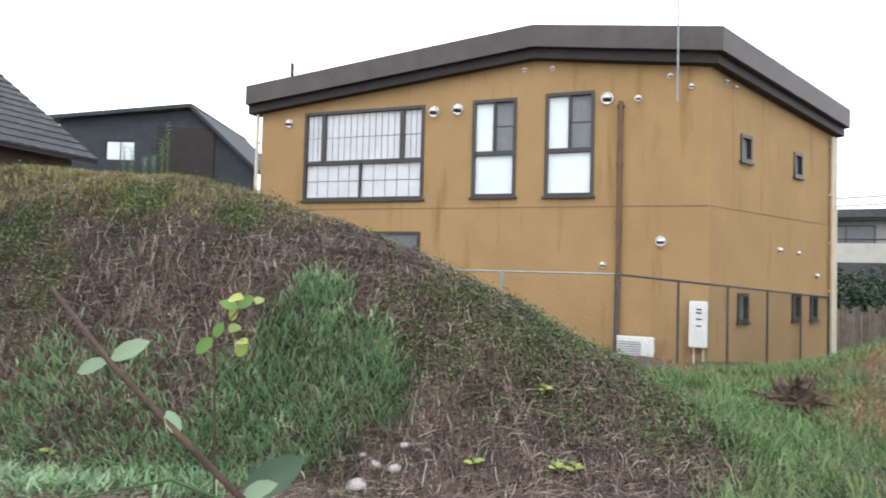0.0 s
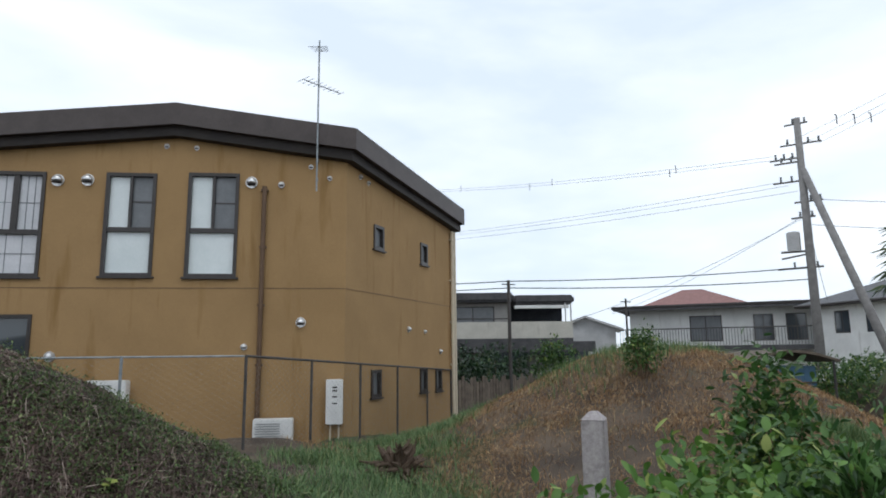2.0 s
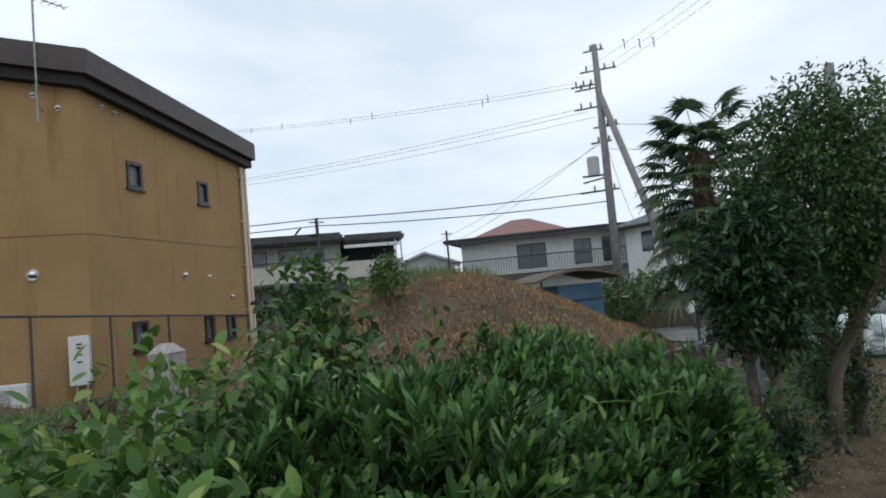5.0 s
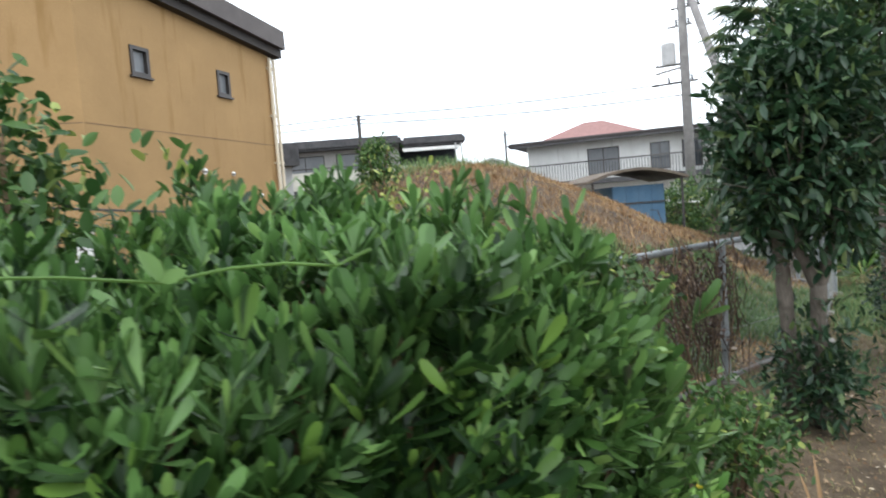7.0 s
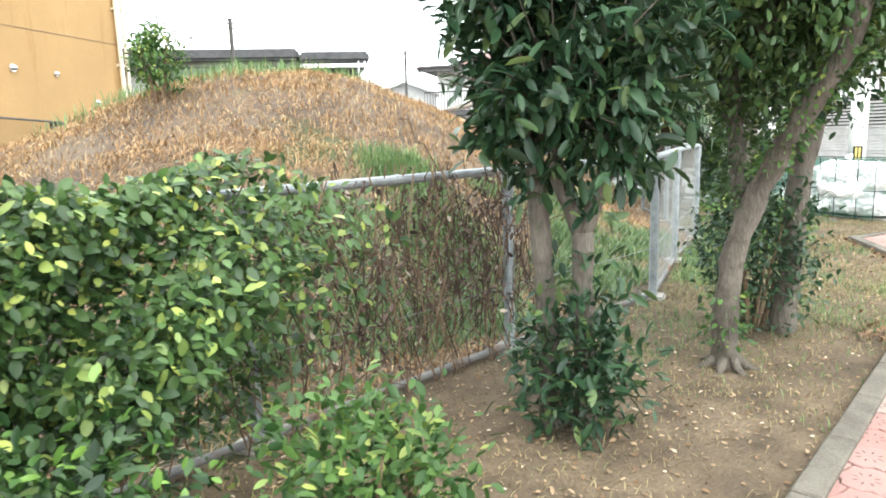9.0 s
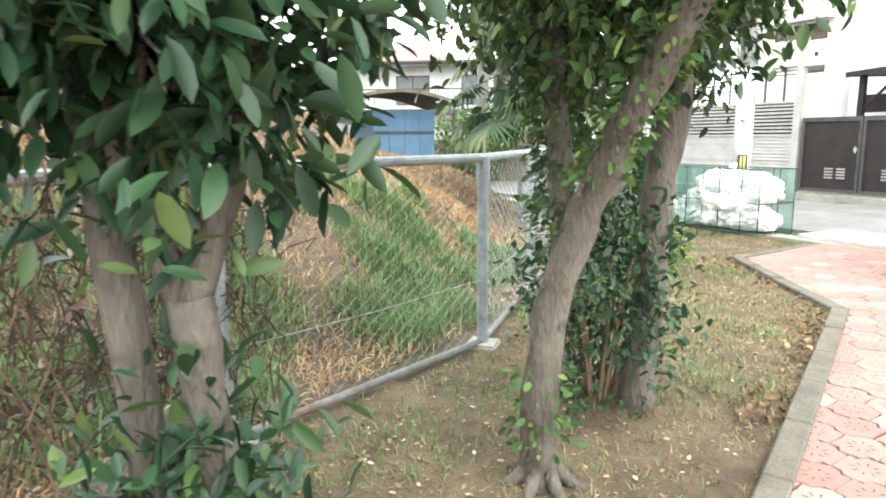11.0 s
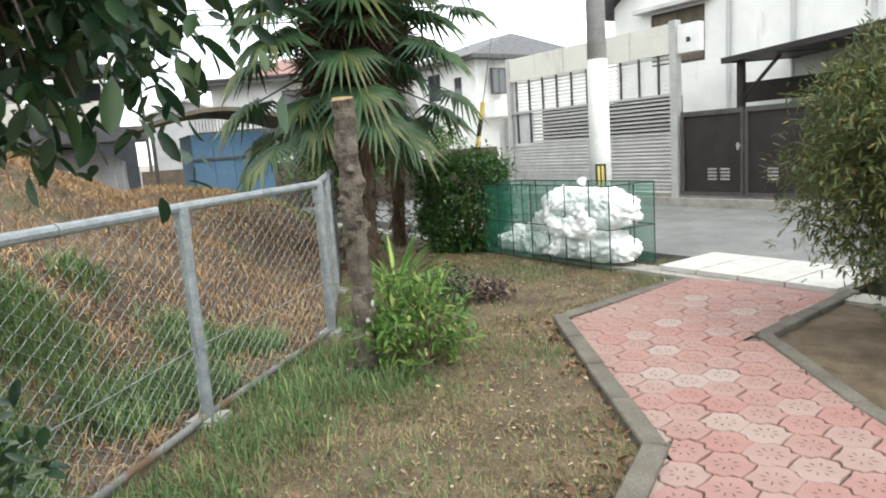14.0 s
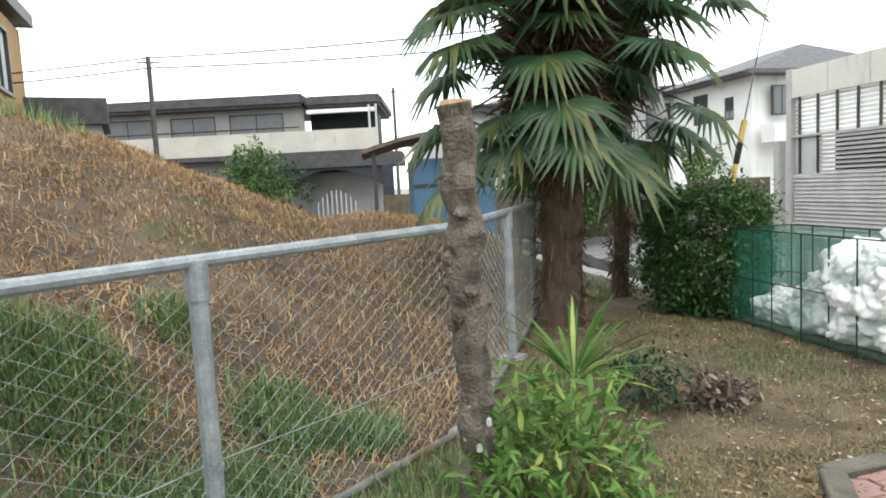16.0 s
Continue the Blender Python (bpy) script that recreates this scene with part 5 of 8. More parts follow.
# stone boundary post
stone = root("boundary_stone", "square grey granite boundary post with a pyramid top", "boundary post", at=(5.71, 1.97, ground_at(5.71, 1.97)))
hs = 1.83 - ground_at(5.71, 1.97)
bm = bmesh.new()
w = 0.088
hexa(bm, [(-w, -w, -0.3), (w, -w, -0.3), (w, w, -0.3), (-w, w, -0.3), (-w, -w, hs - 0.05), (w, -w, hs - 0.05), (w, w, hs - 0.05), (-w, w, hs - 0.05)])
bmesh.ops.bevel(bm, geom=list(bm.edges), offset=0.012, segments=2, affect="EDGES")
part("shaft", bm, M_GRANITE, stone)
bm = bmesh.new()
v = [bm.verts.new(p) for p in ((-w, -w, hs - 0.052), (w, -w, hs - 0.052), (w, w, hs - 0.052), (-w, w, hs - 0.052))]
tp = [bm.verts.new(p) for p in ((-0.03, -0.03, hs + 0.01), (0.03, -0.03, hs + 0.01), (0.03, 0.03, hs + 0.01), (-0.03, 0.03, hs + 0.01))]
for k in range(4):
    bm.faces.new((v[k], v[(k + 1) % 4], tp[(k + 1) % 4], tp[k]))
bm.faces.new(tp)
part("cap", bm, M_GRANITE, stone)
stone.rotation_euler[2] = 0.5

# ---- waste cage with bags ----
CAGE = [Vector(p) for p in ((19.5, 1.5), (18.53, -0.36), (19.02, -0.70), (19.99, 1.16))]
cage = root("waste_cage", "green-netted wire waste collection cage on the grass", "waste cage")
M_CAGEBAR = material("dark green cage bar", (0.014, 0.030, 0.024), (0.025, 0.048, 0.038), 9, 0.6, 0.05)
HC = 0.875
for k in range(4):
    p, q = CAGE[k], CAGE[(k + 1) % 4]
    L = (q - p).length
    d = (q - p) / L
    for z in (0.02, 0.43, HC):
        bm = bmesh.new()
        tube(bm, [(*p, z), (*q, z)], 0.006, 6)
        part("rail", bm, M_CAGEBAR, cage)
    n = max(1, round(L / 0.3))
    for j in range(n):
        x = p + d * (L * j / n + (0.03 * math.sin(j * 2.3) if j else 0))
        bm = bmesh.new()
        tube(bm, [(*x, 0), (*x, HC)], 0.0062, 6)
        part("bar", bm, M_CAGEBAR, cage)
    verts, faces = [], []
    nrm = Vector((-d.y, d.x))

    def strand(a, b, s):
        i = len(verts)
        verts.extend([(a - s), (a + s), (b + s), (b - s)])
        faces.append((i, i + 1, i + 2, i + 3))
    m = int(L / 0.013)
    for j in range(m):
        c = p + d * (j * 0.013 + 0.006)
        strand(Vector((*c, 0.02)), Vector((*c, HC)), Vector((*(d * ((0.0019 if j < 0.47 * m else 0.0008) if k == 0 else 0.0022)), 0)))
    for j in range(int(HC / 0.015)):
        z = 0.02 + j * 0.015
        strand(Vector((*p, z)), Vector((*q, z)), Vector((0, 0, 0.0008 if k == 0 else 0.0016)))
    if k != 1:
        raw("net", [tuple(v) for v in verts], faces, M_NETGREEN, cage)


def waste_bag(x, y, z, r, seed, squash=0.8, knot=True):
    b = root("plastic_bag", "full white plastic rubbish bag inside the cage", "rubbish bag", "rubbish bags", at=(x, y, z))
    bm = bmesh.new()
    bmesh.ops.create_icosphere(bm, subdivisions=5, radius=1)
    for v in bm.verts:
        n = noise.fractal(v.co * 1.6 + Vector((seed, 0, 0)), 0.9, 2.0, 4) * 0.16 + abs(noise.noise(v.co * 2.9 + Vector((seed, 3, 0)))) * 0.24 + abs(noise.noise(v.co * 7.0 + Vector((0, seed, 3)))) * 0.05 - 0.05
        v.co *= r * (1 + n)
        v.co.z = max(v.co.z * squash, -r * squash * 0.72)
    part("bag", bm, M_BAG, b, smooth=True)
    if knot:
        bm = bmesh.new()
        tube(bm, [(0, 0, r * squash * 0.9), (0.01, 0, r * squash * 1.12), (0.05, 0.03, r * squash * 1.4)], [0.05, 0.018, 0.06], 7)
        part("knot", bm, M_BAG, b)


ux = (CAGE[1] - CAGE[0]).normalized()
nx = (CAGE[3] - CAGE[0]).normalized()
for k, (f, g, z, r) in enumerate(((0.2, 0.27, 0.14, 0.17), (0.4, 0.25, 0.15, 0.19), (0.6, 0.3, 0.16, 0.2), (0.8, 0.25, 0.17, 0.22), (1.0, 0.3, 0.2, 0.25), (1.24, 0.27, 0.22, 0.28), (1.5, 0.3, 0.22, 0.28), (1.74, 0.27, 0.22, 0.28), (1.92, 0.3, 0.18, 0.2), (1.18, 0.27, 0.6, 0.28), (1.42, 0.3, 0.58, 0.29), (1.68, 0.27, 0.58, 0.29), (1.88, 0.28, 0.58, 0.26), (0.9, 0.28, 0.42, 0.2), (1.55, 0.16, 0.42, 0.22), (1.3, 0.15, 0.42, 0.2), (1.78, 0.16, 0.44, 0.2), (0.66, 0.3, 0.32, 0.14), (0.3, 0.3, 0.27, 0.11), (1.28, 0.28, 0.7, 0.16), (1.56, 0.26, 0.72, 0.16), (1.82, 0.3, 0.7, 0.17))):
    c = CAGE[0] + ux * f + nx * g
    waste_bag(c.x, c.y, z, r, k * 3.7, 0.8, k in (2, 4, 10))


# ---- paving ----
def paver_material():
    m = material("pink concrete paver", (0.27, 0.17, 0.147), (0.34, 0.24, 0.21), 3, 0.9, 0.5, 120, stain=((0.28, 0.225, 0.2), 5, 0.56))
    N, L = m.node_tree.nodes, m.node_tree.links
    b = N["Principled BSDF"]
    src = b.inputs["Base Color"].links[0].from_socket
    oi, rp, mx = N.new("ShaderNodeObjectInfo"), N.new("ShaderNodeValToRGB"), N.new("ShaderNodeMix")
    e = rp.color_ramp.elements
    e[0].color, e[1].color = (0.335, 0.15, 0.13, 1), (0.37, 0.315, 0.28, 1)
    e.new(0.3).color = (0.32, 0.178, 0.157, 1)
    e.new(0.8).color = (0.33, 0.22, 0.195, 1)
    L.new(oi.outputs["Random"], rp.inputs["Fac"])
    mx.data_type = "RGBA"
    mx.inputs[0].default_value = 0.6
    L.new(src, mx.inputs[6]); L.new(rp.outputs[0], mx.inputs[7]); L.new(mx.outputs[2], b.inputs["Base Color"])
    return m


M_PAVER = paver_material()
M_SLIT = material("dirt-filled slit", (0.07, 0.05, 0.04), (0.11, 0.085, 0.07), 9, 0.95, 0.1)
M_BEDDING = material("paver bedding", (0.10, 0.085, 0.07), (0.15, 0.13, 0.11), 6, 0.95, 0.4)
PATH_EDGE = [(6.6, -1.555), (14.76, -1.585), (16.65, -0.52), (18.28, -1.14), (18.0, -2.36), (16.62, -1.80), (15.62, -2.27), (14.03, -3.14), (12.6, -3.89), (6.6, -3.94)]


def in_path(x, y):
    c = False
    for (x0, y0), (x1, y1) in zip(PATH_EDGE, PATH_EDGE[1:] + PATH_EDGE[:1]):
        if (y0 > y) != (y1 > y) and x < (x1 - x0) * (y - y0) / (y1 - y0) + x0:
            c = not c
    return c


PW, PH, PA, GAP = 0.19, 0.188, 0.019, 0.003


def paver_mesh():
    w, h = PW / 2 - GAP, PH / 2 - GAP
    q, s = PW / 4, 0.010
    b = 0.006
    o = [(-w, -h + PA), (-q - s, -h + PA - b), (-q + s, -h - PA + b), (0, -h - PA - b), (q - s, -h - PA + b), (q + s, -h + PA - b), (w, -h + PA), (w - b, -0.02), (w, h - PA), (q + s, h - PA - b), (q - s, h + PA - b), (0, h + PA - b), (-q + s, h + PA - b), (-q - s, h - PA - b), (-w, h - PA), (-w - b, 0.02)]
    n, verts, faces = len(o), [], []
    verts += [(x, y, -0.02) for x, y in o] + [(x, y, 0.012) for x, y in o] + [(x * 0.965, y * 0.96, 0.017) for x, y in o]
    for k in range(n):
        j = (k + 1) % n
        faces += [(k, j, n + j, n + k), (n + k, n + j, 2 * n + j, 2 * n + k)]
    faces.append(tuple(range(2 * n, 3 * n)))
    flat = len(faces)
    for k in range(8):
        a = k * math.tau / 8 + 0.2
        c, s2 = math.cos(a), math.sin(a)
        i = len(verts)
        for r, t in ((0.026, 0), (0.042, 0.0042), (0.058, 0), (0.042, -0.0042)):
            verts.append((c * r - s2 * t, s2 * r + c * t, 0.0182))
        faces.append((i, i + 1, i + 2, i + 3))
    me = bpy.data.meshes.new("paver")
    me.from_pydata(verts, [], faces)
    me.materials.append(M_PAVER)
    me.materials.append(M_SLIT)
    for k, f in enumerate(me.polygons):
        f.material_index = 1 if k >= flat else 0
    me.update()
    return me


paving = root("path", "pink patterned concrete block path, worn and dirty", "path")
paving["kind"] = "structure"
bm = bmesh.new()
lo, hi = [bm.verts.new((*p, -0.05)) for p in PATH_EDGE], [bm.verts.new((*p, 0.012)) for p in PATH_EDGE]
bm.faces.new(hi)
for k in range(len(lo)):
    j = (k + 1) % len(lo)
    bm.faces.new((lo[k], lo[j], hi[j], hi[k]))
bmesh.ops.recalc_face_normals(bm, faces=bm.faces)
part("bedding", bm, M_BEDDING, paving)
pm = paver_mesh()
ANG = math.radians(-20)
ca, sa = math.cos(ANG), math.sin(ANG)
rest_v, rest_f, rest_m = [], [], []
spots = []
for j in range(-72, 73):
    for i in range(-72, 73):
        lx, ly = (i + (0.5 if j % 2 else 0)) * PW, j * PH
        x, y = 13.498 + ca * ly - sa * lx, -1.969 + sa * ly + ca * lx
        corners = [in_path(x + dx, y + dy) for dx, dy in ((0.115, 0), (-0.115, 0), (0, 0.115), (0, -0.115), (0.08, 0.08), (-0.08, 0.08), (0.08, -0.08), (-0.08, -0.08))]
        if any(corners):
            spots.append((abs(x - 14.2) + 0.3 * abs(y + 2), x, y, all(corners)))
spots.sort()


def cut_paver(m, x, y):
    """A paver trimmed along the path's edge."""
    bm = bmesh.new()
    bm.from_mesh(pm)
    bm.transform(m)
    for (x0, y0), (x1, y1) in zip(PATH_EDGE, PATH_EDGE[1:] + PATH_EDGE[:1]):
        d = Vector((x1 - x0, y1 - y0))
        t = max(0.0, min(1.0, ((x - x0) * d.x + (y - y0) * d.y) / d.length_squared))
        if math.hypot(x - x0 - d.x * t, y - y0 - d.y * t) < 0.13:
            bmesh.ops.bisect_plane(bm, geom=bm.verts[:] + bm.edges[:] + bm.faces[:], plane_co=(x0, y0, 0), plane_no=(-d.y, d.x, 0), clear_outer=True)
    return bm


for n, (_, x, y, whole) in enumerate(spots):
    m = pose(x, y, 0.012 + random.uniform(-0.002, 0.002), random.uniform(-0.3, 0.3), random.uniform(-0.3, 0.3), math.degrees(ANG) + 90 + random.choice((0, 180)))
    if whole and n < 380:
        ob = new("paver", pm)
        ob.parent = paving
        ob.matrix_local = m
        continue
    bm = cut_paver(m, x, y) if not whole else None
    if bm is None:
        base = len(rest_v)
        rest_v += [tuple(m @ v.co) for v in pm.vertices]
        rest_f += [tuple(base + i for i in f.vertices) for f in pm.polygons]
        rest_m += [f.material_index for f in pm.polygons]
        continue
    if bm.faces and n < 380:
        ob = part("paver", bm, M_PAVER, paving)
        ob.data.materials.append(M_SLIT)
    elif bm.faces:
        base = len(rest_v)
        bm.verts.index_update()
        rest_v += [tuple(v.co) for v in bm.verts]
        rest_f += [tuple(base + v.index for v in f.verts) for f in bm.faces]
        rest_m += [f.material_index for f in bm.faces]
        bm.free()
if rest_v:
    ob = raw("paver_field", rest_v, rest_f, M_PAVER, paving)
    ob.data.materials.append(M_SLIT)
    ob.data.polygons.foreach_set("material_index", rest_m)
    ob["kind"] = "stuff"


# ---- plants ----
RNG = np.random.default_rng(7)


def unit(v):
    return v / np.maximum(np.linalg.norm(v, axis=-1, keepdims=True), 1e-6)


LEAF_T = np.array([0, 0.22, 0.5, 0.8, 1.0])
LEAF_FACES = [(0, 5, 1), (0, 1, 8), (5, 6, 2, 1), (1, 2, 9, 8), (6, 7, 3, 2), (2, 3, 10, 9), (7, 4, 3), (3, 4, 10)]


def leaf_mesh(name, pos, dirs, up, size, mat, parent=None, wide=(0.2, 0.24), droop=0.15, fold=0.06):
    """Many folded leaves in one mesh. pos: foot of each; dirs: the way it grows; up: which side faces up."""
    pos, d = np.asarray(pos, float), unit(np.asarray(dirs, float))
    side = unit(np.cross(d, up) + 1e-4)
    nrm = np.cross(side, d)
    s = np.asarray(size, float)[:, None]
    N = len(pos)
    V = np.zeros((N, 11, 3))
    for k, t in enumerate(LEAF_T):
        V[:, k] = pos + d * s * t - nrm * s * droop * t * t
    for k, (t, w) in enumerate(((LEAF_T[1], wide[0] * 0.75), (LEAF_T[2], (wide[0] + wide[1]) * 0.52), (LEAF_T[3], wide[1] * 0.72))):
        c = pos + d * s * t - nrm * s * droop * t * t + nrm * s * fold
        V[:, 5 + k], V[:, 8 + k] = c - side * s * w, c + side * s * w
    return mass(name, V, LEAF_FACES, mat, parent)


def mass(name, V, faces, mat, parent):
    """One mesh of many alike pieces: V is pieces x corners x 3."""
    N, K = V.shape[0], V.shape[1]
    me = bpy.data.meshes.new(name)
    sizes = np.tile([len(f) for f in faces], N)
    flat = np.concatenate([np.array(f) for f in faces])
    loops = (flat[None] + (np.arange(N) * K)[:, None]).ravel()
    me.vertices.add(N * K)
    me.vertices.foreach_set("co", V.reshape(-1).astype(np.float32))
    me.loops.add(len(loops))
    me.loops.foreach_set("vertex_index", loops.astype(np.int32))
    me.polygons.add(len(sizes))
    me.polygons.foreach_set("loop_start", np.concatenate([[0], np.cumsum(sizes)[:-1]]).astype(np.int32))
    me.update(calc_edges=True)
    me.validate()
    me.materials.append(mat)
    ob = new(name, me)
    if parent:
        ob.parent = parent
    return ob


def blades(name, xy, length, lean, mat, label, wide=0.006, lift=0.0, z=None):
    """Grass blades standing on the ground, as one object of stuff."""
    n = len(xy)
    zz = height(xy[:, 0], xy[:, 1]) if z is None else z
    a = RNG.uniform(0, math.tau, n)
    out = np.stack([np.cos(a), np.sin(a), np.zeros(n)], 1)
    side = np.stack([-np.sin(a), np.cos(a), np.zeros(n)], 1)
    L, k = np.asarray(length)[:, None], np.asarray(lean)[:, None]
    foot = np.stack([xy[:, 0], xy[:, 1], zz + lift - 0.01], 1)
    up = np.array([0, 0, 1.0])
    c = np.sqrt(np.maximum(1 - k * k, 0.02))
    mid = foot + (out * k * 0.4 + up * c * 0.6) * L
    tip = foot + (out * k * 1.0 + up * c * 0.85) * L
    w = wide * (0.7 + 0.6 * RNG.random((n, 1)))
    V = np.stack([foot - side * w, foot + side * w, mid + side * w * 0.8, mid - side * w * 0.8, tip], 1)
    ob = mass(name, V, [(0, 1, 2, 3), (3, 2, 4)], mat, None)
    return tagged(ob, label, "grass", kind="stuff")


def runners(name, xy, length, mat, label, wide=0.003, rise=0.05):
    """Thin stalks that lie along the ground in loose arcs, as one object of stuff."""
    n = len(xy)
    a = RNG.uniform(0, math.tau, n)
    bend = RNG.normal(size=n) * 0.9
    p = xy.copy()
    rows = []
    L = np.asarray(length)
    hi = rise * RNG.random(n)
    w = wide * (0.6 + 0.8 * RNG.random(n))
    for k in range(4):
        z = height(p[:, 0], p[:, 1]) + 0.006 + hi * math.sin(math.pi * (k + 0.3) / 3.6)
        c = np.stack([p[:, 0], p[:, 1], z], 1)
        s = np.stack([-np.sin(a), np.cos(a), 0.5 * np.cos(a * 3)], 1) * (w * (1 if k < 3 else 0.4))[:, None]
        rows += [c - s, c + s]
        way = np.stack([np.cos(a), np.sin(a)], 1)
        z_here = height(p[:, 0], p[:, 1])
        grad = np.stack([height(p[:, 0] + 0.04, p[:, 1]) - z_here, height(p[:, 0], p[:, 1] + 0.04) - z_here], 1) / 0.04
        steep = np.linalg.norm(grad, axis=1, keepdims=True)
        uphill = grad / np.maximum(steep, 1e-6)
        way = way - uphill * np.sum(way * uphill, axis=1, keepdims=True) * (1 - 1 / np.sqrt(1 + steep**2))
        p = p + way * (L / 3)[:, None]
        a = a + bend / 3
    V = np.stack(rows, 1)
    ob = mass(name, V, [(0, 1, 3, 2), (2, 3, 5, 4), (4, 5, 7, 6)], mat, None)
    return tagged(ob, label, "grass", kind="stuff")


PADDLE = ((0.0, 0.02), (0.3, 0.07), (0.6, 0.125), (0.85, 0.115), (0.97, 0.05))


def paddle_mesh(name, pos, dirs, up, size, mat, parent, curl=0.12, fold=0.03):
    """Round-ended leathery leaves, narrow at the foot."""
    pos, d = np.asarray(pos, float), unit(np.asarray(dirs, float))
    side = unit(np.cross(d, up) + 1e-4)
    nrm = np.cross(side, d)
    s = np.asarray(size, float)[:, None]
    rows = []
    for t, w in PADDLE:
        c = pos + d * s * t + nrm * s * curl * t * t
        rows += [c - side * s * w + nrm * s * fold, c, c + side * s * w + nrm * s * fold]
    F = []
    for k in range(4):
        F += [(3 * k, 3 * k + 1, 3 * k + 4, 3 * k + 3), (3 * k + 1, 3 * k + 2, 3 * k + 5, 3 * k + 4)]
    ob = mass(name, np.stack(rows, 1), F, mat, parent)
    ob.data.polygons.foreach_set("use_smooth", [True] * len(ob.data.polygons))
    return ob


def ball_points(c, r, n, shell=0.55, lumps=5, seed=0):
    """Points in a lumpy ball, thicker towards its skin, with the outward way of each."""
    g = np.random.default_rng(seed)
    v = unit(g.normal(size=(n, 3)))
    lump = unit(g.normal(size=(lumps, 3)))
    bulge = 1 + 0.22 * np.max(v @ lump.T, axis=1) - 0.12 * np.abs(np.sin(7 * v[:, 0] + seed) * np.sin(6 * v[:, 1]) * np.sin(5 * v[:, 2] + 1))
    rad = (shell + (1 - shell) * g.random(n)) * bulge
    rad = np.where(g.random(n) < 0.06, rad * 1.12, rad)
    return np.asarray(c) + v * rad[:, None] * np.asarray(r), v


def crown(name, parent, mat, c, r, clumps, per, size, spread=0.12, shell=0.5, seed=1, hang=0.3, wide=(0.2, 0.24), floor=None, box=0.0):
    """A crown of leaf clumps on twig ends."""
    g = np.random.default_rng(seed + 100)
    p, v = ball_points(c, r, clumps, shell, 7, seed)
    if box:
        p = np.asarray(c) + (p - np.asarray(c)) / np.max(np.abs(v), axis=1, keepdims=True) ** box
    if floor is not None:
        p[:, 2] = np.maximum(p[:, 2], floor + 0.05 * g.random(len(p)))
    P = np.repeat(p, per, 0) + g.normal(size=(clumps * per, 3)) * spread * 0.35
    D = unit(np.repeat(v, per, 0) * 0.5 + g.normal(size=(clumps * per, 3)) * 0.75 - np.array([0, 0, hang]))
    U = unit(np.array([0, 0, 1.0]) + g.normal(size=D.shape) * 0.45)
    S = size * g.uniform(0.6, 1.25, len(P))
    return leaf_mesh(name, P, D, U, S, mat, parent, wide)


def limb(parent, name, pts, radii, mat=None, sides=10):
    """A trunk or limb with a slightly uneven surface."""
    P = [Vector(p) for p in pts]
    fine, rr = [], []
    for i in range(len(P) - 1):
        for k in range(4):
            f = k / 4
            fine.append(P[i].lerp(P[i + 1], f) + Vector((noise.noise(P[i] * 3 + Vector((k, 0, 0))), noise.noise(P[i] * 3 + Vector((0, k, 5))), 0)) * radii[i] * 0.18)
            rr.append((radii[i] * (1 - f) + radii[i + 1] * f) * (1 + 0.07 * math.sin(k * 2.1 + i * 1.3)))
    fine.append(P[-1])
    rr.append(radii[-1])
    bm = bmesh.new()
    tube(bm, fine, rr, sides)
    return part(name, bm, mat or M_TRUNK, parent, smooth=True)


def twigs(parent, c, r, n, seed, foot, mat=None, rad=0.012):
    """Thin branches from a fork out into the crown, as one mesh."""
    p, v = ball_points(c, np.asarray(r) * 0.9, n, 0.75, 5, seed)
    bm = bmesh.new()
    f = Vector(foot)
    for q in p:
        q = Vector(q)
        m = f.lerp(q, 0.5) + Vector((0, 0, 0.12))
        tube(bm, [f, m, q], [rad, rad * 0.7, rad * 0.3], 5, False)
    ob = part("branchwork", bm, mat or M_TRUNK, parent)
    ob["kind"] = "stuff"


# fork tree beside the fence
t1 = root("tree", "evergreen tree with two grey trunks and large dark leaves", "tree", "trees by the fence", at=(0, 0, 0))
limb(t1, "trunk", [(10.14, -0.385, -0.1), (10.12, -0.38, 0.5), (10.08, -0.36, 1.05), (10.03, -0.34, 1.9)], [0.064, 0.05, 0.047, 0.035])
limb(t1, "trunk", [(10.23, -0.52, -0.1), (10.2, -0.53, 0.5), (10.13, -0.56, 0.97)], [0.06, 0.048, 0.05])
limb(t1, "limb", [(10.13, -0.56, 0.94), (10.07, -0.47, 1.2), (10.02, -0.4, 2.0)], [0.038, 0.034, 0.025])
limb(t1, "limb", [(10.13, -0.56, 0.94), (10.19, -0.63, 1.2), (10.32, -0.68, 2.0)], [0.042, 0.036, 0.025])
twigs(t1, (10.12, -0.44, 1.85), (0.6, 0.6, 0.6), 60, 3, (10.1, -0.46, 1.3), None, 0.009)
crown("crown", t1, M_LEAFDARK, (10.15, -0.46, 1.92), (0.5, 0.5, 0.74), 1000, 8, 0.104, 0.13, 0.3, 3, 0.2, (0.16, 0.18))
crown("undergrowth", t1, M_LEAFDARK, (10.17, -0.52, 0.34), (0.29, 0.28, 0.42), 150, 8, 0.085, 0.12, 0.3, 5, -0.3, (0.16, 0.18), floor=0.02)

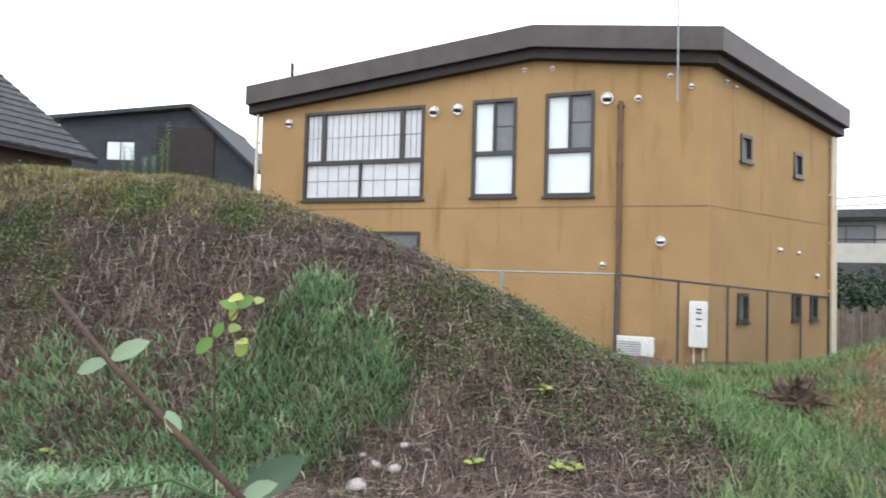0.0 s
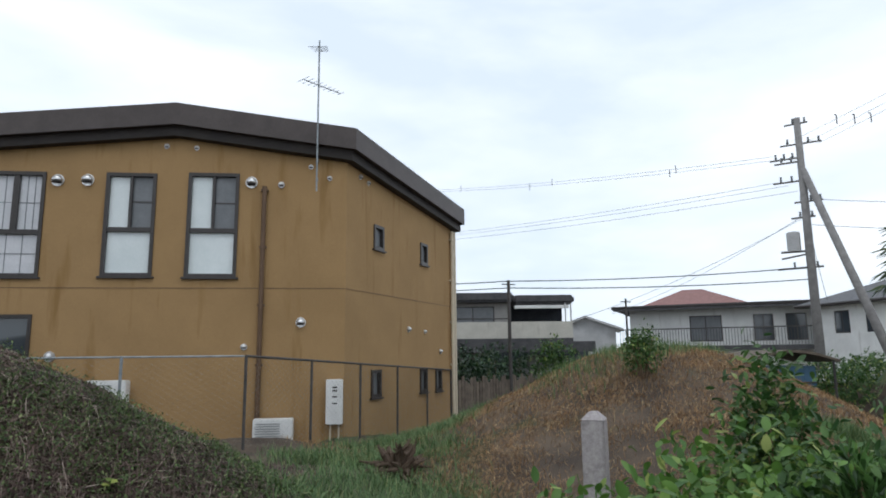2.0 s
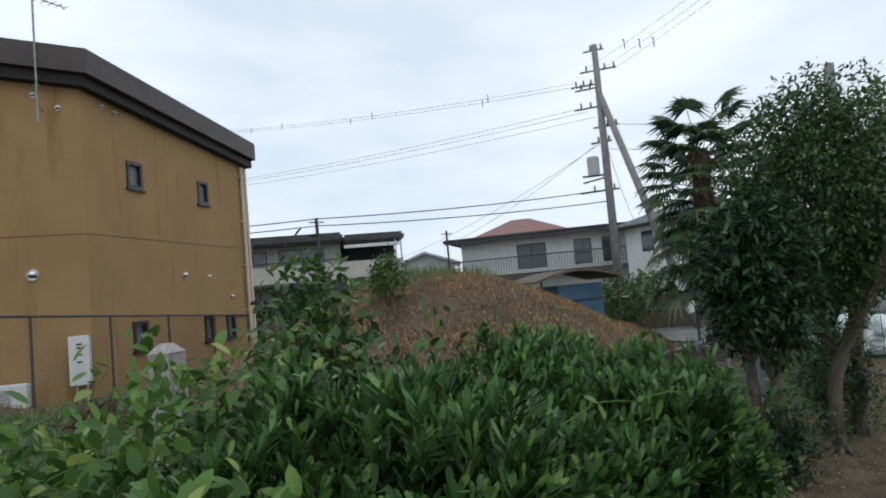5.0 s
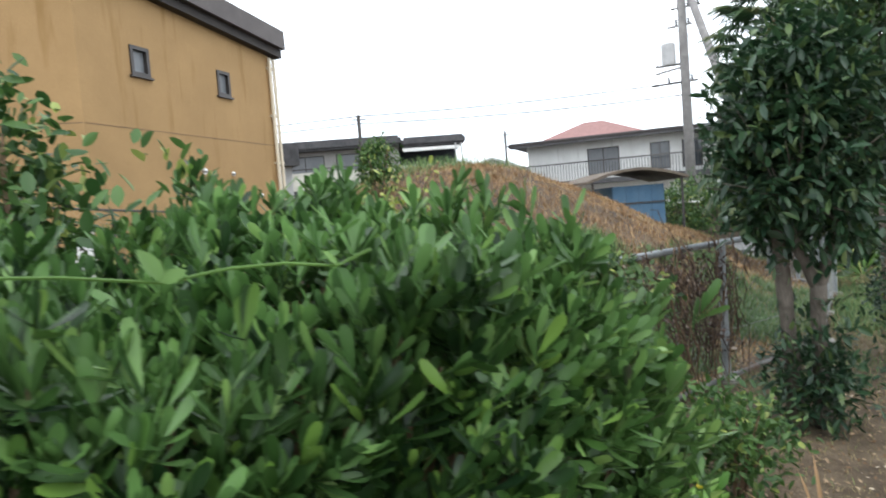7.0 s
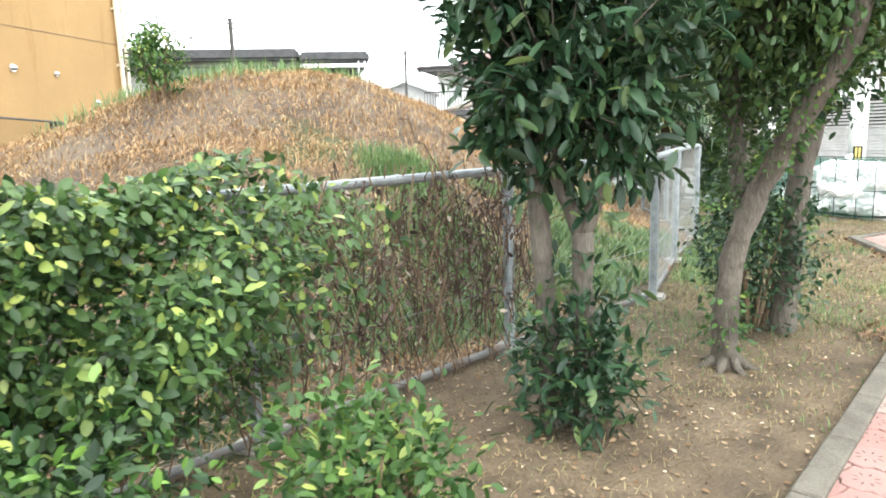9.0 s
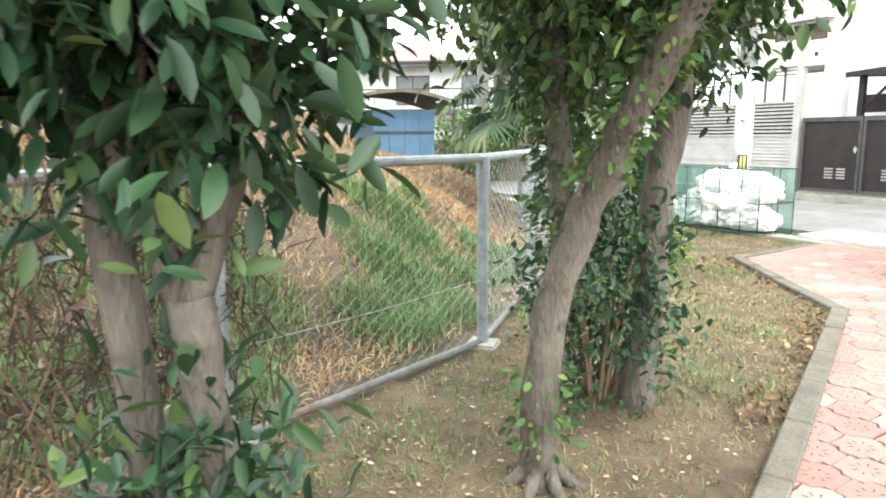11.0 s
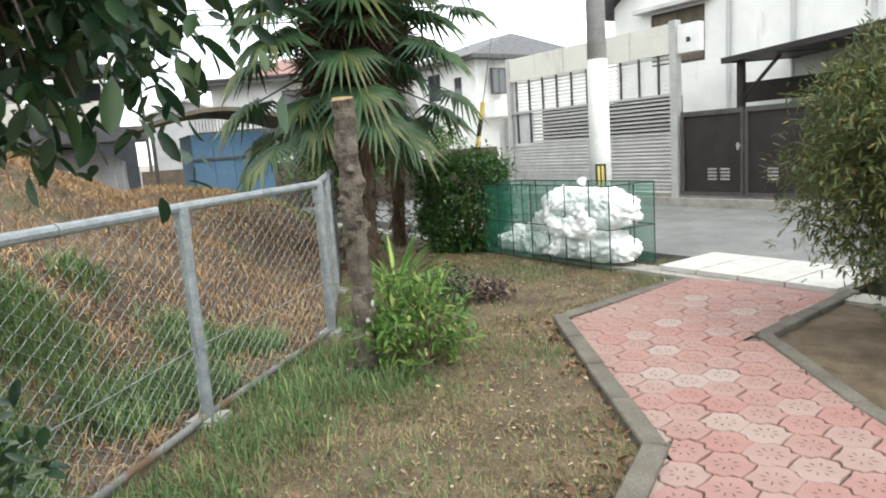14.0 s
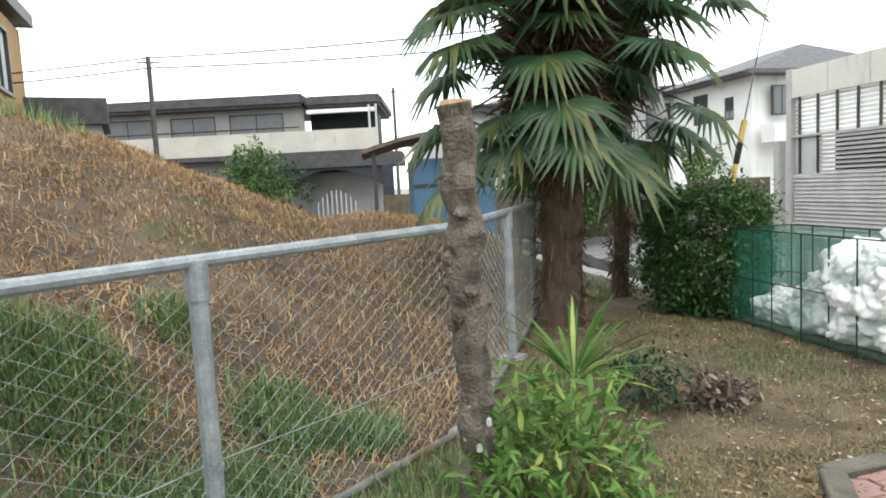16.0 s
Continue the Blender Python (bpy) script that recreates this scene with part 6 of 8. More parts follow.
t2 = root("tree", "leaning grey-barked tree with ivy on its trunk", "tree", "trees by the fence")
T2_LINE = [(11.44, -0.77, -0.1), (11.45, -0.745, 0.35), (11.5, -0.77, 0.7), (11.53, -0.88, 1.05), (11.45, -1.07, 1.4), (11.38, -1.3, 1.75), (11.3, -1.45, 2.3)]
T2_SIDE = [(11.52, -0.81, 0.85), (11.6, -0.75, 1.0), (11.685, -0.697, 1.3), (11.72, -0.636, 1.7), (11.72, -0.6, 2.2)]
limb(t2, "trunk", T2_LINE, [0.088, 0.07, 0.064, 0.066, 0.058, 0.05, 0.04])
limb(t2, "limb", T2_SIDE, [0.045, 0.05, 0.048, 0.042, 0.035])
limb(t2, "limb", [(11.69, -0.69, 1.35), (11.82, -0.5, 1.75), (11.95, -0.42, 2.2)], [0.035, 0.028, 0.02])
bm = bmesh.new()
for k in range(7):
    an = 0.5 + k * 0.9
    c, n = Vector((11.44, -0.77, 0.07)), Vector((math.cos(an), math.sin(an), 0))
    tube(bm, [c + n * 0.05, c + n * 0.11 - Vector((0, 0, 0.055)), c + n * (0.17 + 0.03 * (k % 3)) - Vector((0, 0, 0.1))], [0.03, 0.026, 0.01], 7)
part("root", bm, M_TRUNK, t2, smooth=True)
twigs(t2, (11.9, -0.85, 2.6), (0.95, 0.9, 0.9), 70, 8, (11.6, -0.85, 1.9))
crown("crown", t2, M_LEAFMID, (11.75, -0.9, 2.78), (1.0, 0.95, 1.15), 2500, 10, 0.062, 0.16, 0.45, 8, 0.3)
crown("lower_crown", t2, M_LEAFMID, (11.98, -0.98, 2.2), (0.62, 0.55, 0.45), 520, 9, 0.062, 0.16, 0.4, 9, 0.3)
g = np.random.default_rng(4)


def ivy(pts, n, z0, z1, r, size, mat, name):
    """Small leaves that hug a trunk between two heights."""
    q = np.array(pts)
    z = z0 + (z1 - z0) * g.random(n)
    an = g.uniform(0, math.tau, n)
    rr = r * (1 + 0.7 * g.random(n) ** 3)
    x, y = np.interp(z, q[:, 2], q[:, 0]) + np.cos(an) * rr, np.interp(z, q[:, 2], q[:, 1]) + np.sin(an) * rr
    leaf_mesh(name, np.stack([x, y, z], 1), np.stack([np.cos(an), np.sin(an), g.normal(size=n) * 0.5 - 0.4], 1), unit(g.normal(size=(n, 3)) + [0, 0, 1]), g.uniform(0.6, 1.2, n) * size, mat, t2, (0.25, 0.25))


ivy(T2_SIDE, 1500, 0.95, 2.1, 0.075, 0.042, M_LEAFMID, "ivy")
ivy(T2_LINE, 520, 1.15, 2.1, 0.07, 0.042, M_LEAFVINE, "ivy")
ivy(T2_LINE, 130, 0.12, 0.45, 0.085, 0.045, M_LEAFVINE, "foot_leaves")
bm = bmesh.new()
tube(bm, [Vector((x - 0.045, y + 0.035 + 0.01 * math.sin(9 * z), z)) for x, y, z in T2_LINE[1:5]], [0.012, 0.011, 0.01, 0.008], 6)
part("ivy_stem", bm, M_STUMPBARK, t2, "dark ivy stem hugging the bark", smooth=True)
t3 = root("tree", "straight grey-barked tree with small dark leaves", "tree", "trees by the fence")
limb(t3, "trunk", [(12.36, -0.81, -0.1), (12.4, -0.85, 0.5), (12.44, -0.86, 1.0), (12.475, -0.9, 1.45), (12.48, -0.88, 2.0), (12.45, -0.82, 2.7)], [0.092, 0.074, 0.073, 0.085, 0.062, 0.04])
limb(t3, "limb", [(12.48, -0.87, 1.38), (12.55, -0.7, 1.75), (12.7, -0.5, 2.4)], [0.06, 0.045, 0.025])
limb(t3, "limb", [(12.46, -0.9, 1.4), (12.28, -0.98, 1.75), (12.15, -1.12, 2.5)], [0.058, 0.042, 0.025])
twigs(t3, (12.45, -0.6, 2.5), (0.6, 0.65, 0.85), 50, 11, (12.42, -0.8, 1.9))
limb(t3, "limb", [(12.48, -0.88, 1.7), (12.58, -0.9, 1.85), (12.75, -0.98, 1.82)], [0.03, 0.02, 0.008])
twigs(t3, (12.72, -0.92, 1.72), (0.26, 0.26, 0.34), 26, 12, (12.6, -0.9, 1.86), None, 0.006)
crown("hanging_leaves", t3, M_LEAFDARK, (12.78, -0.86, 1.84), (0.31, 0.34, 0.40), 240, 6, 0.075, 0.14, 0.25, 13, 0.5, (0.19, 0.2))
crown("crown", t3, M_LEAFDARK, (12.44, -0.6, 2.6), (0.66, 0.72, 1.1), 1200, 9, 0.07, 0.16, 0.45, 11, 0.45)


def shrub(name, label, c, r, clumps, per, size, mat, seed, stems=8, hang=0.0, wide=(0.2, 0.24), shell=0.35, cat="shrub", group="", box=0.0):
    s = root(name, label, cat, group)
    z0 = ground_at(c[0], c[1])
    bm = bmesh.new()
    gg = random.Random(seed)
    for k in range(stems):
        a = gg.uniform(0, math.tau)
        q = Vector((c[0] + math.cos(a) * r[0] * 0.7, c[1] + math.sin(a) * r[1] * 0.7, c[2] + r[2] * gg.uniform(-0.1, 0.7)))
        f = Vector((c[0] + math.cos(a) * r[0] * 0.12, c[1] + math.sin(a) * r[1] * 0.12, z0 - 0.05))
        tube(bm, [f, f.lerp(q, 0.5) + Vector((0, 0, 0.06)), q], [0.012, 0.009, 0.004], 5, False)
    part("stemwork", bm, M_TWIG, s)["kind"] = "stuff"
    crown("leaves", s, mat, c, r, clumps, per, size, 0.14, shell, seed, hang, wide, floor=z0 + 0.02, box=box)
    return s


shrub("shrub", "dense glossy dark green shrub beside a tree trunk", (12.33, -0.64, 0.6), (0.44, 0.42, 0.6), 420, 8, 0.055, M_LEAFDARK, 21, 14)
shrub("shrub", "low bright green shrub with yellowing tips on bare soil", (8.8, -0.55, 0.36), (0.3, 0.3, 0.25), 200, 8, 0.055, M_LEAFVINE, 22, 10, -0.3)
shrub("shrub", "rounded olive bamboo bush beside the path", (16.85, -2.82, 1.16), (0.68, 0.74, 0.76), 3300, 11, 0.062, M_LEAFBAMBOO, 23, 26, 0.25, (0.1, 0.09), 0.45)
shrub("shrub", "large dark green bush beyond the bamboo", (17.15, -4.05, 1.0), (0.72, 0.62, 0.98), 1300, 8, 0.075, M_LEAFHEDGEROW, 24, 20, 0.1)
shrub("hedge", "clipped bright green hedge along the street", (18.3, -4.9, 1.3), (1.3, 1.6, 1.0), 1000, 8, 0.06, M_LEAFVINE, 25, 20, -0.3)
shrub("shrub", "rounded dark green shrub beside the waste cage", (19.85, 1.95, 0.6), (0.45, 0.5, 0.55), 2400, 9, 0.055, M_LEAFHEDGEROW, 26, 20, 0.0, shell=0.75, box=0.75)
shrub("weed", "bright green leafy weeds at the foot of the stump", (15.55, 0.14, 0.27), (0.36, 0.34, 0.3), 150, 8, 0.085, M_LEAFWEED, 27, 14, -0.2, (0.14, 0.12))
shrub("shrub", "small dark shrub on dry grass", (16.95, 0.66, 0.17), (0.2, 0.2, 0.18), 70, 8, 0.05, M_LEAFDARK, 28, 8, -0.1)
shrub("shrub", "withered brown clump on dry soil", (17.25, 0.4, 0.07), (0.2, 0.18, 0.09), 50, 8, 0.06, M_BRUSH, 29, 10)
shrub("shrub", "round green garden bush before a house", (21.2, 16.4, 1.6), (0.9, 0.9, 1.3), 500, 7, 0.13, M_LEAFVINE, 30, 8)
shrub("shrub", "green bush beside the utility pole", (24.6, 7.7, 1.2), (1.3, 1.1, 0.9), 600, 7, 0.12, M_LEAFVINE, 31, 8)
shrub("shrub", "dark garden bush behind the board fence", (17.6, 17.4, 1.4), (1.6, 0.8, 1.1), 500, 7, 0.14, M_LEAFDARK, 32, 8)
shrub("shrub", "dark garden bush below a balcony", (24.0, 22.5, 1.6), (2.0, 0.9, 1.2), 500, 7, 0.15, M_LEAFDARK, 33, 8)
shrub("shrub", "pale flowering garden hedge", (29.5, 8.2, 1.5), (1.6, 1.0, 0.7), 500, 7, 0.12, M_LEAFVINE, 34, 8)
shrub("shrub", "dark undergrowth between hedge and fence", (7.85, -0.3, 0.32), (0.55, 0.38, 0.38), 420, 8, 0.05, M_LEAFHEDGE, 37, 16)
shrub("weed", "tall green weed towering over the rank growth", (5.95, 0.72, 1.45), (0.3, 0.3, 0.85), 330, 8, 0.075, M_LEAFVINE, 35, 14, 0.1)
shrub("weed", "green weed on the mound's brow", (11.0, 5.2, 2.36), (0.28, 0.28, 0.33), 200, 8, 0.06, M_LEAFVINE, 36, 8)


# rank weeds beside the walk
def weed_bed(name, label, pts, mat, seed, size=0.085):
    s = root(name, label, "weeds")
    g = np.random.default_rng(seed)
    C, V = [], []
    for (x, y, z, rx, rz, n) in pts:
        p, v = ball_points((x, y, z), (rx, rx, rz), n, 0.5, 5, seed + int(10 * x))
        p[:, 2] = np.maximum(p[:, 2], height(p[:, 0], p[:, 1]) + 0.03)
        C.append(p)
        V.append(v)
    C, V = np.concatenate(C), np.concatenate(V)
    per = 6
    P = np.repeat(C, per, 0) + g.normal(size=(len(C) * per, 3)) * 0.045
    D = unit(np.repeat(V, per, 0) * 0.4 + g.normal(size=P.shape) * 0.7 + [0, 0, 0.1])
    leaf_mesh("leaves", P, D, unit(g.normal(size=P.shape) * 0.35 + [0, 0, 1]), size * g.uniform(0.5, 1.25, len(P)), mat, s, (0.26, 0.24))
    bm = bmesh.new()
    for p in C[::9]:
        f = Vector((p[0] + g.normal() * 0.1, p[1] + g.normal() * 0.1, ground_at(p[0], p[1])))
        tube(bm, [f, f.lerp(Vector(p), 0.6) + Vector((0.03, 0.02, 0.05)), Vector(p)], [0.006, 0.005, 0.002], 4, False)
    part("stemwork", bm, M_LEAFVINE, s)["kind"] = "stuff"
    return s


weed_bed("weed_bed", "rank bright green leafy weeds and climbers", [(3.5, 0.55, 0.95, 0.55, 0.5, 260), (4.2, 0.2, 1.05, 0.6, 0.65, 330), (4.9, 0.45, 1.05, 0.65, 0.75, 360), (4.6, 1.2, 0.85, 0.6, 0.6, 260), (5.5, 0.75, 0.95, 0.6, 0.8, 320), (3.0, 1.1, 0.9, 0.45, 0.35, 150), (6.4, 0.9, 0.75, 0.6, 0.7, 280), (7.1, 1.0, 0.6, 0.55, 0.6, 240), (5.2, 1.5, 0.75, 0.5, 0.5, 180), (3.9, -0.4, 0.95, 0.5, 0.5, 260), (4.4, -0.65, 1.0, 0.45, 0.55, 260)], M_LEAFWEED, 41)
weed_bed("weed_bed", "dark tangled climbers under the weeds", [(5.3, 0.15, 1.05, 0.55, 0.85, 360), (6.2, 0.2, 0.85, 0.55, 0.95, 360), (7.0, 0.3, 0.7, 0.5, 0.85, 300)], M_LEAFVINE, 42, 0.07)

# clipped hedge of leathery leaf rosettes
hedge = root("hedge", "thick evergreen hedge with glossy paddle-shaped leaves", "hedge")
g = np.random.default_rng(51)
n = 5000
HX0, HX1 = 4.6, 7.06
hx = g.uniform(HX0, HX1, n)
face = g.random(n)
hx = np.where(face < 0.55, hx, hx + 0.06 * (hx - HX0))
front, end = face < 0.55, g.random(n) < 0.16


def lump(x, z):
    """Uneven growth of the hedge's skin, in metres."""
    return 0.09 * np.sin(5.3 * x + 2.2 * np.sin(3.1 * z)) * np.sin(6.1 * z + 1.7 * np.sin(2.7 * x)) + 0.05 * np.sin(13.1 * x + 4.0 * z) * np.sin(11.7 * z - 2.0 * x)


hgt = 1.41 - 0.14 * np.clip((hx - 6.9) / 0.3, 0, 1) ** 2 - 0.25 * np.clip((4.95 - hx) / 0.35, 0, 1) ** 2 + 0.06 * np.sin(hx * 5.1) + 0.07 * np.sin(hx * 11.3)
z0 = height(hx, hx * 0 - 0.7)
edge = -1.42 + 0.1 * np.sin(hx * 3.7)
hz = np.where(front, z0 + (hgt - z0) * g.random(n) ** 0.8, hgt + g.normal(size=n) * 0.05)
rel = np.clip((hz - z0) / (hgt - z0), 0, 1)
hollow = np.clip(1.6 * np.sin(7.3 * hx + 2.0 * np.sin(4.1 * hz)) * np.sin(8.3 * hz + 1.9 * np.sin(5.7 * hx) + 0.4) + 0.15, 0, 1) * np.clip((0.92 - rel) / 0.25, 0, 1)
hy = np.where(front, edge + 0.2 * rel ** 4 + 0.28 * (1 - rel) ** 1.3 + np.abs(g.normal(size=n)) * 0.07 + lump(hx, hz) + 0.24 * hollow, edge + 0.2 + g.random(n) * 1.2)
hz = np.where(front, hz, hz + 0.8 * lump(hx, hy * 1.3 + 2))
ez = g.uniform(0.05, 1.35, n)
hy = np.where(end, g.uniform(-1.3, 0.1, n), hy)
hz = np.where(end, ez, hz)
hx = np.where(end, HX1 + 0.04 + 0.08 * np.clip(hy + 1.3, 0, 1.3) + 0.06 * g.normal(size=n) + lump(hy + 3, ez) - 0.15 * np.clip(ez - 0.9, 0, 1), hx)
hz = np.where(front | end, hz, hz + 0.14 * np.clip((hy + 1.2) / 0.9, 0, 1))
P = np.stack([hx, hy, hz], 1)
A = np.where(front[:, None], [0, -0.55, 0.85], [0, -0.12, 1.0])
A = np.where(end[:, None], [0.6, -0.2, 0.8], A)
A = unit(A + g.normal(size=P.shape) * 0.3)
per = 9
PP = np.repeat(P, per, 0)
AA = np.repeat(A, per, 0)
R = unit(g.normal(size=PP.shape))
D = unit(AA * g.uniform(0.3, 1.7, (len(PP), 1)) + unit(np.cross(AA, R)) * 0.8)
PS, LS = PP + AA * g.uniform(-0.06, 0.01, (len(PP), 1)), g.uniform(0.05, 0.098, len(PP))
# paler leaves on top and near end: young shoots, and painted light from above
fresh = (~front & ~end) & (g.random(n) < 0.75) | (front & (g.random(n) < 0.03 + 0.3 * (rel > 0.85)))
young = (PP[:, 0] + 0.15 * g.normal(size=len(PP)) > 6.55) | np.repeat(fresh, per)
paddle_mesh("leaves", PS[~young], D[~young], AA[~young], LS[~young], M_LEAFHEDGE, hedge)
paddle_mesh("young_leaves", PS[young], D[young], AA[young], LS[young], M_LEAFYOUNGLIT, hedge)
m = 7000
ix = g.uniform(HX0 + 0.1, HX1 - 0.25, m)
iy = g.uniform(-0.75, 0.1, m)
iz = g.uniform(0.05, 1.42, m)
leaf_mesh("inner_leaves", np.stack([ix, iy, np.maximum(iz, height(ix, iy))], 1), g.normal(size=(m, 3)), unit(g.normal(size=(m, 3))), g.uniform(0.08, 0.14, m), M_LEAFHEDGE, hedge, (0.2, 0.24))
bm = bmesh.new()
for k in range(0, n, 16):
    q = Vector(P[k])
    f = Vector((q.x + g.normal() * 0.15, -0.5 + g.normal() * 0.2, ground_at(q.x, -0.5)))
    tube(bm, [f, f.lerp(q, 0.55) + Vector((0, 0, 0.08)), q], [0.016, 0.01, 0.005], 5, False)
part("branchwork", bm, M_TWIG, hedge)["kind"] = "stuff"

# tendril that trails over the hedge
tend = root("climber", "thin green tendril with pale leaves trailing over the hedge", "climber")
TP = [Vector(p) for p in ((5.45, -1.12, 1.56), (5.65, -1.14, 1.59), (5.74, -1.16, 1.58), (5.85, -1.19, 1.56), (5.93, -1.22, 1.57), (6.0, -1.25, 1.57), (6.06, -1.29, 1.56), (6.1, -1.32, 1.58))]
bm = bmesh.new()
tube(bm, TP, 0.0025, 5)
part("stem", bm, M_LEAFWEED, tend)
leaf_mesh("leaves", [tuple(TP[k]) for k in (1, 1, 3, 3, 6, 6)], [(-0.4, -0.5, -0.5), (-0.6, 0.2, 0.4), (-0.3, 0.2, 0.8), (0.5, -0.3, 0.3), (0.3, -0.2, -0.7), (-0.3, 0.1, 0.5)], np.tile((0.3, -0.7, 0.6), (6, 1)), np.array([0.07, 0.06, 0.055, 0.035, 0.06, 0.03]), M_LEAFWEED, tend, (0.32, 0.3))

# climbers on the fence
vine = root("climber", "yellow-green climbers smothering the chain-link fence", "climber")
g = np.random.default_rng(61)
n = 26000
vx = g.uniform(6.6, 9.75, n)
vx = vx[g.random(n) < np.clip((9.4 - vx) / 0.9, 0.05, 1)]
n = len(vx)
base = np.interp(vx, [p[0] for p in FENCE], [p[1] for p in FENCE])
vz = (0.1 + 0.9 * g.random(n) ** 0.75) * (1.34 + 0.08 * np.sin(vx * 4.3) - 0.12 * np.clip(vx - 8.6, 0, 2))
swell = np.clip(0.55 + 0.6 * np.sin(2.6 * vx + 2.0 * np.sin(3.0 * vz)) * np.sin(5.2 * vz + 1.6 * np.sin(3.3 * vx) + 0.6), 0, 1)
bulge = 0.62 * np.sin(np.clip(vz / 1.4, 0.05, 1) * math.pi) ** 0.7 * (0.25 + 0.75 * swell)
low_down = (vz < 0.62 + 0.12 * np.sin(5 * vx)) & (g.random(n) < 0.85)
depth = np.where(low_down, 0.1, g.random(n) ** 0.3)
vy = base - bulge * depth + g.normal(size=n) * 0.04
VP, VD, VU, VS = np.stack([vx, vy, vz], 1), unit(g.normal(size=(n, 3)) * 0.7 + [0, -0.6, -0.2]), unit(g.normal(size=(n, 3)) * 0.4 + [0, -0.6, 0.8]), g.uniform(0.03, 0.072, n)
leaf_mesh("leaves", VP, VD, VU, VS, M_LEAFCLIMB, vine, (0.27, 0.25))
tips = (g.random(n) < 0.035 * swell) & (vz > 0.6)
leaf_mesh("young_leaves", VP[tips] + [0, -0.06, 0.02], VD[tips], VU[tips], VS[tips] * 0.8, M_LEAFYELLOW, vine, (0.27, 0.25))
bm = bmesh.new()
for k in range(70):
    x = g.uniform(6.8, 10.9)
    y = float(np.interp(x, [p[0] for p in FENCE], [p[1] for p in FENCE])) - 0.05
    pts = [Vector((x, y, 0.0))]
    for j in range(6):
        pts.append(pts[-1] + Vector((g.normal() * 0.08, g.normal() * 0.04, 0.21)))
    tube(bm, pts, 0.005, 4, False)
part("stemwork", bm, M_TWIG, vine)["kind"] = "stuff"
dry = root("climber", "bare brown climber stems tangled in the fence", "climber")
bm = bmesh.new()
for k in range(300):
    x = g.uniform(8.9, 11.2)
    y = float(np.interp(x, [p[0] for p in FENCE], [p[1] for p in FENCE])) + g.normal() * 0.05
    z = g.uniform(0.3, 1.15)
    pts = [Vector((x, y, z))]
    for j in range(5):
        pts.append(pts[-1] + Vector((g.normal() * 0.07, g.normal() * 0.03, g.normal() * 0.1 - 0.03)))
    tube(bm, pts, 0.0042, 3, False)
part("stemwork", bm, M_STEM, dry)["kind"] = "stuff"
n = 800
x = g.uniform(9.2, 10.95, n)
leaf_mesh("dead_leaves", np.stack([x, np.interp(x, [p[0] for p in FENCE], [p[1] for p in FENCE]) + g.normal(size=n) * 0.08, g.uniform(0.3, 1.2, n)], 1), unit(g.normal(size=(n, 3)) - [0, 0, 0.6]), unit(g.normal(size=(n, 3))), g.uniform(0.03, 0.06, n), M_BRUSH, dry)

# bare runners that arch over the hedge
arching = root("climber", "bare brown climber runners with sparse young leaves", "climber")
ARCH = [[(7.14, 0.076, 1.515), (7.3, 0.084, 1.583), (7.443, 0.092, 1.535), (7.58, 0.094, 1.469)], [(7.175, 0.066, 1.569), (7.332, 0.073, 1.607), (7.515, 0.06, 1.624), (7.717, 0.08, 1.648)], [(7.239, 0.044, 1.647), (7.33, 0.01, 1.717), (7.409, -0.034, 1.835)], [(7.162, 0.061, 1.672), (7.262, 0.092, 1.618), (7.419, 0.098, 1.589)], [(7.384, 0.114, 1.432), (7.477, 0.081, 1.497), (7.588, 0.034, 1.571)]]
for k, pts in enumerate(ARCH):
    bm = bmesh.new()
    tube(bm, pts, [0.006, 0.005, 0.004, 0.003][: len(pts)], 5)
    part("runner", bm, M_TWIG, arching)
    q = np.array([np.array(pts[j]) * (1 - f) + np.array(pts[j + 1]) * f for j in range(len(pts) - 1) for f in (0.1, 0.3, 0.5, 0.7, 0.9)])
    leaf_mesh("leaves", q, unit(g.normal(size=q.shape)), unit(g.normal(size=q.shape) * 0.4 + [0, 0, 1]), g.uniform(0.015, 0.04, len(q)), M_LEAFYELLOW, arching, (0.25, 0.24))
q = g.normal(size=(260, 3)) * [0.13, 0.1, 0.09] + ARCH[3][1]
leaf_mesh("leaves", q, unit(g.normal(size=q.shape)), unit(g.normal(size=q.shape) * 0.4 + [0, 0, 1]), g.uniform(0.02, 0.05, len(q)), M_LEAFYELLOW, arching, (0.2, 0.18))

# yellow-flowered herb and lily leaves
herb = root("flowering_herb", "bright green herb with a few yellow flowers", "herb")
crown("leaves", herb, M_LEAFHERB, (7.68, -0.78, 0.28), (0.3, 0.2, 0.26), 200, 7, 0.08, 0.12, 0.3, 71, -0.3, (0.28, 0.26), floor=0.03)
for (x, y, z) in ((7.89, -0.76, 0.54), (7.92, -0.85, 0.47), (7.58, -0.65, 0.56), (7.53, -0.71, 0.52), (7.94, -0.9, 0.4), (7.27, -0.69, 0.64)):
    a = np.arange(9) * math.tau / 9
    leaf_mesh("flower", np.tile((x, y, z), (9, 1)), np.stack([np.cos(a), np.sin(a), 0.25 + 0 * a], 1), np.tile((0, 0, 1.0), (9, 1)), np.full(9, 0.026), M_FLOWER, herb, (0.25, 0.3), 0.0, 0.0)
    bm = bmesh.new()
    tube(bm, [(x, y, 0.2), (x, y, z)], 0.003, 4)
    part("stalk", bm, M_LEAFVINE, herb)


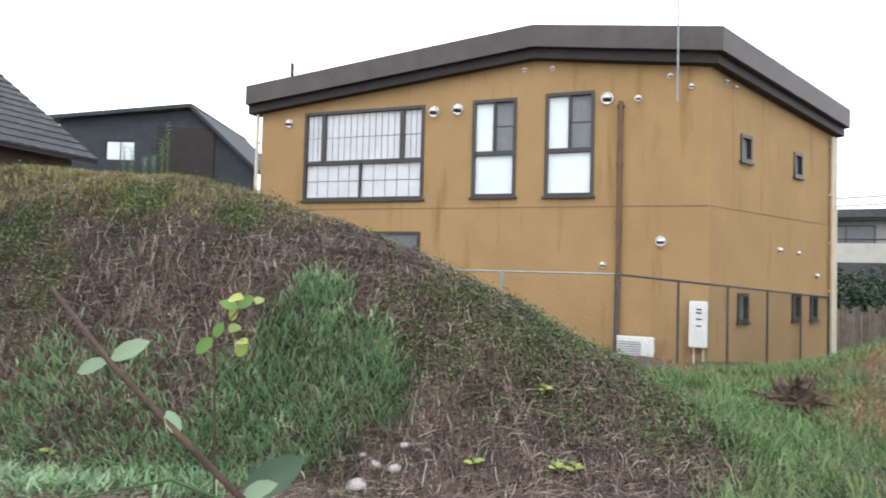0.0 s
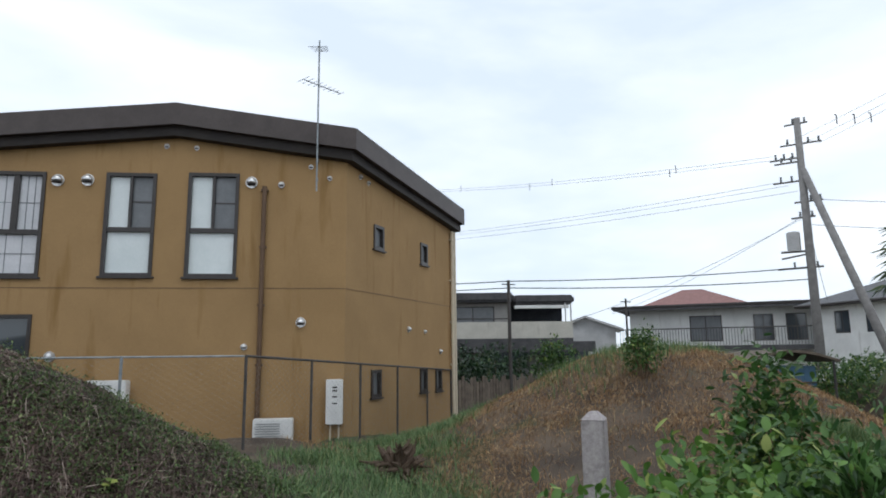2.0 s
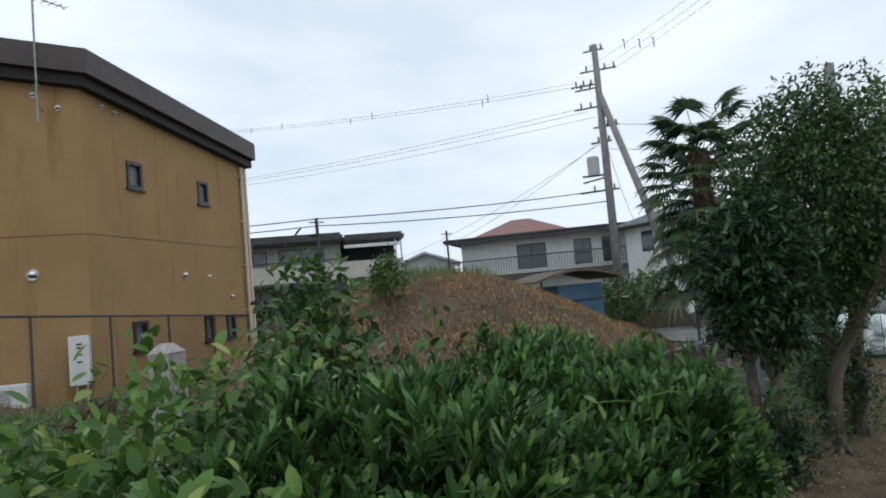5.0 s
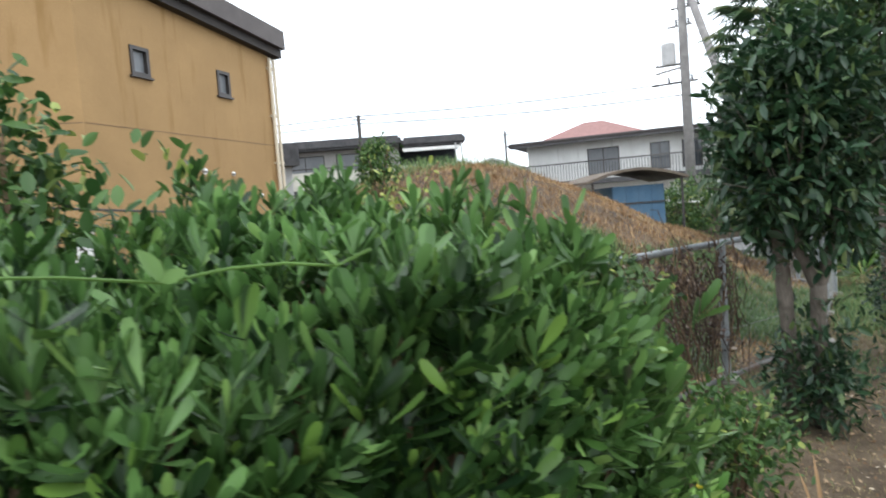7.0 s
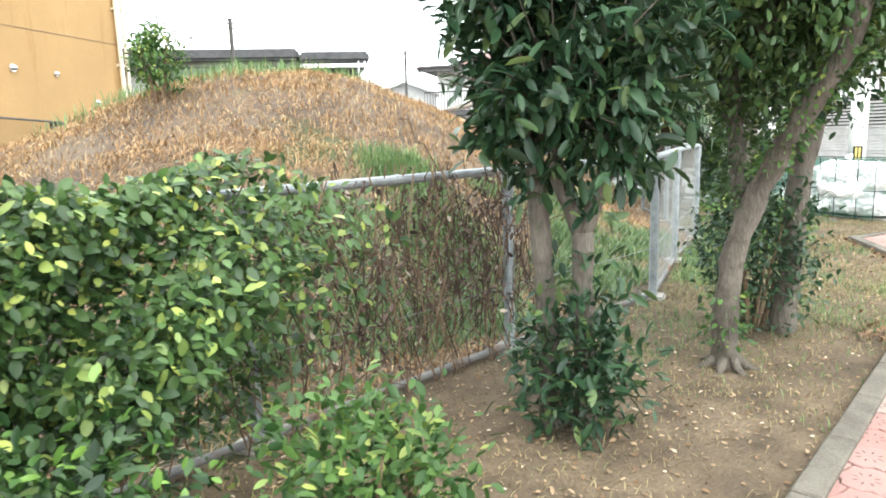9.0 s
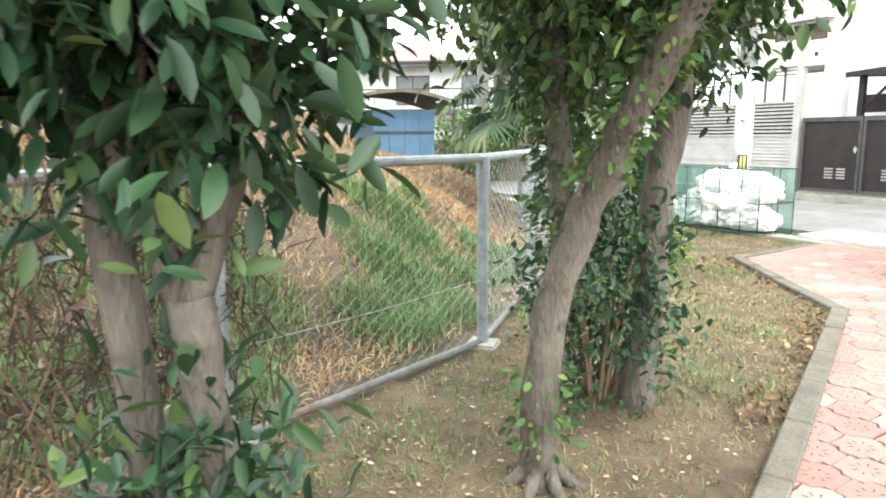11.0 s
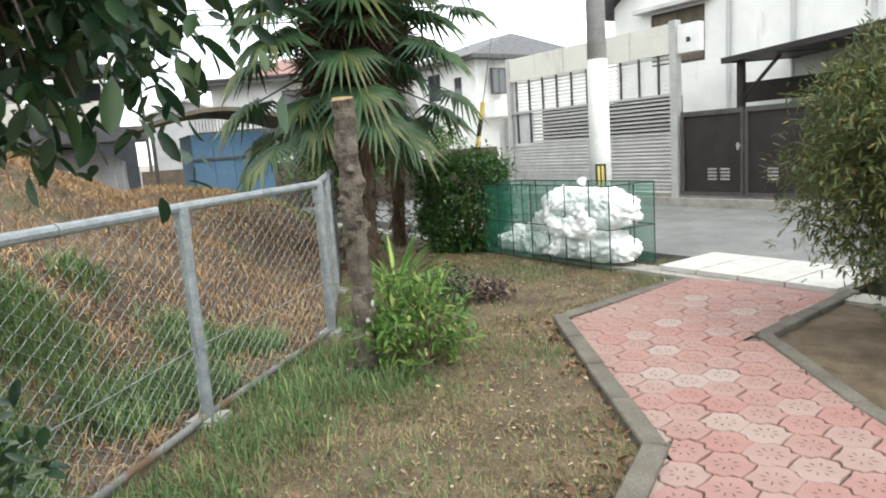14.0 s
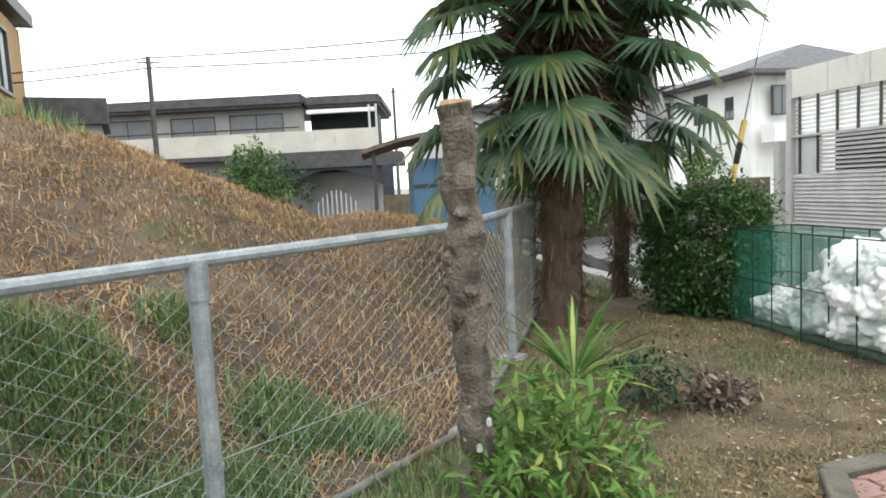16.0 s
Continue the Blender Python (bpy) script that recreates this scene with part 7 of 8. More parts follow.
def spiky(name, label, x, y, n, length, mat, seed, wide=0.03, z=0.0):
    s = root(name, label, "plant")
    g = np.random.default_rng(seed)
    a, e = g.uniform(0, math.tau, n), g.uniform(0.15, 1.35, n)
    d = np.stack([np.cos(a) * np.cos(e), np.sin(a) * np.cos(e), np.sin(e)], 1)
    leaf_mesh("leaves", np.tile((x, y, z + 0.05), (n, 1)) + d * 0.03, d, np.tile((0, 0, 1.0), (n, 1)), length * g.uniform(0.7, 1.1, n), mat, s, (wide, wide * 0.9), 0.22, 0.012)
    return s


spiky("yucca", "spiky green yucca-like plant by the fence", 16.65, 1.0, 46, 0.62, M_LEAFWEED, 81, 0.028, 0.12)
spiky("lily", "straw-tipped strap leaves at the hedge's foot", 8.35, -1.15, 30, 0.42, M_STRAW, 82, 0.022)


# ---- palms ----
def fan(pet, d, size, seed, droop):
    """Corners of one pleated fan leaf: petiole end, the way it points, size."""
    g = random.Random(seed)
    d = Vector(d).normalized()
    side = d.cross(Vector((0, 0, 1))).normalized()
    nrm = side.cross(d).normalized()
    tris = []
    n = 26
    for k in range(n):
        a = math.radians(-125 + 250 * (k + 0.5) / n)
        w = math.radians(250 / n * 0.5)
        L = size * (1 - 0.2 * abs(a) / 2.2) * g.uniform(0.78, 1.06)

        def pt(ang, r, lift):
            return pet + (d * math.cos(ang) + side * math.sin(ang)) * r + nrm * lift - Vector((0, 0, droop * r * r / size))
        tris.append([pet, pt(a - w, L * 0.55, -0.012), pt(a, L * 0.58, 0.02), pt(a + w, L * 0.55, -0.012), pt(a + g.uniform(-0.04, 0.04), L, -0.02 - g.uniform(0, 0.2))])
    return tris


def palm(name, label, x, y, top, r, fans, z_lo, seed, dead=0, size=0.68):
    p = root(name, label, "palm tree")
    g = random.Random(seed)
    bm = bmesh.new()
    pts = [Vector((x + 0.03 * math.sin(k * 0.8), y + 0.03 * math.cos(k * 0.7), top * k / 14 - 0.05)) for k in range(15)]
    foot_r = r * 1.25
    tube(bm, pts, [foot_r if k == 0 else r * (1 + 0.1 * (k % 2)) for k in range(15)], 12)
    part("trunk", bm, M_PALMTRUNK, p)
    n = 900
    G = np.random.default_rng(seed)
    a, z = G.uniform(0, math.tau, n), G.uniform(0.05, top, n)
    leaf_mesh("fibre", np.stack([x + np.cos(a) * r * 0.95, y + np.sin(a) * r * 0.95, z], 1), np.stack([np.cos(a) * 0.5, np.sin(a) * 0.5, G.uniform(-1, 0.6, n)], 1), np.stack([np.cos(a), np.sin(a), 0 * a], 1), G.uniform(0.08, 0.2, n), M_PALMDEAD, p, (0.07, 0.05))
    n = 1500
    a, z = G.uniform(0, math.tau, n), z_lo + 0.1 + (top - z_lo) * 0.42 * G.random(n)
    rr = r * (1 + 1.1 * G.random(n))
    leaf_mesh("stalk_tangle", np.stack([x + np.cos(a) * rr, y + np.sin(a) * rr, z], 1), np.stack([np.cos(a) * 0.6, np.sin(a) * 0.6, G.uniform(-1.2, 0.5, n)], 1), unit(G.normal(size=(n, 3))), G.uniform(0.15, 0.42, n), M_PALMDEAD, p, (0.025, 0.02))
    for k in range(fans + dead):
        isdead = k >= fans
        f = (k + 0.5) / fans if not isdead else g.random()
        z = z_lo + (top + 0.15 - z_lo) * f if not isdead else z_lo + 0.1 + (top - z_lo) * 0.55 * f
        if not isdead and 0.12 < f < 0.26 and k % 2:
            continue
        el = (-0.4 + 1.35 * f ** 1.3) if not isdead else -1.1 - 0.3 * g.random()
        az = k * 2.39996 + g.uniform(-0.3, 0.3)
        d = Vector((math.cos(az) * math.cos(el), math.sin(az) * math.cos(el), math.sin(el)))
        b = Vector((x, y, z))
        pl = g.uniform(0.5, 1.2) if not isdead else g.uniform(0.25, 0.5)
        e = b + d * pl - Vector((0, 0, 0.1 * pl))
        bm = bmesh.new()
        tube(bm, [b, b.lerp(e, 0.5) + Vector((0, 0, 0.04)), e], [0.016, 0.012, 0.009], 5, False)
        fr = part("frond", bm, M_PALM if not isdead else M_PALMDEAD, p)
        V = np.array([[tuple(q) for q in t] for t in fan(e, d + Vector((0, 0, -0.25)), size * g.uniform(0.85, 1.1) * (0.8 if isdead else 1), seed * 100 + k, 0.24 if not isdead else 0.2)])
        mass("blade", V, [(0, 1, 2), (0, 2, 3), (1, 4, 2), (2, 4, 3)], M_PALM if not isdead else M_PALMDEAD, fr)
    return p


palm("palm", "windmill palm with a shaggy trunk and dead fronds", 18.4, 2.62, 4.7, 0.19, 84, 1.95, 5, 60, 0.66)
palm("palm", "slender windmill palm behind another palm", 20.0, 3.1, 4.3, 0.09, 24, 2.3, 6, 8, 0.62)

# cut stump
st = root("tree_stump", "tall knobbly cut tree trunk beside the fence", "tree stump")
bm = bmesh.new()
pts, rad = [], []
for k in range(41):
    z = -0.1 + 1.81 * k / 40
    pts.append(Vector((15.3 - 0.05 * z + 0.012 * math.sin(k * 0.9), 0.36 - 0.03 * z, z)))
    rad.append(0.068 + (0.02 if z < 0.3 else 0) + (0.016 * max(0, math.sin(k * 1.15)) if 0.75 < z < 1.4 else 0.004 * math.sin(k * 1.9)))
tube(bm, pts, rad, 18)
for v in bm.verts:
    v.co += Vector((noise.noise(v.co * 13), noise.noise(v.co * 13 + Vector((9, 0, 0))), 0)) * 0.022
part("trunk", bm, M_STUMPBARK, st)
bm = bmesh.new()
tube(bm, [Vector((15.22, 0.31, 1.69)), Vector((15.22, 0.31, 1.722))], [0.066, 0.062], 18)
part("cut_face", bm, M_STUMPWOOD, st, "fresh pale cut wood")
for k, (a, z) in enumerate(((2.9, 1.12), (4.2, 1.0), (3.4, 0.9), (2.4, 1.02), (5.0, 1.22), (3.9, 1.3), (2.8, 0.86), (5.6, 0.95))):
    bm = bmesh.new()
    c = Vector((15.3 - 0.05 * z + math.cos(a) * 0.07, 0.36 - 0.03 * z + math.sin(a) * 0.07, z))
    bmesh.ops.create_icosphere(bm, subdivisions=2, radius=0.03, matrix=Matrix.Translation(c))
    for v in bm.verts:
        v.co += Vector((noise.noise(v.co * 30), noise.noise(v.co * 30 + Vector((5, 0, 0))), noise.noise(v.co * 30 + Vector((0, 5, 0))))) * 0.012
    part("burl", bm, M_STUMPBARK, st)
for k, (a, z) in enumerate(((3.6, 0.52), (4.0, 0.36), (3.2, 0.4), (4.6, 0.46), (3.9, 0.28))):
    bm = bmesh.new()
    d = Vector((math.cos(a), math.sin(a), 0))
    F = Frame((Vector((15.29, 0.35, 0)) + d * 0.07).xy, (-d.y, d.x), d.xy)
    F.box(bm, -0.012, 0.013, z - 0.022, z + 0.018, -0.004, 0.014)
    bmesh.ops.bevel(bm, geom=list(bm.edges), offset=0.008, segments=1, affect="EDGES")
    part("pale_scar", bm, M_SLAB, st)

# weed stem that leans into the walk's start
stem = root("weed", "leaning brown weed stem with a few pale leaves", "weed")
TW = [Vector(p) for p in ((0.56, 0.34, 2.23), (0.68, 0.27, 2.11), (0.81, 0.2, 2.0), (0.92, 0.17, 1.9), (0.83, 0.76, 2.17), (0.79, 0.66, 2.11))]
bm = bmesh.new()
tube(bm, [TW[0], TW[1], TW[2], TW[3], Vector((TW[3].x + 0.12, TW[3].y - 0.15, ground_at(TW[3].x, TW[3].y)))], [0.0035, 0.0048, 0.006, 0.0068, 0.008], 8)
part("stem", bm, M_STEM, stem, smooth=True)
lv = [(TW[1], (0.6, 0.2, 0.4)), (TW[1], (-0.7, 0.1, -0.2)), (TW[2], (-0.3, 0.2, 0.5)), (TW[2] + Vector((0.1, 0, -0.1)), (0.7, -0.1, 0.3)), (TW[4], (0.5, 0.2, 0.6)), (TW[4], (-0.6, 0.1, 0.3)), (TW[5], (-0.5, 0, -0.4)), (TW[5], (0.3, 0, 0.7))]
leaf_mesh("leaves", [tuple(p) for p, d in lv[:4]], [d for p, d in lv[:4]], np.tile((0.1, -0.8, 0.6), (4, 1)), np.array([0.07, 0.06, 0.05, 0.06]), M_LEAFPALE, stem, (0.24, 0.24))
leaf_mesh("young_leaves", [tuple(p) for p, d in lv[4:]], [d for p, d in lv[4:]], np.tile((0.1, -0.8, 0.6), (4, 1)), np.array([0.05, 0.05, 0.055, 0.04]), M_LEAFWEED, stem, (0.3, 0.3))
leaf_mesh("low_leaf", [(0.9, 0.3, 1.86)], [(0.75, 0.2, 0.5)], [(0.1, -0.8, 0.6)], np.array([0.13]), M_LEAFDARK, stem, (0.26, 0.24))
bm = bmesh.new()
tube(bm, [(0.62, 0.31, 1.87), (0.77, 0.35, 1.885), (0.9, 0.32, 1.84), (0.95, 0.15, 1.8)], [0.002, 0.003, 0.004, 0.005], 6)
part("side_twig", bm, M_LEAFVINE, stem)
bm = bmesh.new()
tube(bm, [TW[4], TW[5], Vector((TW[5].x + 0.05, TW[5].y - 0.02, ground_at(TW[5].x, TW[5].y)))], 0.003, 4)
part("side_stem", bm, M_STEM, stem)

# seedlings on the first mound
g = np.random.default_rng(91)
for (x, y, hgt) in ((2.67, 3.69, 0.09), (2.7, 3.18, 0.1), (2.58, 3.22, 0.07), (2.05, 3.3, 0.06), (-0.75, 4.0, 0.08)):
    s = root("seedling", "small seedling with yellow-green leaves", "seedling", "seedlings on the mound")
    z0 = ground_at(x, y)
    bm = bmesh.new()
    tube(bm, [(x, y, z0 - 0.02), (x + 0.005, y - 0.01, z0 + hgt)], [0.003, 0.002], 5)
    part("stem", bm, M_LEAFVINE, s)
    a = np.arange(5) * 1.3 + x
    leaf_mesh("leaves", np.stack([x + 0 * a, y - 0.01 + 0 * a, z0 + hgt * (0.6 + 0.08 * np.arange(5))], 1), np.stack([np.cos(a), np.sin(a), 0.4 + 0 * a], 1), np.tile((0, -0.4, 1.0), (5, 1)), g.uniform(0.05, 0.08, 5), M_LEAFYELLOW, s, (0.3, 0.28))
q = np.array([TW[4], TW[4], TW[4], TW[5], TW[5], TW[5]]) + g.normal(size=(6, 3)) * [0.05, 0.02, 0.02]
leaf_mesh("young_leaves", q, unit(g.normal(size=(6, 3)) + [0, 0, 0.3]), np.tile((0.1, -0.8, 0.6), (6, 1)), g.uniform(0.04, 0.06, 6), M_LEAFYELLOW, stem, (0.3, 0.3))

# root clod between the mounds
clod = root("root_clod", "dark upturned root clod in the grass", "root clod", at=(7.0, 6.55, ground_at(7.0, 6.55)))
bm = bmesh.new()
gg = random.Random(3)
for k in range(46):
    a, e = gg.uniform(0, math.tau), gg.uniform(-0.1, 1.2)
    d = Vector((math.cos(a) * math.cos(e), math.sin(a) * math.cos(e), math.sin(e)))
    bm = bmesh.new()
    tube(bm, [d * 0.1, d * 0.3 + Vector((gg.uniform(-0.1, 0.1), gg.uniform(-0.1, 0.1), 0.05)), d * gg.uniform(0.35, 0.6)], [0.05, 0.035, 0.01], 6, False)
    part("root", bm, M_PALMTRUNK, clod)


# ---- grass and litter ----
def scatter(n, x0, x1, y0, y1, mask):
    xy = np.stack([RNG.uniform(x0, x1, n), RNG.uniform(y0, y1, n)], 1)
    return xy[RNG.random(n) < mask(xy[:, 0], xy[:, 1])]


def patch(x, y, s=1.0, o=0.0):
    return np.clip(0.5 + 0.9 * np.sin(1.3 * s * x + 2.1 * np.sin(0.9 * s * y + o)) * np.sin(1.1 * s * y + 1.7 * np.sin(0.8 * s * x + o)), 0, 1)


def beyond(x, y):
    return np.where(x > 7.0, y > np.interp(x, [p[0] for p in FENCE], [p[1] for p in FENCE]) + 0.06, y > -0.4).astype(float)


def spots_mask(x, y, spots):
    m = np.zeros_like(x)
    for cx, cy, r in spots:
        m = np.maximum(m, np.exp(-(((x - cx) ** 2 + (y - cy) ** 2) / r**2) ** 2))
    return m


GREEN_1 = [(3.9, 2.7, 0.5), (4.6, 3.4, 0.8), (5.4, 4.9, 1.0), (6.4, 5.6, 1.0), (7.6, 7.6, 1.1), (9.0, 9.2, 1.2), (10.6, 10.2, 1.2), (12.5, 11.4, 1.2), (6.6, 7.6, 0.9)]
LUSH = [(0.96, 4.38, 0.16), (1.15, 4.37, 0.14), (0.75, 4.07, 0.22), (1.05, 4.05, 0.24), (1.4, 3.97, 0.2), (0.45, 3.9, 0.22), (0.8, 3.84, 0.28), (1.15, 3.78, 0.28), (1.5, 3.76, 0.2), (0.3, 3.76, 0.2), (0.65, 3.68, 0.2), (1.0, 3.62, 0.2)]
THIN = [(-0.2, 4.05, 0.3), (-0.55, 4.1, 0.3), (-0.95, 4.25, 0.3), (-0.8, 3.9, 0.35), (-0.3, 3.8, 0.35), (0.1, 3.7, 0.3), (-1.3, 4.1, 0.35), (0.3, 3.5, 0.3), (-0.5, 3.6, 0.3)]
MAT_R = [(1.65, 4.3, 0.25), (2.1, 4.35, 0.3), (1.75, 4.0, 0.22), (2.05, 3.9, 0.3), (2.5, 4.08, 0.35), (2.65, 3.86, 0.35), (3.15, 3.98, 0.4), (2.2, 3.65, 0.25), (2.8, 3.64, 0.3), (3.45, 3.65, 0.4), (2.3, 4.5, 0.3), (2.9, 4.3, 0.35), (-1.5, 5.25, 0.35), (-1.2, 4.85, 0.3), (-1.9, 5.0, 0.4), (3.7, 4.1, 0.45), (-0.6, 5.4, 0.3), (0.3, 5.2, 0.25), (4.0, 3.8, 0.4)]
near1 = lambda x, y: (np.hypot(x - 1, y + 1) < 9.5).astype(float)
bare = lambda x, y: near1(x, y) * (1 - 0.6 * spots_mask(x, y, MAT_R)) * (1 - 0.9 * spots_mask(x, y, GREEN_1)) * (1 - 0.85 * spots_mask(x, y, LUSH))
xy = scatter(120000, -6.5, 6.5, 1.0, 9, lambda x, y: bare(x, y) * (0.45 + 0.55 * patch(x, y, 1.3)))
xy = np.concatenate([xy, scatter(110000, -2.5, 4.6, 3.0, 4.9, lambda x, y: bare(x, y) * (0.35 + 0.65 * patch(x, y, 2.3, 0.7)))])
runners("dead_runners", xy, RNG.uniform(0.06, 0.3, len(xy)), M_BRUSH, "matted dead brown grass runners on the mound", 0.0024, 0.05)
xy = scatter(90000, -6.5, 6.5, 1.0, 9, lambda x, y: bare(x, y) * (0.25 + 0.75 * patch(x, y, 2.1, 1.0)))
blades("grass", xy, RNG.uniform(0.03, 0.09, len(xy)), RNG.uniform(0.75, 0.99, len(xy)), M_BRUSH, "low dead grass tufts on the mound", 0.004)
xy = scatter(260000, -3, 5, 3.0, 6.6, lambda x, y: np.maximum(spots_mask(x, y, MAT_R) * (0.5 + 0.5 * patch(x, y, 3.1)), 0.14 * patch(x, y, 2.0, 2.0)))
n = len(xy)
ob = leaf_mesh("creeper", np.stack([xy[:, 0], xy[:, 1], height(xy[:, 0], xy[:, 1]) + 0.01 + RNG.random(n) ** 2 * 0.1], 1), unit(RNG.normal(size=(n, 3)) + [0, 0, 0.3]), unit(RNG.normal(size=(n, 3)) * 0.4 + [0, 0, 1]), RNG.uniform(0.012, 0.030, n), M_CREEPER, None, (0.27, 0.25))
tagged(ob, "low dark green creeping plants on the mound", "creeper", kind="stuff")
xy = scatter(200000, -3, 14, 0.8, 13, lambda x, y: spots_mask(x, y, GREEN_1) * beyond(x, y))
blades("grass", xy, RNG.uniform(0.08, 0.32, len(xy)), RNG.uniform(0.4, 0.97, len(xy)), M_GRASS, "fresh green grass tufts in the hollow", 0.0055)
xy = scatter(60000, -2.4, 2.2, 3.0, 5.4, lambda x, y: np.maximum(spots_mask(x, y, LUSH), 1.1 * spots_mask(x, y, THIN) * (0.35 + 0.65 * patch(x, y, 3.0))))
blades("grass", xy, RNG.uniform(0.09, 0.24, len(xy)), RNG.uniform(0.5, 0.97, len(xy)), M_LUSH, "lush bluish-green grass clump on the mound's side", 0.0068)
xy = scatter(110000, -6, 4, 4.6, 10.5, lambda x, y: np.clip((dome(MOUND_1, x, y) - 1.72) * 3, 0, 1))
blades("grass", xy, RNG.uniform(0.03, 0.13, len(xy)), RNG.uniform(0.35, 0.97, len(xy)), M_CREST, "short golden-green grass along the mound's crest", 0.004)
for (x, y, hgt) in ((-1.0, 6.29, 0.34), (-0.93, 6.31, 0.3), (-0.8, 6.33, 0.2), (-0.65, 6.38, 0.42), (-0.6, 6.39, 0.6), (-0.72, 6.36, 0.22)):
    s = root("weed_stalk", "slim green weed stalk on the mound's crest", "weed", "weed stalks on the crest")
    z0 = ground_at(x, y)
    bm = bmesh.new()
    tube(bm, [(x, y, z0 - 0.03), (x + 0.01, y, z0 + hgt * 0.6), (x, y, z0 + hgt)], [0.006, 0.005, 0.002], 5)
    part("stem", bm, M_LEAFVINE, s)
    k = np.arange(40)
    a = k * 2.4
    leaf_mesh("leaves", np.stack([x + 0 * a, y + 0 * a, z0 + 0.04 + hgt * k / 42], 1), np.stack([np.cos(a), np.sin(a), 0.5 + 0 * a], 1), np.tile((0, 0, 1.0), (40, 1)), np.full(40, 0.045), M_LUSH, s, (0.1, 0.1))
BARE_2 = [(8.6, 4.6, 0.55), (9.2, 4.0, 0.5), (8.2, 3.9, 0.5), (9.9, 4.7, 0.4), (8.9, 5.3, 0.4)]
GREEN_2 = [(9.6, 1.6, 0.5), (10.7, 2.2, 0.5), (11.6, 1.5, 0.5), (12.0, 2.5, 0.4), (13.3, 1.35, 0.42), (10.6, 1.2, 0.4), (11.9, 2.0, 0.3), (12.6, 0.9, 0.35), (11.2, 0.9, 0.3), (14.15, 1.25, 0.3), (14.6, 1.2, 0.28), (13.2, 0.85, 0.3), (12.9, 2.1, 0.22), (14.0, 1.9, 0.36), (13.8, 2.15, 0.26), (15.05, 1.69, 0.28), (15.4, 1.45, 0.22), (14.7, 2.3, 0.16)]
xy = scatter(120000, 7.0, 20, 0.5, 11, lambda x, y: beyond(x, y) * (1 - 0.8 * spots_mask(x, y, GREEN_2)) * (0.4 + 0.6 * patch(x, y, 1.5, 1.0)) * np.where(y < 6, 1, 0.6) * (1 - 0.85 * spots_mask(x, y, BARE_2)))
blades("grass", xy, RNG.uniform(0.04, 0.16, len(xy)), RNG.uniform(0.35, 0.95, len(xy)), M_RUSSET, "dry russet grass on the second mound", 0.0042)
xy = scatter(90000, 7.0, 20, 0.5, 9, lambda x, y: beyond(x, y) * (1 - 0.7 * spots_mask(x, y, BARE_2)) * (0.25 + 0.75 * patch(x, y, 1.1, 4.0)))
runners("dead_runners", xy, RNG.uniform(0.04, 0.13, len(xy)), M_RUSSET, "dead pale runners matted on the second mound", 0.0028, 0.05)
xy = scatter(170000, 8.5, 17, 0.5, 4, lambda x, y: spots_mask(x, y, GREEN_2) * beyond(x, y))
blades("grass", xy, RNG.uniform(0.08, 0.26, len(xy)), RNG.uniform(0.3, 0.96, len(xy)), M_GRASS, "green grass tufts behind the fence", 0.004)
xy = scatter(6000, 9, 15, 5.5, 9.5, lambda x, y: np.clip(dome(MOUND_2, x, y) - 1.5, 0, 1) * 1.3)
blades("grass", xy, RNG.uniform(0.1, 0.32, len(xy)), RNG.uniform(0.1, 0.6, len(xy)), M_GRASS, "grass fringe on the second mound's brow", 0.005)


def lawn(x, y):
    fy = np.interp(x, [p[0] for p in FENCE], [p[1] for p in FENCE])
    ky = np.interp(x, [6.6, 14.78, 16.66, 18.3], [-1.45, -1.47, -0.4, -1.0])
    return ((y < fy - 0.05) & (y > ky)).astype(float)


xy = scatter(230000, 8.3, 19.3, -1.5, 3.2, lambda x, y: lawn(x, y) * (0.15 + 0.85 * patch(x, y, 1.7, 0.5)) * (0.3 + 0.7 * sstep(11.8, 13.2, x)))
blades("grass", xy, RNG.uniform(0.025, 0.075, len(xy)), RNG.uniform(0.5, 0.98, len(xy)), M_LAWN, "short dry lawn beside the path", 0.0024)
LAWNG = [(12.9, -1.15, 0.35), (13.1, -0.8, 0.35), (11.35, -0.1, 0.4), (11.0, 0.1, 0.4), (12.1, -0.2, 0.35), (14.2, -0.6, 0.35), (15.0, 0.0, 0.45), (14.6, 0.35, 0.4), (16.0, 0.3, 0.5), (15.9, -0.55, 0.3), (13.6, 0.1, 0.4), (14.0, -1.1, 0.25), (18.3, 0.6, 0.5), (17.4, 1.5, 0.5), (13.3, -0.3, 0.3), (18.2, -0.9, 0.3)]
xy = scatter(56000, 10.8, 19.3, -1.5, 3.2, lambda x, y: lawn(x, y) * np.maximum(spots_mask(x, y, LAWNG), 0.14 * patch(x, y, 2.7, 3.0) + 0.06))
blades("grass", xy, RNG.uniform(0.025, 0.10, len(xy)), RNG.uniform(0.2, 0.9, len(xy)), M_GRASS, "green grass patches on the dry lawn", 0.003)
TUFTS = [(14.9, 0.5, 0.45), (14.3, 0.3, 0.35), (15.3, 0.75, 0.4), (15.1, 0.2, 0.3), (13.7, 0.2, 0.3), (16.2, 0.9, 0.4)]
xy = scatter(16000, 13, 17, -0.4, 1.8, lambda x, y: lawn(x, y) * spots_mask(x, y, TUFTS))
blades("grass", xy, RNG.uniform(0.05, 0.2, len(xy)), RNG.uniform(0.2, 0.85, len(xy)), M_GRASS, "rank green grass along the fence's foot", 0.004)
xy = scatter(9000, 19.4, 24, 3.0, 7.5, lambda x, y: (x * ROAD_N[0] + y * ROAD_N[1] < 16.7).astype(float))
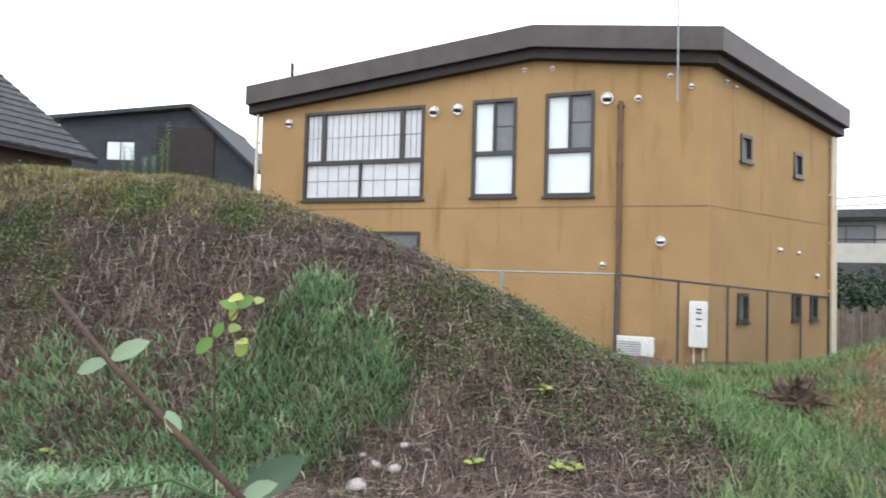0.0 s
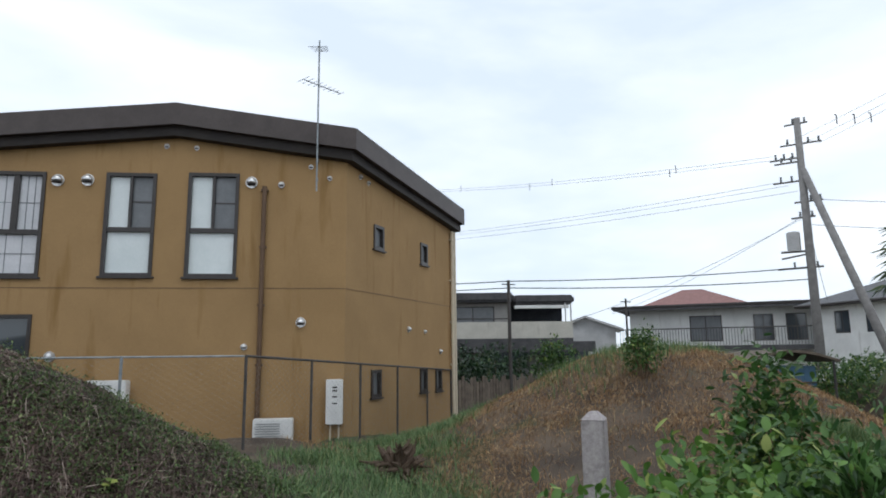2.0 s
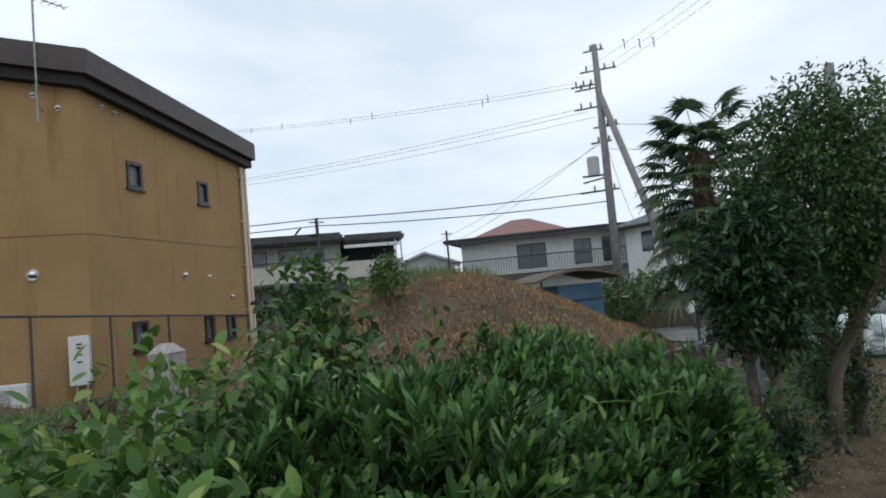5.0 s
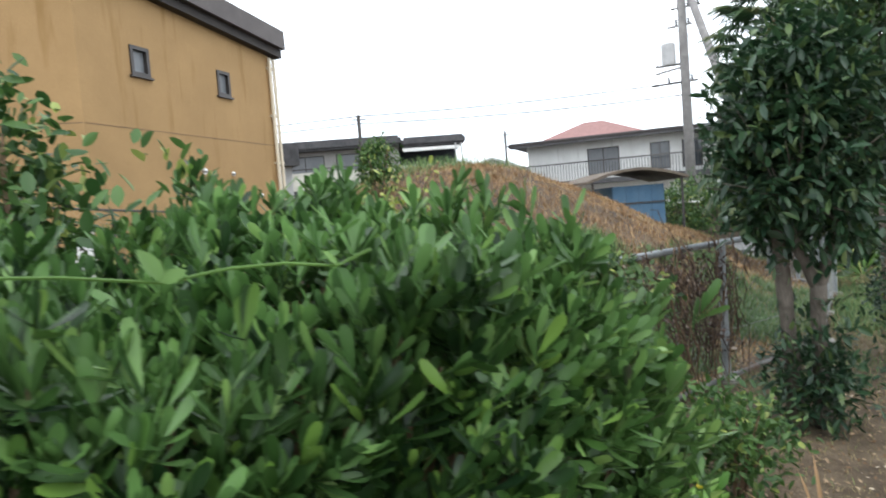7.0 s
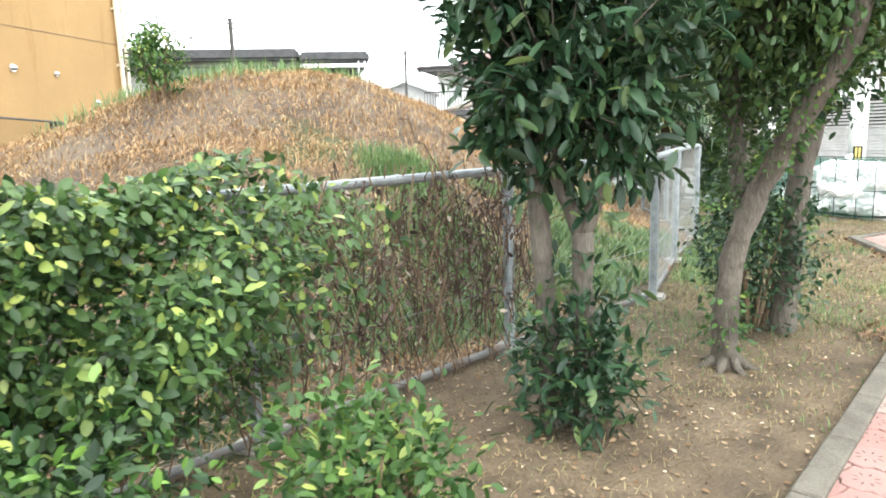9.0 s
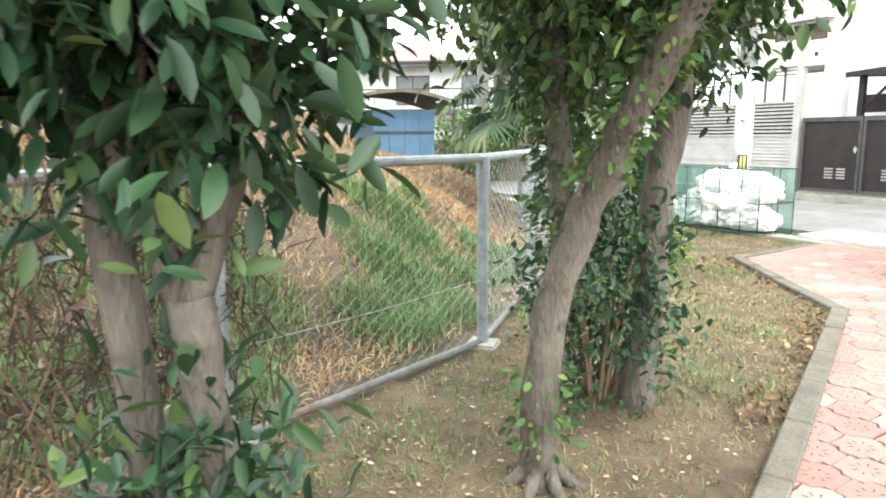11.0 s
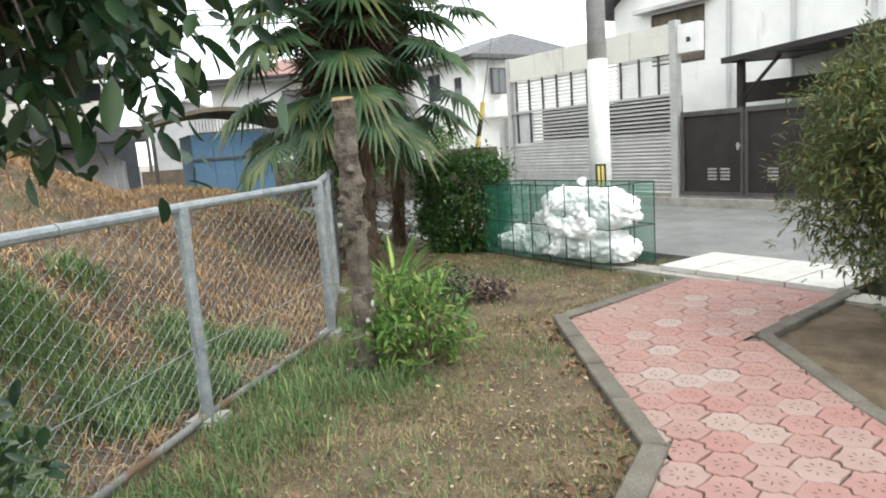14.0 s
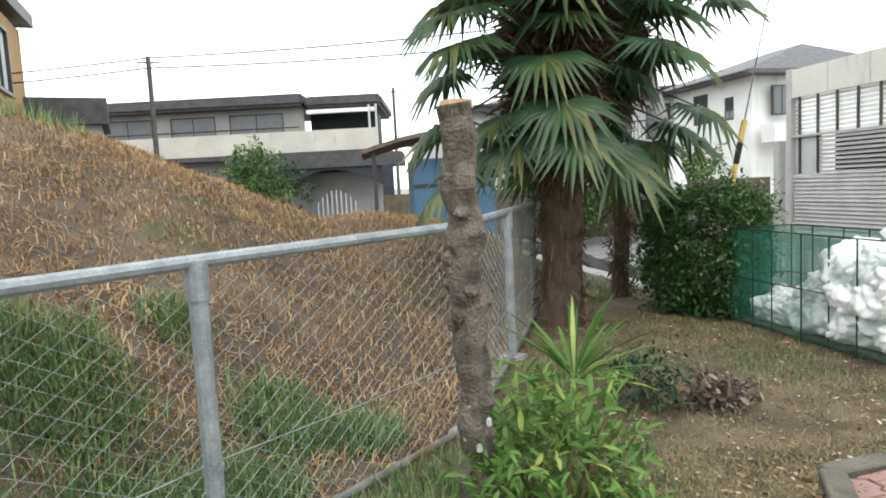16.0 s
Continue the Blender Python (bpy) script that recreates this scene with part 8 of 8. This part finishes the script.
blades("grass", xy, RNG.uniform(0.05, 0.15, len(xy)), RNG.uniform(0.2, 0.8, len(xy)), M_GRASS, "bright green grass strip by the street", 0.006)
xy = scatter(16000, 7.4, 19, -1.5, 3.0, lambda x, y: lawn(x, y) * (0.4 + 0.6 * patch(x, y, 2.3)))
n = len(xy)
ob = leaf_mesh("leaf_litter", np.stack([xy[:, 0], xy[:, 1], np.full(n, 0.012)], 1), unit(RNG.normal(size=(n, 3)) * [1, 1, 0.25]), unit(RNG.normal(size=(n, 3)) * 0.3 + [0, 0, 1]), RNG.uniform(0.012, 0.036, n), M_LITTER, None, (0.25, 0.25))
tagged(ob, "scattered dry leaves and pale litter on the soil", "leaf litter", kind="stuff")
xy = scatter(5200, 12.4, 16.6, -1.48, 0.0, lambda x, y: lawn(x, y) * np.exp(-((y - np.interp(x, [6.6, 14.78, 16.66], [-1.45, -1.46, -0.38])) / 0.16) ** 2) * (0.3 + 0.7 * patch(x, y, 2.9, 1.0)))
n = len(xy)
ob = leaf_mesh("leaf_litter", np.stack([xy[:, 0], xy[:, 1], 0.012 + 0.02 * RNG.random(n)], 1), unit(RNG.normal(size=(n, 3)) * [1, 1, 0.4]), unit(RNG.normal(size=(n, 3)) * 0.5 + [0, 0, 1]), RNG.uniform(0.03, 0.065, n), M_DRIFT, None, (0.25, 0.25))
tagged(ob, "brown fallen leaves drifted against the kerb", "leaf litter", kind="stuff")
for (x, y, r) in ((1.77, 3.45, 0.035), (1.3, 3.36, 0.075), (1.42, 3.45, 0.045), (1.55, 3.41, 0.05), (1.62, 3.5, 0.04), (1.2, 3.5, 0.035), (1.5, 3.33, 0.03), (1.66, 3.4, 0.025), (1.35, 3.5, 0.03)):
    s = tagged(new("stone"), "small pale stone in dead grass", "stone", "stones")
    s.location = (x, y, ground_at(x, y))
    bm = bmesh.new()
    bmesh.ops.create_icosphere(bm, subdivisions=2, radius=r)
    for v in bm.verts:
        v.co = v.co * (1 + 0.3 * noise.noise(v.co * 20 + Vector((x * 9, y * 7, 0))))
        v.co.z *= 0.65
    part("rock", bm, M_GRANITE, s, smooth=True)
